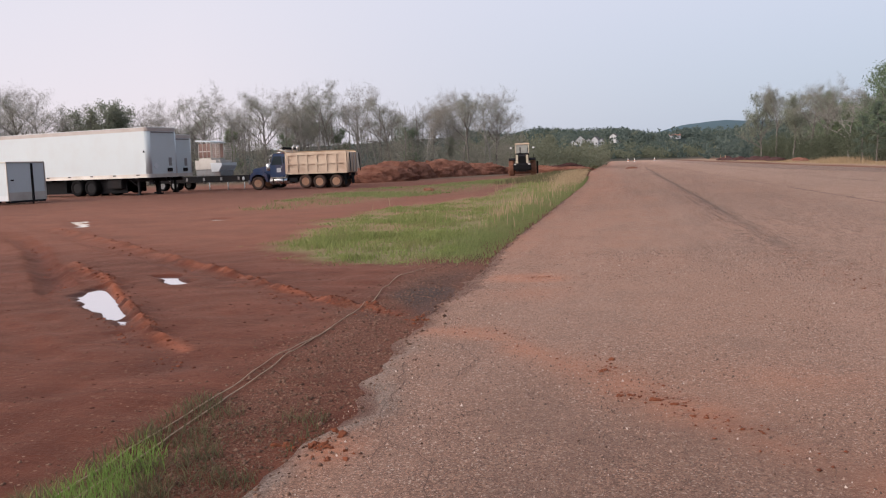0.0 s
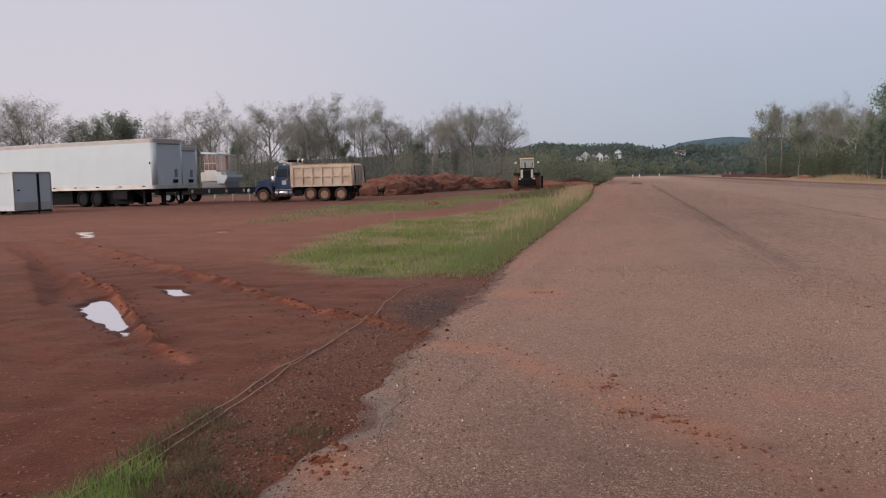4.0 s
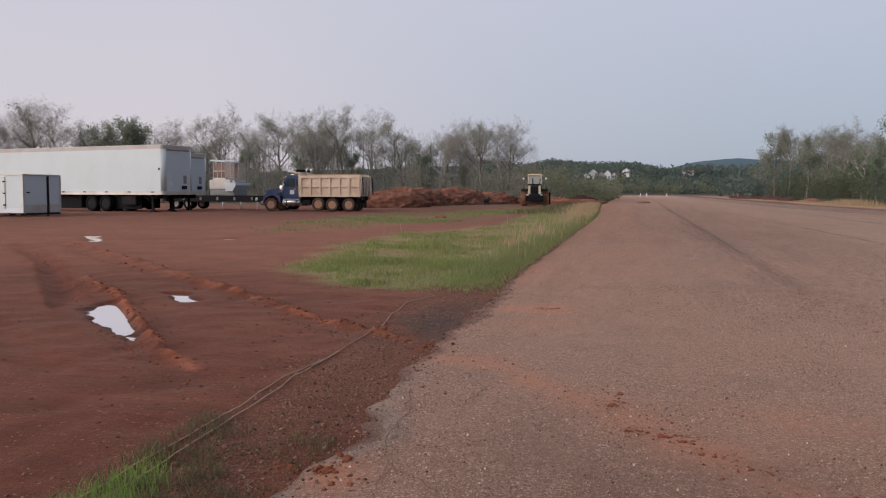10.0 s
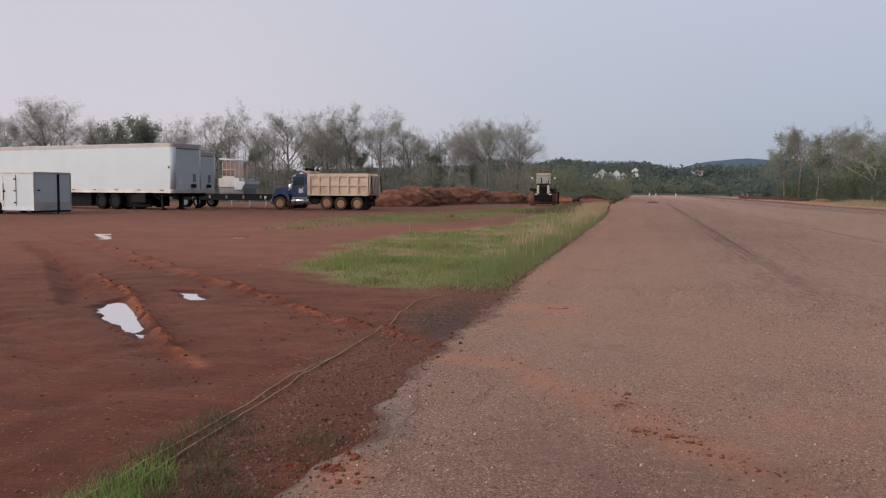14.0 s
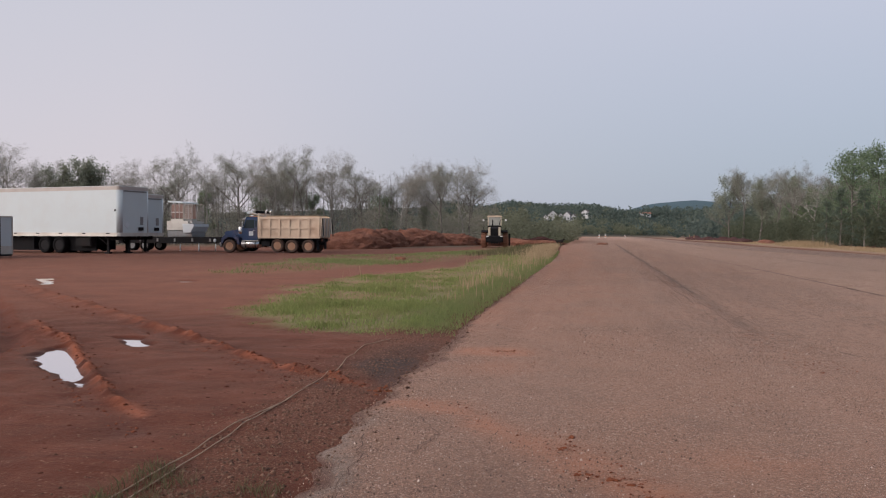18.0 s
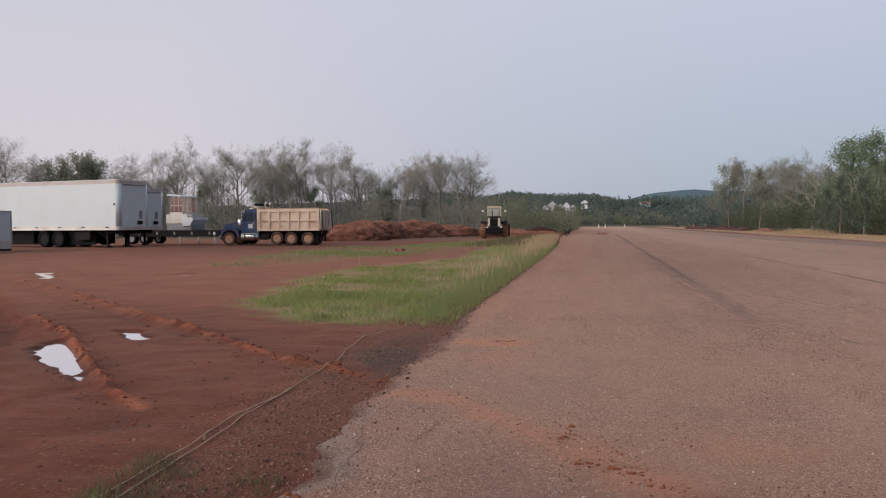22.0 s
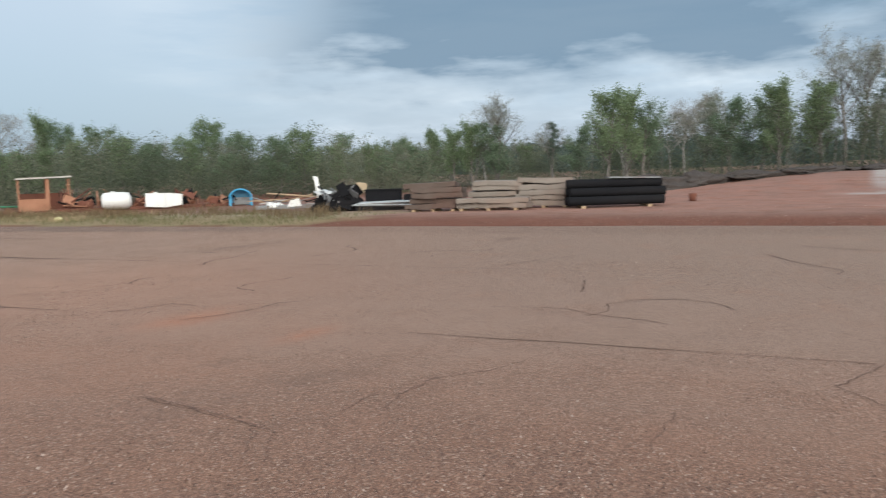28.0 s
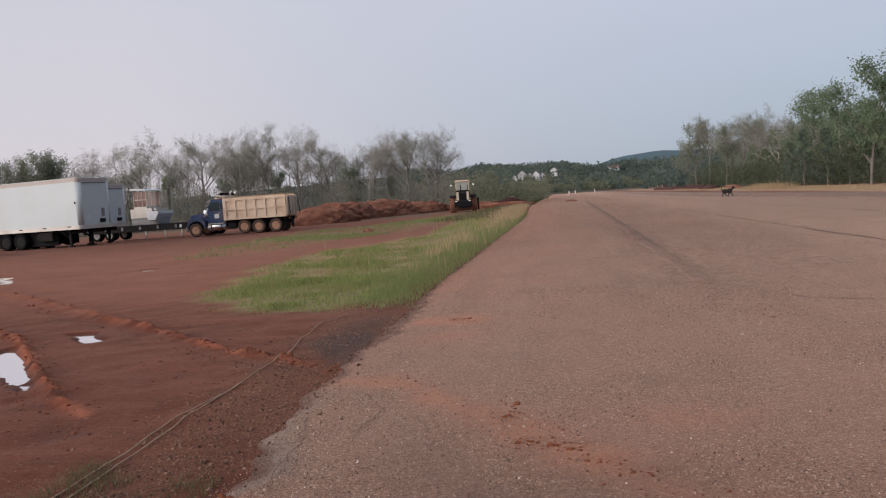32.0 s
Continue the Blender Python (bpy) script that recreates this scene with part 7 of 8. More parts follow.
    for i in range(9):
        z = 2.15 + 0.15 * i
        for y in (0.4, 2.1):
            part("cage_bar", box(1.45, 2.75, y, y + 0.02, z, z + 0.018), M["rusty_rail"], cage)


lowboy()


def wheel_loader():
    root = thing("wheel_loader", pose(-10.72, 86.4, 0.04, 0, 0, 96.5), "parked wheel loader with muddy tyres, engine grille showing", "loader")
    # x runs forward, away from the runway's near end
    part("counterweight", slab([(-0.25, 0.62), (0.35, 0.52), (0.6, 0.65), (0.6, 1.25), (-0.15, 1.25), (-0.3, 1.1)], -0.92, 0.92), M["black_plastic"], root, soften=0.06)
    body = part("engine_hood", slab([(-0.05, 1.25), (2.3, 1.25), (2.3, 2.15), (0.35, 2.12), (0.02, 1.98)], -0.62, 0.62), M["black_steel"], root, soften=0.05)
    part("grille", rounded(-0.10, 0.0, -0.40, 0.40, 1.30, 2.0, 0.02), M["black_steel"], body)
    for i in range(8):
        part("grille_slat", box(-0.13, -0.09, -0.38, 0.38, 1.36 + 0.08 * i, 1.39 + 0.08 * i), M["black_plastic"], body)
    for s in (-1, 1):
        part("rear_frame", rounded(-0.12, 0.25, 0.53 * s - 0.12, 0.53 * s + 0.12, 1.22, 2.12, 0.03), M["yellow_paint"], body)
        part("tail_lamp", rounded(-0.28, -0.18, 0.72 * s - 0.13, 0.72 * s + 0.13, 1.02, 1.20, 0.02), M["white_plastic"], root)
        part("fender", slab([(0.25, 1.62), (0.5, 1.80), (2.3, 1.80), (2.5, 1.55), (2.42, 1.5), (2.2, 1.72), (0.55, 1.72), (0.33, 1.55)], s * 0.66 - 0.02 if s > 0 else -1.38, 1.38 if s > 0 else -0.64), M["black_steel"], root)
        for x in (1.35, 4.55):
            t = wheel(root, x, 1.12 * s, 0.79, 0.79, 0.56, "clay_rubber", "muddy_rim", 0.12, "clay-caked loader tyre")
            for i in range(16):
                a = 2 * math.pi * i / 16
                part("tread_lug", box(-0.05, 0.05, -0.27, 0.27, 0.76, 0.83, turn=pose(x, 1.12 * s, 0.79) @ pose(0, 0, 0, 0, math.degrees(a), 0)), M["clay_rubber"], t)
        part("ladder_rail", tube((2.45, 1.2 * s, 0.6), (2.45, 1.2 * s, 2.2), 0.025), M["black_steel"], root)
        for z in (0.6, 0.95, 1.3):
            part("ladder_step", box(2.3, 2.6, 1.05 * s - 0.15, 1.05 * s + 0.15, z, z + 0.04), M["black_steel"], root)
        lampa = part("lamp_arm", tube((2.2, 0.7 * s, 2.95), (2.2, 1.18 * s, 2.90), 0.02), M["black_steel"], root)
        part("work_lamp", rounded(2.1, 2.25, 1.18 * s - 0.11, 1.18 * s + 0.11, 2.78, 2.96, 0.03), M["white_plastic"], lampa, "pale round-edged mirror")
    part("ladder_panel", rounded(1.75, 2.2, -1.66, -1.46, 0.12, 1.45, 0.04), M["black_steel"], root, "dark boarding ladder panel")
    cab = part("cab_base", rounded(2.0, 3.5, -0.72, 0.72, 1.5, 2.3, 0.04), M["black_steel"], root)
    for x in (2.02, 3.4):
        for y in (-0.68, 0.68):
            part("cab_post", box(x, x + 0.09, y - 0.05, y + 0.05, 2.3, 3.2), M["yellow_paint"], cab)
    part("rear_window", box(2.05, 2.075, -0.63, 0.63, 2.32, 3.18), M["pale_glass"], cab, "rear cab window, pale with dust and painted sky reflection")
    part("front_window", box(3.42, 3.44, -0.63, 0.63, 2.32, 3.18), M["glass"], cab)
    for y in (-0.69, 0.69):
        part("side_window", box(2.14, 3.38, y - 0.01, y + 0.01, 2.32, 3.18), M["glass"], cab)
    part("cab_roof", rounded(1.92, 3.58, -0.78, 0.78, 3.2, 3.36, 0.05), M["cream_paint"], cab)
    part("wiper", box(2.02, 2.045, -0.03, 0.03, 2.4, 3.0, turn=pose(0, 0, 0, 12)), M["black_plastic"], cab)
    part("exhaust", tube((1.3, 0.2, 2.1), (1.3, 0.2, 2.9), 0.06), M["black_steel"], root)
    part("under_frame", rounded(-0.1, 4.2, -0.45, 0.45, 0.45, 1.1, 0.05), M["black_steel"], root)
    for i in range(5):
        part("tow_bracket", box(-0.32, -0.12, -0.62 + 0.28 * i, -0.50 + 0.28 * i, 0.38, 0.74), M["black_steel"], root)
    for s in (-1, 1):
        part("lift_arm", slab([(3.6, 1.9), (3.9, 2.0), (6.3, 0.7), (6.2, 0.4)], 0.55 * s - 0.09, 0.55 * s + 0.09), M["yellow_paint"], root)
    part("bucket", slab([(6.1, 0.12), (7.5, 0.05), (7.5, 0.12), (6.4, 0.3), (6.25, 0.8), (6.55, 1.25), (6.45, 1.3), (6.05, 0.8)], -1.45, 1.45), M["rust_red"], root, "worn steel bucket")
    part("front_axle", tube((4.55, -1.0, 0.79), (4.55, 1.0, 0.79), 0.15), M["black_steel"], root)
    part("rear_axle", tube((1.35, -1.0, 0.79), (1.35, 1.0, 0.79), 0.15), M["black_steel"], root)


wheel_loader()


def boat_and_trailer():
    base = pose(57.15, -7.75, 0.78, 0, 0, -78.4) @ pose(0, 0, 0, 0, -0.8, 0)
    boat = thing("motor_boat", base, "white and navy sport cruiser on a road trailer", "boat")
    # rows across the hull: station x, half beam, keel z, chine z, sheer z, deck z
    st = [(0.5, 1.15, 0.62, 0.78, 1.12, 1.26), (1.8, 1.22, 0.60, 0.80, 1.25, 1.46), (3.4, 1.22, 0.60, 0.85, 1.38, 1.62), (5.0, 1.12, 0.66, 0.98, 1.52, 1.70), (6.3, 0.80, 0.82, 1.12, 1.54, 1.66), (7.2, 0.40, 1.05, 1.32, 1.56, 1.63), (7.75, 0.05, 1.40, 1.50, 1.57, 1.60)]

    def skin(rows, name, mat):
        bm = bmesh.new()
        rings = [[bm.verts.new(p) for p in row] for row in rows]
        for a, b in zip(rings, rings[1:]):
            for i in range(len(a) - 1):
                bm.faces.new((a[i], a[i + 1], b[i + 1], b[i])).smooth = True
        bm.faces.new(rings[0])
        bmesh.ops.remove_doubles(bm, verts=bm.verts, dist=0.002)
        return part(name, bm, M[mat], boat)

    skin([[(x, -h, s), (x, -h * 0.86, c), (x, 0, k), (x, h * 0.86, c), (x, h, s)] for x, h, k, c, s, d in st], "hull", "navy_hull")
    skin([[(x, -h, s), (x, -h * 1.02, s + 0.05), (x, -h * 0.86, d), (x, 0, d + 0.06), (x, h * 0.86, d), (x, h * 1.02, s + 0.05), (x, h, s)] for x, h, k, c, s, d in st], "deck", "white_hull")
    part("hull_stripe", bend([(x, -h * 1.03, s + 0.0) for x, h, k, c, s, d in st], 0.03, 6), M["white_hull"], boat)
    part("swim_platform", rounded(-0.25, 0.55, -1.05, 1.05, 0.98, 1.10, 0.04), M["white_hull"], boat)
    part("stern_fairing", slab([(0.3, 1.1), (0.55, 1.15), (1.9, 1.5), (1.9, 1.72), (1.3, 1.55), (0.5, 1.28)], -1.0, 1.0), M["white_hull"], boat, soften=0.05)
    for y in (-1.06, 0.98):
        part("radar_arch", slab([(1.75, 1.45), (2.45, 1.5), (3.35, 2.42), (3.55, 2.55), (3.3, 2.56), (2.8, 2.3)], y, y + 0.09), M["white_hull"], boat)
    part("arch_top", slab([(3.1, 2.42), (3.5, 2.46), (3.58, 2.56), (3.25, 2.56)], -0.98, 0.98), M["white_hull"], boat)
    part("windscreen", slab([(2.7, 1.66), (4.75, 1.72), (4.25, 2.02), (3.7, 2.12), (3.0, 2.05)], -0.92, 0.92), M["glass"], boat, soften=0.06)
    part("bow_rail", bend([(5.0, -0.95, 1.75), (5.1, -0.95, 2.0), (6.4, -0.68, 1.95), (7.4, -0.2, 1.95), (7.6, 0, 1.95), (7.4, 0.2, 1.95), (6.4, 0.68, 1.95), (5.1, 0.95, 2.0), (5.0, 0.95, 1.75)], 0.018, 6), M["chrome"], boat)
    part("outdrive", slab([(-0.1, 0.35), (0.5, 0.5), (0.5, 0.9), (0.05, 0.9)], -0.15, 0.15), M["black_plastic"], boat, soften=0.03)
    part("porthole_strip", box(4.6, 5.6, -1.105, -1.06, 1.56, 1.62), M["black_plastic"], boat)
    tr = thing("boat_trailer", base, "three-axle black boat trailer with white wheels", "trailer")
    for y in (-0.85, 0.85):
        part("frame_rail", box(0.4, 7.0, y - 0.06, y + 0.06, 0.42, 0.56), M["black_steel"], tr)
    part("tongue", box(6.6, 9.2, -0.07, 0.07, 0.42, 0.56), M["black_steel"], tr)
    part("cross_beam", box(0.5, 0.62, -0.85, 0.85, 0.42, 0.54), M["black_steel"], tr)
    part("cross_beam", box(3.8, 3.92, -0.85, 0.85, 0.42, 0.54), M["black_steel"], tr)
    part("cross_beam", box(6.6, 6.72, -0.85, 0.85, 0.42, 0.54), M["black_steel"], tr)
    for y in (-0.5, 0.5):
        part("bunk", box(0.6, 6.4, y - 0.07, y + 0.07, 0.56, 0.66), M["black_plastic"], tr)
    for x in (1.15, 2.22, 3.28):
        for y in (-1.08, 1.08):
            wheel(tr, x, y, 0.36, 0.36, 0.24, "rubber", "white_plastic", 0.02, "small tyre with a white rim")
    for s in (-1, 1):
        part("fender", slab([(0.7, 0.62), (0.85, 0.82), (3.6, 0.82), (3.78, 0.62), (3.82, 0.66), (3.66, 0.88), (0.8, 0.88), (0.64, 0.66)], s * 1.1 - 0.16, s * 1.1 + 0.16), M["black_steel"], tr)
        for i in range(6):
            part("fender_mark", box(0.9 + 0.48 * i, 1.12 + 0.48 * i, s * 1.27 - 0.004, s * 1.27 + 0.008, 0.83, 0.87), M["white_plastic"], tr)
    part("winch_post", slab([(6.95, 0.56), (7.2, 0.56), (7.75, 1.3), (7.6, 1.35)], -0.06, 0.06), M["black_steel"], tr)
    part("jack", tube((8.3, 0.12, 0.0), (8.3, 0.12, 0.85), 0.045), M["chrome"], tr)
    part("guide_post", tube((0.2, -1.15, 0.5), (0.1, -1.25, 1.1), 0.03), M["black_plastic"], tr)


boat_and_trailer()


def tipper_trailer():
    m = pose(65.6, -8.75, 0.72, 0, 0, -79.2) @ pose(0, 0, 0, 0, -2.4, 0)
    root = thing("tipper_trailer", m, "long cream ribbed tipping trailer with a faded tarp", "trailer")
    n = 10.4
    body = part("tub", slab([(0, 1.4), (n, 1.35), (n, 3.06), (n - 0.2, 3.12), (0, 3.0)], -1.25, 1.25), M["beige_cover"], root, soften=0.04)
    for i in range(15):
        x = 0.15 + 0.70 * i
        part("tub_rib", box(x, x + 0.09, -1.33, -1.24, 1.42, 2.98 + 0.006 * i), M["tipper_paint"], body)
    for z in (2.2, 2.92):
        part("tub_rail", box(0, n, -1.36, -1.25, z, z + 0.12), M["tipper_paint"], body)
    part("tarp", slab([(0, 2.96), (n, 3.06), (n, 3.18), (n / 2, 3.16), (0, 3.08)], -1.2, 1.2), M["beige_cover"], body, "slack beige tarp")
    part("tarp_strap", tube((7.4, -1.38, 3.1), (5.3, -1.38, 2.1), 0.02), M["rusty_rail"], body)
    part("rear_gate", box(-0.12, 0.0, -1.25, 1.25, 1.5, 2.95), M["rusty_rail"], root)
    part("front_frame", bend([(n + 0.35, -0.9, 1.0), (n + 0.45, -0.9, 3.2), (n + 0.1, -0.9, 3.35)], 0.05, 8), M["chrome"], root)
    part("front_frame", bend([(n + 0.35, 0.9, 1.0), (n + 0.45, 0.9, 3.2), (n + 0.1, 0.9, 3.35)], 0.05, 8), M["chrome"], root)
    part("frame", box(0.2, n + 1.0, -0.5, 0.5, 0.95, 1.3), M["black_steel"], root)
    for x in (1.2, 2.4, n - 0.6):
        for y in (-0.95, 0.95):
            wheel(root, x, y, 0.5, 0.5, 0.5, "rubber", "chrome", 0.1)
    # the tractor that pulls it, mostly hidden
    tk = thing("road_tractor", m, "dark road tractor with chrome tanks coupled to a tipping trailer", "truck")
    part("chassis", box(n + 0.4, n + 6.5, -0.45, 0.45, 0.7, 1.0), M["black_steel"], tk)
    part("deck_plate", box(n + 0.6, n + 2.4, -0.6, 0.6, 1.0, 1.1), M["grey_steel"], tk)
    part("sleeper", rounded(n + 3.0, n + 5.0, -1.1, 1.1, 1.0, 3.0, 0.1), M["navy_hull"], tk)
    part("tank", tube((n + 2.8, -1.0, 0.75), (n + 4.6, -1.0, 0.75), 0.3, seg=16), M["chrome"], tk)
    part("stack", tube((n + 2.85, -0.9, 1.0), (n + 2.85, -0.9, 3.4), 0.07), M["chrome"], tk)
    part("load_arm", slab([(n + 0.7, 1.1), (n + 1.0, 1.1), (n + 2.0, 2.0), (n + 1.8, 2.2), (n + 0.8, 1.9)], -0.6, -0.3), M["orange_rust"], tk)
    for x in (n + 1.0, n + 2.2, n + 5.6):
        for y in (-0.95, 0.95):
            wheel(tk, x, y, 0.5, 0.5, 0.5, "rubber", "chrome", 0.1)


tipper_trailer()

# ---- heaps of earth ----
def heap(name, x, y, turn, size, seed, mat, label, rough=0.26, sub=5):
    ob = part(name, lump(size, seed, rough, sub), M[mat])
    ob.matrix_world = pose(x, y, float(height(x, y)) - 0.05, 0, 0, turn)
    return tagged(ob, label, "earth heap")


heap("clay_mound", -24.0, 77.0, 30, (4.2, 2.4, 1.75), 3, "loose_clay", "long mound of loose orange-red clay")
heap("clay_mound", -23.5, 87.0, 75, (5.6, 2.6, 1.95), 6, "loose_clay", "rounded ridge of loose red clay")
heap("clay_mound", -21.3, 96.0, 65, (5.6, 2.8, 2.0), 8, "loose_clay", "tall end of a red clay ridge")
heap("clay_mound", -17.8, 103.5, 50, (4.4, 2.4, 1.55), 5, "loose_clay", "low far end of a red clay ridge")
heap("clay_berm", -12.6, 105.5, 4, (6.0, 1.6, 0.95), 11, "loose_clay", "low berm of turned red clay behind the loader")
heap("clay_berm", -8.0, 112.0, 6, (3.8, 1.4, 0.6), 12, "loose_clay", "low scraped ridge of red clay")
heap("dark_spoil", -8.9, 124.0, 5, (2.9, 1.5, 1.0), 14, "mulch", "far dark heap of spoil")
heap("mulch_mound", 24.3, 59.0, 25, (3.5, 2.2, 1.25), 21, "mulch", "dark brown mulch heap on the verge", 0.16)
for n in range(12):
    y = 232 - 6.8 * n
    heap("spoil_ridge", 24.2 + 0.022 * (232 - y) + 0.4 * math.sin(2.1 * n), y, 84, (5.4, 1.5, 0.82 + 0.2 * math.sin(1.7 * n)), 31 + n, "mulch", "low dark ridge of spoil along the trees", 0.2, 4)
heap("spoil_ridge", 27.0, 145, 84, (6.7, 1.4, 0.7), 35, "loose_clay", "low reddish end of a spoil ridge", 0.2, 4)
heap("dirt_scrape", 30.5, 55.0, -30, (2.6, 1.0, 0.42), 41, "loose_clay", "thin scrape of clay on the verge", 0.2, 4)
for n, (x, y, sx, sy, h) in enumerate(((39.5, 12.5, 3.2, 1.4, 0.95), (42.5, 10.2, 3.0, 1.6, 1.15), (45.5, 8.0, 2.8, 1.5, 1.0), (48.8, 5.6, 3.4, 1.2, 0.65), (53.0, 2.8, 3.6, 1.1, 0.5), (57.5, -0.4, 3.6, 1.0, 0.42))):
    heap("debris_bank", x, y, -38 + 5 * n, (sx, sy, h * 0.65), 44 + n, "cinder", "dark bank of rubble and weeds under the trees", 0.5, 5)


# ---- scrap along the far verge ----
def scrap_cab():
    root = thing("scrap_cab", pose(29.9, 40.35, 0.02, 0, 0, -35), "stripped rusty orange equipment cab standing on the verge", "scrap")
    part("lower_wall", box(0, 1.5, -0.02, 0.05, 0.06, 0.72), M["orange_rust"], root)
    part("lower_wall", box(0, 0.05, 0.05, 1.5, 0.06, 0.78), M["orange_rust"], root)
    part("back_wall", box(0.05, 2.55, 1.5, 1.55, 0.06, 1.0), M["rust_red"], root)
    for x, y in ((0, 0), (1.38, 0), (2.5, 0.05), (0, 1.45), (2.5, 1.45), (1.38, 1.45)):
        part("post", box(x, x + (0.16 if x == 1.38 else 0.07), y, y + 0.08, 0.06, 1.78), M["orange_rust"], root)
    part("roof", slab([(-0.08, 1.78), (2.68, 1.84), (2.68, 1.92), (-0.08, 1.86)], -0.12, 1.62), M["rusty_rail"], root)
    part("sill", box(-0.05, 2.6, -0.05, 1.6, 0.0, 0.08), M["rust_red"], root)
    part("seat", rounded(0.5, 1.0, 0.6, 1.1, 0.08, 0.7, 0.06), M["rust_red"], root)


scrap_cab()


def scrap_frame(x, y, turn, seed, size, label, mats=("rust_red", "orange_rust", "black_steel")):
    """A tangle of bars, plates and pipes."""
    g = rng(seed)
    root = thing("scrap_heap", pose(x, y, float(height(x, y)), 0, 0, turn), label, "scrap")
    w, d, h = size
    part("base_frame", rounded(-w / 2, w / 2, -d / 2, d / 2, 0.0, 0.16, 0.03), M[mats[0]], root)
    for i in range(14):
        a, b = g.uniform(-1, 1, 3), g.uniform(-1, 1, 3)
        p = (a[0] * w / 2, a[1] * d / 2, 0.1 + abs(a[2]) * h * 0.4)
        q = (b[0] * w / 2, b[1] * d / 2, 0.1 + abs(b[2]) * h)
        part("bar", tube(p, q, g.uniform(0.018, 0.05), seg=7), M[mats[i % 3]], root)
    for i in range(6):
        c = g.uniform(-0.8, 0.8, 2)
        part("plate", box(-0.3, 0.3, -0.012, 0.012, -0.22, 0.22, turn=pose(c[0] * w / 2, c[1] * d / 2, 0.2 + g.uniform(0, h * 0.6), g.uniform(-50, 50), g.uniform(-50, 50), g.uniform(0, 180))), M[mats[(i + 1) % 3]], root)
    for i in range(3):
        c = g.uniform(-0.7, 0.7, 2)
        part("drum_wheel", spun([(0.05, -0.06), (0.26, -0.06), (0.28, 0), (0.26, 0.06), (0.05, 0.06)], (c[0] * w / 2, c[1] * d / 2, 0.3), "y", 14), M[mats[0]], root)
    return root


scrap_frame(32.0, 38.3, -35, 201, (2.2, 1.0, 1.15), "heap of rusty red machine frames and bars")
scrap_frame(33.2, 37.0, -35, 202, (1.4, 0.9, 1.1), "tangle of rusty rods and plates")
scrap_frame(33.6, 35.0, -40, 203, (1.6, 0.9, 1.0), "rusty iron parts heaped between white tanks")
scrap_frame(35.2, 33.4, -40, 204, (1.3, 0.9, 0.95), "dark iron scrap with small wheels")
scrap_frame(36.6, 31.8, -40, 205, (2.6, 0.8, 0.55), "low row of rusty scrap in the weeds")


def white_tanks():
    root = thing("plastic_tank", pose(32.6, 36.0, 0.05, 0, 0, -43), "round white plastic tank lying on the verge", "tank")
    part("shell", spun([(0.05, -0.78), (0.30, -0.76), (0.44, -0.62), (0.46, -0.3), (0.46, 0.35), (0.42, 0.62), (0.28, 0.74), (0.05, 0.76)], (0, 0, 0.46), "x", 24), M["white_plastic"], root)
    part("lid", spun([(0.14, 0.0), (0.14, 0.06), (0.02, 0.07)], (-0.2, 0, 0.90), "z", 14), M["white_plastic"], root)
    for x in (-0.35, 0.3):
        part("band", tube((x - 0.03, 0, 0.46), (x + 0.03, 0, 0.46), 0.47, seg=24), M["white_plastic"], root)
    root = thing("plastic_tank", pose(33.85, 33.85, 0.05, 0, 0, -46), "boxy white plastic tank on a pallet frame", "tank")
    part("shell", slab([(-0.92, 0.10), (0.1, 0.02), (0.95, 0.14), (0.98, 0.70), (0.35, 0.78), (-0.92, 0.80)], -0.4, 0.4), M["white_plastic"], root, soften=0.06)
    part("mould_line", box(0.08, 0.12, -0.415, 0.415, 0.06, 0.77), M["pale_panel"], root)
    part("cap", spun([(0.11, 0.0), (0.11, 0.06), (0.02, 0.07)], (-0.4, 0, 0.80), "z", 12), M["white_plastic"], root)


white_tanks()


def blue_dome():
    root = thing("play_shelter", pose(36.5, 30.8, 0.0, 0, 0, -48), "sky-blue plastic dome shelter with an open front", "shelter")
    pts = [(0.62 * math.cos(a), 0.42 + 0.52 * math.sin(a)) for a in np.linspace(0, math.pi, 13)]
    inner = [(0.54 * math.cos(a), 0.42 + 0.44 * math.sin(a)) for a in np.linspace(math.pi, 0, 13)]
    part("shell", slab([(0.62, 0.0)] + pts + [(-0.62, 0.0), (-0.54, 0.0)] + inner + [(0.54, 0.0)], -0.5, 0.6), M["blue_plastic"], root)
    part("back_wall", slab([(0.58, 0.0)] + [(0.58 * math.cos(a), 0.42 + 0.48 * math.sin(a)) for a in np.linspace(0, math.pi, 13)] + [(-0.58, 0.0)], 0.5, 0.56), M["blue_plastic"], root)
    part("rim", bend([(0.58 * math.cos(a), -0.5, 0.42 + 0.48 * math.sin(a)) for a in np.linspace(0, math.pi, 15)], 0.05, 8), M["blue_plastic"], root)
    part("grey_inside", box(-0.35, 0.5, 0.3, 0.42, 0.05, 0.45), M["grey_steel"], root)
    for x in (-0.56, 0.56):
        part("jamb", box(x - 0.07, x + 0.07, -0.52, -0.42, 0.0, 0.45), M["blue_plastic"], root)


blue_dome()


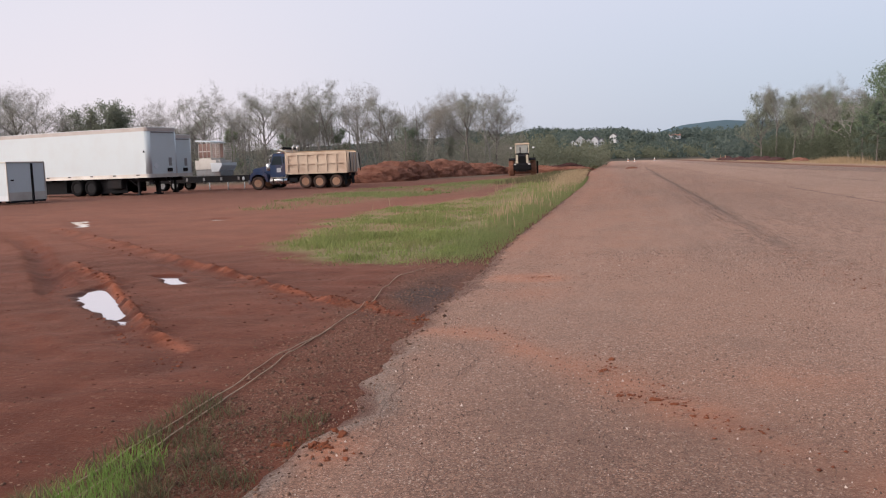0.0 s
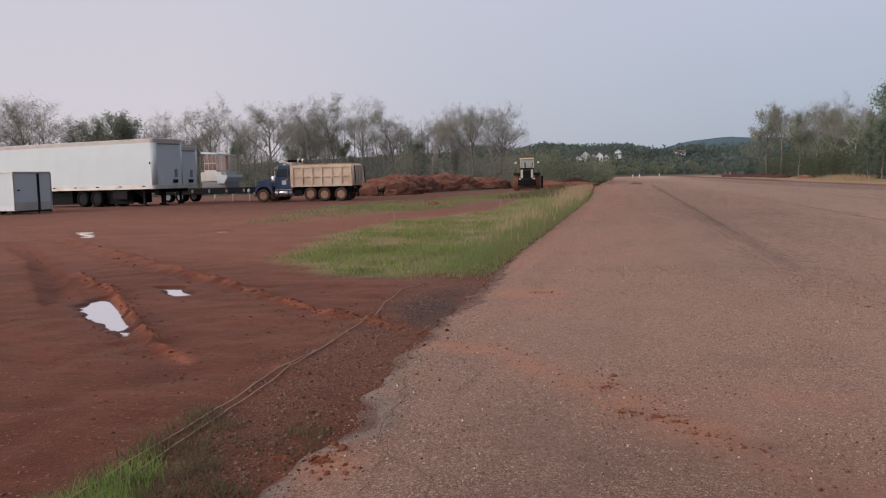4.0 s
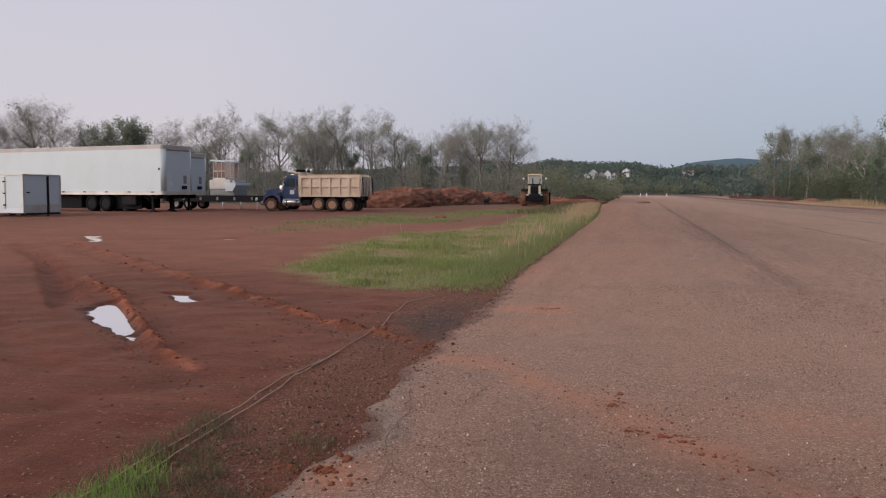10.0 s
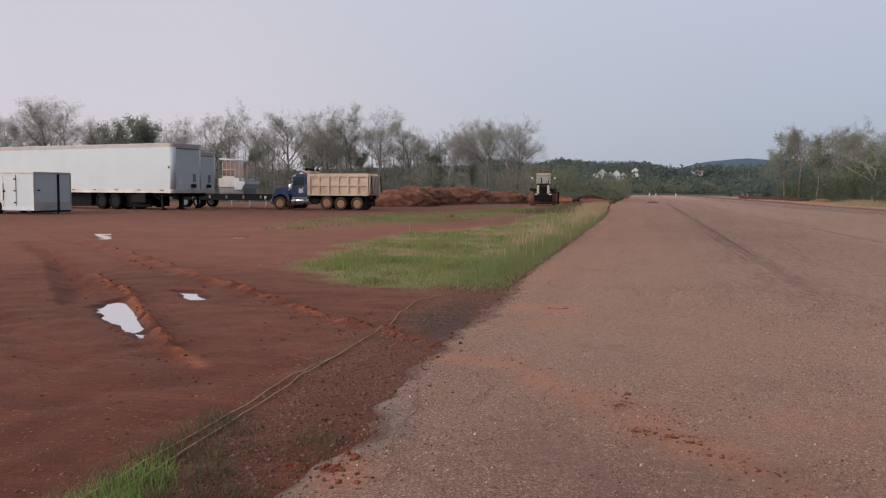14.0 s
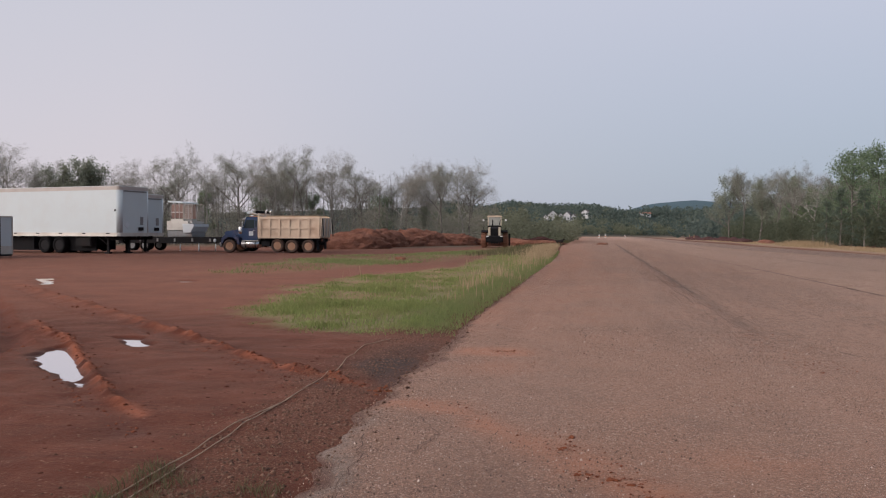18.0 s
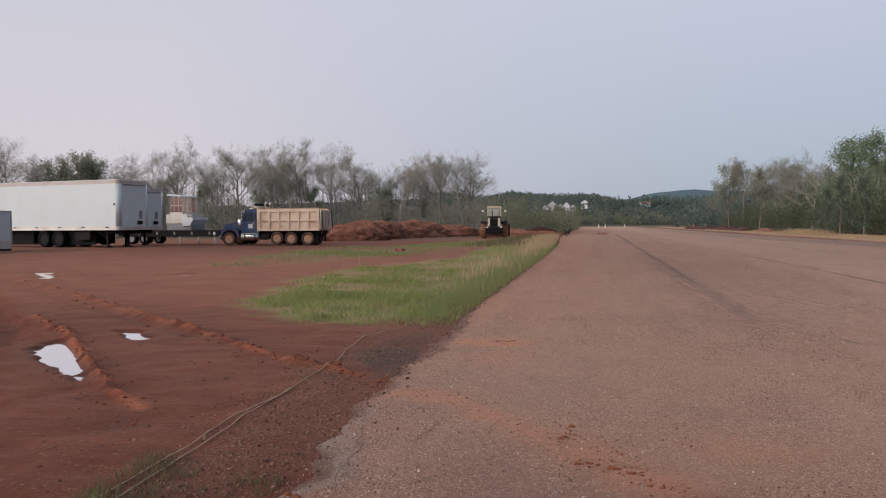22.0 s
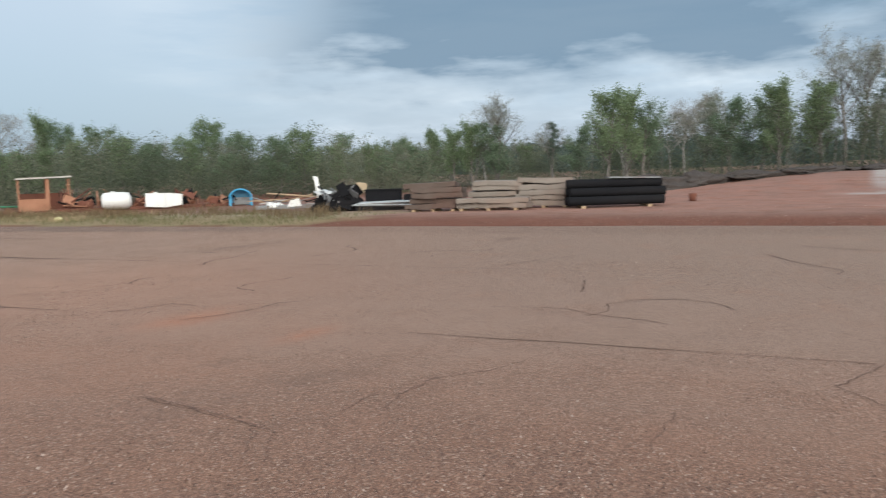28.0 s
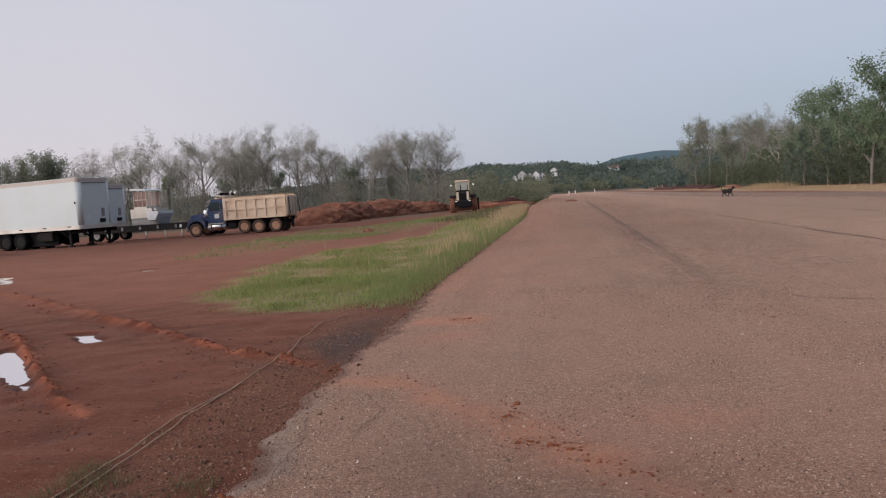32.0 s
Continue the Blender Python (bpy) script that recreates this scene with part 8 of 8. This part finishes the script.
def verge_bits():
    bag = part("yellow_bag", lump((0.26, 0.16, 0.14), 61, 0.25, 3), M["yellow_bag"])
    bag.matrix_world = pose(23.4, 29.0, 0.02, 0, 0, 30)
    tagged(bag, "crumpled pale yellow bag on the verge", "bag")
    root = thing("pipe_bundle", pose(31.6, 48.6, 0.05, 0, 0, -35), "green steel beam and pipes lying in the grass", "scrap")
    part("beam", box(-1.6, 1.3, -0.15, 0.15, 0.05, 0.33), M["green_paint"], root)
    part("beam_flange", box(-1.6, 1.3, -0.22, 0.22, 0.0, 0.06), M["green_paint"], root)
    part("pipe", tube((1.2, -0.1, 0.2), (3.6, 0.1, 0.14), 0.06), M["green_paint"], root)
    part("pipe", tube((-1.2, 0.3, 0.4), (0.6, 0.32, 0.36), 0.05), M["green_paint"], root)
    for n, (x, y, s) in enumerate(((29.0, 41.2, 0.55), (29.5, 40.6, 0.4))):
        r = part("boulder", lump((s, s * 0.8, s * 0.7), 70 + n, 0.4, 3), M["concrete" if n == 0 else "rust_red"])
        r.matrix_world = pose(x, y, 0.0, 0, 0, 40 * n)
        tagged(r, "rough broken lump of concrete in dry grass" if n == 0 else "rusty lump of scrap in dry grass", "rubble")
    for n, (x, y) in enumerate(((23.7, 231), (23.9, 222))):
        p = part("marker_post", rounded(-0.09, 0.09, -0.09, 0.09, 0, 1.3, 0.02), M["wood"])
        p.matrix_world = pose(x, y, 0, 0, 0, 10)
        tagged(p, "short pale timber post on the far verge", "post", "marker posts")


verge_bits()


def scrap_yard():
    """The dark heap of sheet metal, bins and timber."""
    y0 = lambda x, y: float(height(x, y))
    panel = part("white_panel_board", slab([(-0.02, 0.0), (0.16, 0.0), (-0.10, 1.02), (-0.30, 1.06)], -0.03, 0.03), M["white_plastic"])
    panel.matrix_world = pose(29.9, 20.85, 0.42, 0, 6, -55)
    tagged(panel, "white plastic board leaning up out of the scrap", "board")
    g = rng(301)
    root = thing("metal_heap", pose(29.6, 19.6, y0(29.6, 19.6), 0, 0, -62), "heap of black sheet metal and twisted iron", "scrap")
    part("core", lump((1.0, 0.6, 0.66), 77, 0.5, 4, True, None, (-0.1, 0, 0)), M["black_plastic"], root)
    part("leaning_sheet", slab([(-0.7, 0.15), (0.55, 0.95), (0.62, 1.1), (0.35, 1.05), (-0.75, 0.35)], -0.45, -0.40), M["black_plastic"], root)
    part("leaning_sheet", slab([(-0.2, 0.1), (0.75, 0.35), (0.7, 0.5), (-0.3, 0.3)], -0.62, -0.57), M["black_plastic"], root)
    for i in range(26):
        a, b = g.uniform(-1, 1, 3), g.uniform(-1, 1, 3)
        part("iron_bar", tube((a[0] * 0.9, a[1] * 0.6, 0.1 + 0.3 * abs(a[2])), (b[0] * 0.9, b[1] * 0.6, 0.25 + 0.85 * abs(b[2])), g.uniform(0.015, 0.04), seg=6), M["black_plastic" if i % 3 else "grey_steel"], root)
    for i in range(20):
        c = g.uniform(-0.8, 0.8, 2)
        part("bent_sheet", box(-0.28, 0.28, -0.01, 0.01, -0.2, 0.2, turn=pose(c[0], c[1] * 0.5 - 0.2, 0.2 + g.uniform(0, 0.72), g.uniform(-60, 60), g.uniform(-60, 60), g.uniform(0, 180))), M[("black_plastic", "grey_steel", "black_steel")[i % 3]], root)
    part("pale_cap", slab([(-0.95, 0.78), (-0.35, 0.72), (-0.2, 0.80), (-0.6, 0.92), (-0.98, 0.86)], -0.3, 0.25), M["pale_panel"], root)
    box_ = part("carton", rounded(-0.22, 0.24, -0.2, 0.2, -0.2, 0.2, 0.04), M["cardboard"])
    box_.matrix_world = pose(30.5, 19.05, 0.95, 0, 8, -60)
    tagged(box_, "weathered tan carton on top of the scrap", "box")
    sheet = thing("sheet_stack", pose(30.2, 17.8, y0(30.2, 17.8), 0, 0, -64), "stack of grey roofing sheets over black bins", "scrap")
    for i in range(4):
        part("roof_sheet", box(-1.25, 1.2 - 0.1 * i, -0.7, -0.1 + 0.05 * i, 0.22 + 0.045 * i, 0.245 + 0.045 * i, turn=pose(0.1 * i, 0, 0, 3, 2 - i, 0)), M["pale_panel" if i % 2 else "grey_steel"], sheet)
    part("skid", box(-1.1, 1.0, -0.6, 0.5, 0.02, 0.20), M["black_steel"], sheet)
    part("black_bin", rounded(-0.75, 0.75, 0.0, 0.6, 0.22, 0.82, 0.04), M["black_plastic"], sheet)
    part("black_bin", rounded(0.85, 1.55, -0.2, 0.5, 0.15, 0.62, 0.04), M["black_plastic"], sheet)
    part("bin_rim", rounded(-0.80, 0.80, -0.04, 0.64, 0.80, 0.86, 0.015), M["black_plastic"], sheet)
    low = thing("timber_heap", pose(32.3, 23.9, y0(32.3, 23.9), 0, 0, -55), "low heap of boards, frames and white plastic scraps", "scrap")
    for i in range(15):
        c = g.uniform(-1, 1, 2)
        part("board", box(-0.8, 0.8, -0.06, 0.06, -0.015, 0.015, turn=pose(c[0] * 1.5, c[1] * 0.7, 0.12 + g.uniform(0, 0.4), g.uniform(-15, 15), g.uniform(-18, 18), g.uniform(-60, 60))), M[("wood", "black_steel", "grey_steel", "rusty_rail")[i % 4]], low)
    part("white_scrap", lump((0.42, 0.25, 0.24), 81, 0.5, 3, True, None, (-1.0, -0.5, 0.1)), M["white_plastic"], low)
    part("white_scrap", slab([(-0.35, 0.1), (0.3, 0.14), (0.2, 0.5), (-0.2, 0.42)], -0.75, -0.68), M["white_plastic"], low)
    part("tilted_frame", tube((-1.3, 0.2, 0.75), (1.6, 0.3, 0.45), 0.04), M["wood"], low)
    part("tilted_frame", tube((-1.2, -0.1, 0.15), (-0.7, 0.2, 0.8), 0.03), M["black_steel"], low)
    part("grey_skid", box(-1.8, 1.9, -0.7, -0.2, 0.02, 0.20), M["grey_steel"], low)


scrap_yard()


def slab_stacks():
    """Old concrete pads and brown formwork, stacked."""
    def pallet(x, y, turn, rows, mat, label, size, seed):
        g = rng(seed)
        root = thing("slab_stack", pose(x, y, float(height(x, y)), 0, 0, turn), label, "slabs", "stacked slabs")
        w, d, h = size
        for i in (-1, 0, 1):
            part("bearer", box(i * w * 0.38 - 0.06, i * w * 0.38 + 0.06, -d / 2, d / 2, 0, 0.09), M["wood"], root)
        for i in range(rows):
            o = g.uniform(-0.16, 0.16, 2)
            bm = rounded(-w / 2 + o[0], w / 2 + o[0], -d / 2 + o[1], d / 2 + o[1], 0.09 + h * i, 0.09 + h * (i + 0.94), 0.02)
            bmesh.ops.subdivide_edges(bm, edges=[e for e in bm.edges if e.calc_length() > 0.6], cuts=6)
            for v in bm.verts:
                v.co += Vector((0.4, 1, 1)) * 0.055 * noise.noise(v.co * 1.7 + Vector((seed, i, 0)))
            lean = pose(0, 0, 0, g.uniform(-2.5, 2.5), g.uniform(-1.6, 1.6), g.uniform(-5, 5))
            bmesh.ops.transform(bm, matrix=Matrix.Translation((0, 0, h * i)) @ lean @ Matrix.Translation((0, 0, -h * i)), verts=bm.verts)
            part("slab", bm, M[mat], root)

    pallet(29.0, 14.7, -76, 5, "brown_slab", "stack of brown weathered slabs with ragged edges", (2.0, 1.2, 0.20), 91)
    pallet(29.2, 12.5, -78, 2, "concrete", "low stack of pale concrete slabs on bearers", (2.7, 1.0, 0.19), 92)
    pallet(30.7, 12.9, -76, 5, "concrete", "stack of pale concrete slabs", (1.9, 1.0, 0.20), 93)
    pallet(31.0, 11.0, -78, 5, "concrete", "stack of grey concrete slabs", (2.1, 1.0, 0.21), 94)
    root = thing("pipe_stack", pose(30.9, 8.3, float(height(30.9, 8.3)), 0, 0, -63), "stack of black corrugated drain pipes on bearers", "pipes")
    for x in (-1.2, 1.2):
        part("bearer", box(x - 0.08, x + 0.08, -0.75, 0.75, 0, 0.09), M["wood"], root)
    for row, count in enumerate((4, 3, 2)):
        for i in range(count):
            y = (i - (count - 1) / 2) * 0.36
            prof = []
            for k in range(36):
                x = -1.75 + 3.5 * k / 35
                prof.append((0.17 if k % 2 else 0.155, x))
            part("pipe", spun(prof, (0.1 * ((i + row) % 2), y, 0.26 + 0.31 * row), "x", 12), M["black_plastic"], root)
    part("grey_cover", slab([(-0.2, 1.08), (1.7, 1.02), (1.7, 1.06), (-0.2, 1.12)], -0.35, 0.3), M["grey_steel"], root)
    bk = part("bucket", spun([(0.13, 0), (0.16, 0.30), (0.15, 0.31), (0.12, 0.03)], (0, 0, 0), "z", 16), M["rust_red"])
    bk.matrix_world = pose(34.6, 6.1, float(height(34.6, 6.1)), 0, 0, 0)
    tagged(bk, "small rusty bucket on bare clay", "bucket")


slab_stacks()


# ---- far houses and runway-end marks ----
def house(x, y, turn, w, d, h, label, roof="roof_shingle", wing=True):
    root = thing("house", pose(x, y, float(height(x, y)), 0, 0, turn), label, "house", "houses on the hill")

    def block(x0, x1, y0, y1, z1, ridge):
        part("wall", box(x0, x1, y0, y1, -1.5, z1), M["siding"], root)
        mid = (x0 + x1) / 2
        part("gable", slab([(x0, z1), (x1, z1), (mid, z1 + ridge)], y0, y1), M["siding"], root)
        for s in (0, 1):
            e = (x0 - 0.4) if s == 0 else (x1 + 0.4)
            k = ridge / (mid - x0)
            part("roof", slab([(e, z1 - 0.4 * k + 0.06), (mid, z1 + ridge + 0.06), (mid, z1 + ridge + 0.36), (e, z1 - 0.4 * k + 0.36)], y0 - 0.4, y1 + 0.4), M[roof], root)
        for zi in range(int(z1 // 2.8)):
            for f in (0.25, 0.75):
                xx = x0 + (x1 - x0) * f
                win = part("window", box(xx - 0.55, xx + 0.55, y0 - 0.06, y0 + 0.02, 0.9 + 2.8 * zi, 2.2 + 2.8 * zi), M["siding"], root)
                part("pane", box(xx - 0.45, xx + 0.45, y0 - 0.09, y0 - 0.05, 1.0 + 2.8 * zi, 2.1 + 2.8 * zi), M["glass"], win)

    block(-w / 2, w / 2, 0, d, h, h * 0.55)
    if wing:
        block(w / 2, w * 1.25, 2, d, h * 0.75, h * 0.42)
        block(-w * 1.1, -w / 2, 3, d, h * 0.6, h * 0.4)


house(-30.0, 560, 6, 6.0, 7, 4.6, "tall white gabled house among trees", wing=True)
house(-21.0, 562, -12, 4.4, 6, 3.8, "white house with a grey roof among trees", wing=True)
house(-9.5, 590, -20, 5.0, 7, 3.0, "white house with steep dark gables", wing=False)
house(36.5, 628, 100, 7, 7, 1.8, "far house with a red roof on the hill", "brick_roof", False)


def runway_end():
    cone = thing("traffic_cone", pose(0.1, 300, 0.0), "white-banded warning cone on the far runway", "cone", "cones on the runway")
    part("cone_body", spun([(0.34, 0.0), (0.30, 0.06), (0.06, 1.25), (0.03, 1.27)], (0, 0, 0), "z", 14), M["white_plastic"], cone)
    part("cone_foot", rounded(-0.42, 0.42, -0.42, 0.42, 0, 0.06, 0.02), M["black_plastic"], cone)
    part("cone_band", spun([(0.245, 0.35), (0.19, 0.62), (0.18, 0.62)], (0, 0, 0), "z", 14), M["orange_cone"], cone)
    for x, y in ((2.3, 303), (10.2, 340)):
        copy_thing(cone, pose(x, y, 0))
    clod = part("clay_clod", lump((0.8, 0.4, 0.22), 95, 0.5, 3), M["loose_clay"])
    clod.matrix_world = pose(0.4, 118, 0.0, 0, 0, 20)
    tagged(clod, "lump of clay dropped on the runway", "clod")
    small = part("clay_clod", lump((0.30, 0.2, 0.16), 96, 0.5, 3), M["loose_clay"])
    small.matrix_world = pose(-11.2, 46.5, 0.02, 0, 0, 0)
    tagged(small, "lump of clay on the bare yard", "clod")


runway_end()


def near_clods():
    """Fist-sized lumps of clay that a wheel has dropped on the seal and at its broken edge."""
    g = rng(401)
    k = Nodes("orange_clay")
    fine = k.noise(60, 5, 0.7)
    k.bump(fine, 0.8, 0.01)
    clay = k.done(k.mix(fine, (0.10, 0.032, 0.018), (0.30, 0.105, 0.055)), 0.95, 0.0, 0.1)
    for spots, size, many, wide, label in ((CLODS_A, 0.026, 4, 0.10, "crumbled lump of orange clay dropped on the runway"), (CLODS_B, 0.036, 6, 0.13, "broken orange clay at the edge of the runway")):
        for cx, cy in spots:
            for i in range(many):
                a, d = g.uniform(0, 6.28), wide * g.uniform(0, 1) ** 0.7
                x, y = cx + d * math.cos(a), cy + d * math.sin(a)
                r = size * g.uniform(0.25, 0.8) * (1.2 - 0.6 * d / wide)
                ob = part("clay_clod", lump((r * 1.3, r, r * 0.7), 7 * i + cx, 0.8, 3), clay)
                ob.matrix_world = pose(x, y, (0.006 if x > left_edge(y) else float(height(x, y))) - 0.35 * r, g.uniform(-20, 20), g.uniform(-20, 20), g.uniform(0, 360))
                tagged(ob, label, "clod", "fresh clay clods")


CLODS_A = ((-0.32, 5.84), (-0.19, 5.19), (0.10, 5.0), (0.25, 4.8), (0.49, 4.6), (-0.27, 6.12), (0.0, 5.1), (-1.26, 10.5), (-1.12, 10.55))
CLODS_B = ((-1.73, 4.10), (-1.62, 3.95), (-1.86, 4.16), (-1.77, 4.26), (-1.98, 4.14), (-2.12, 7.62), (-2.2, 7.85))
near_clods()


# ---- the black dog ----
def build_dog():
    root = thing("dog", pose(-24, 66, 0), "shaggy black dog trotting with its tail up", "dog")
    bm = bmesh.new()
    for c, r in (((-0.26, 0, 0.50), (0.20, 0.16, 0.18)), ((-0.05, 0, 0.50), (0.26, 0.16, 0.18)), ((0.22, 0, 0.52), (0.23, 0.18, 0.22))):
        lump(r, 3 + c[0], 0.16, 3, False, bm, c)
    part("body", bm, M["dark_fur"], root)
    part("neck", tube((0.30, 0, 0.56), (0.46, 0, 0.72), 0.11, 0.085), M["dark_fur"], root)
    head = part("head", lump((0.13, 0.095, 0.10), 12, 0.1, 3, False, None, (0.52, 0, 0.76)), M["dark_fur"], root)
    part("muzzle", tube((0.58, 0, 0.74), (0.72, 0, 0.71), 0.055, 0.035), M["dark_fur"], head)
    for s in (-1, 1):
        part("ear", slab([(0.44, 0.80), (0.52, 0.83), (0.46, 0.94)], 0.06 * s - 0.015, 0.06 * s + 0.015), M["dark_fur"], head)
    tail = part("tail", bend([(-0.38, 0, 0.56), (-0.48, 0, 0.66), (-0.50, 0, 0.80), (-0.43, 0, 0.90)], 0.045, 7), M["dark_fur"], root)
    legs = []
    for x, y in ((0.24, -0.09), (0.24, 0.09), (-0.28, -0.09), (-0.28, 0.09)):
        bm = tube((0, 0, 0.02), (0.0, 0, -0.22), 0.062, 0.045, 8)
        tube((0, 0, -0.20), (0.015, 0, -0.46), 0.042, 0.032, 8, bm)
        tube((-0.02, 0, -0.445), (0.075, 0, -0.455), 0.036, 0.028, 8, bm)
        leg = part("leg", bm, M["dark_fur"], root)
        leg.matrix_local = pose(x, y, 0.48)
        legs.append(leg)
    return root, legs


DOG, DOG_LEGS = build_dog()
# seconds, x, y
DOG_WAY = [(0, -25.73, 70.55), (1.5, -24.32, 70.97), (3, -22.58, 71.38), (3.5, -22.51, 72.37), (5.5, -21.84, 75.97), (6, -21.23, 76.82), (6.5, -20.74, 77.92), (7, -20.14, 79.12),
           (7.5, -19.78, 80.31), (8, -19.14, 81.88), (8.5, -18.89, 84.15), (9, -18.24, 86.92), (9.5, -17.90, 89.99), (10, -17.16, 94.09), (10.5, -16.39, 97.76), (11, -15.40, 101.00),
           (11.5, -14.00, 102.00), (12, -12.80, 102.60), (12.5, -11.60, 103.00), (13, -10.60, 103.00), (13.5, -9.60, 103.20), (14, -8.75, 103.40), (14.5, -7.70, 103.60), (15.5, -6.40, 104.50),
           (16.5, -5.60, 105.50), (18, -4.90, 106.50), (19, -4.50, 106.00), (19.5, -4.25, 104.00), (20, -3.95, 101.50), (20.5, -3.95, 100.00), (21, -3.85, 99.00), (21.5, -3.80, 98.40),
           (22, -3.60, 98.00), (22.5, -3.30, 97.60), (23, -2.90, 97.20), (23.5, -2.35, 96.80), (24, -1.80, 96.40), (24.5, -1.32, 96.00), (25.5, 0.60, 94.50), (26.5, 2.80, 92.50),
           (27.5, 5.20, 90.00), (28.5, 7.60, 87.50), (29.5, 10.00, 84.50), (30.2, 11.30, 82.00), (30.6, 11.90, 80.50), (31, 12.60, 79.00), (31.5, 13.20, 77.20), (32, 13.85, 76.40)]


def motions():
    """The dog's trot, and its legs swinging with the ground it covers."""
    rows, gone, yaw = [], 0.0, 0.0
    legs = [[] for _ in DOG_LEGS]
    for i, (t, x, y) in enumerate(DOG_WAY):
        a, b = DOG_WAY[max(i - 1, 0)], DOG_WAY[min(i + 1, len(DOG_WAY) - 1)]
        yaw = math.degrees(math.atan2((0.9 if 20 < t < 27 else 0.35) * (b[2] - a[2]), b[1] - a[1]))
        rows.append((t, pose(x, y, 0.02 if x < -3 else 0.01, 0, 0, yaw)))
    walk(DOG, rows)
    t = 0.0
    for k in range(161):
        t = 0.2 * k
        for n, (leg, (x, y)) in enumerate(zip(DOG_LEGS, ((0.24, -0.09), (0.24, 0.09), (-0.28, -0.09), (-0.28, 0.09)))):
            swing = 26 * math.sin(2 * math.pi * t * 1.1 + (0 if n in (0, 3) else math.pi))
            legs[n].append((t, pose(x, y, 0.48, 0, swing, 0)))
    for leg, own in zip(DOG_LEGS, legs):
        walk(leg, own)


motions()
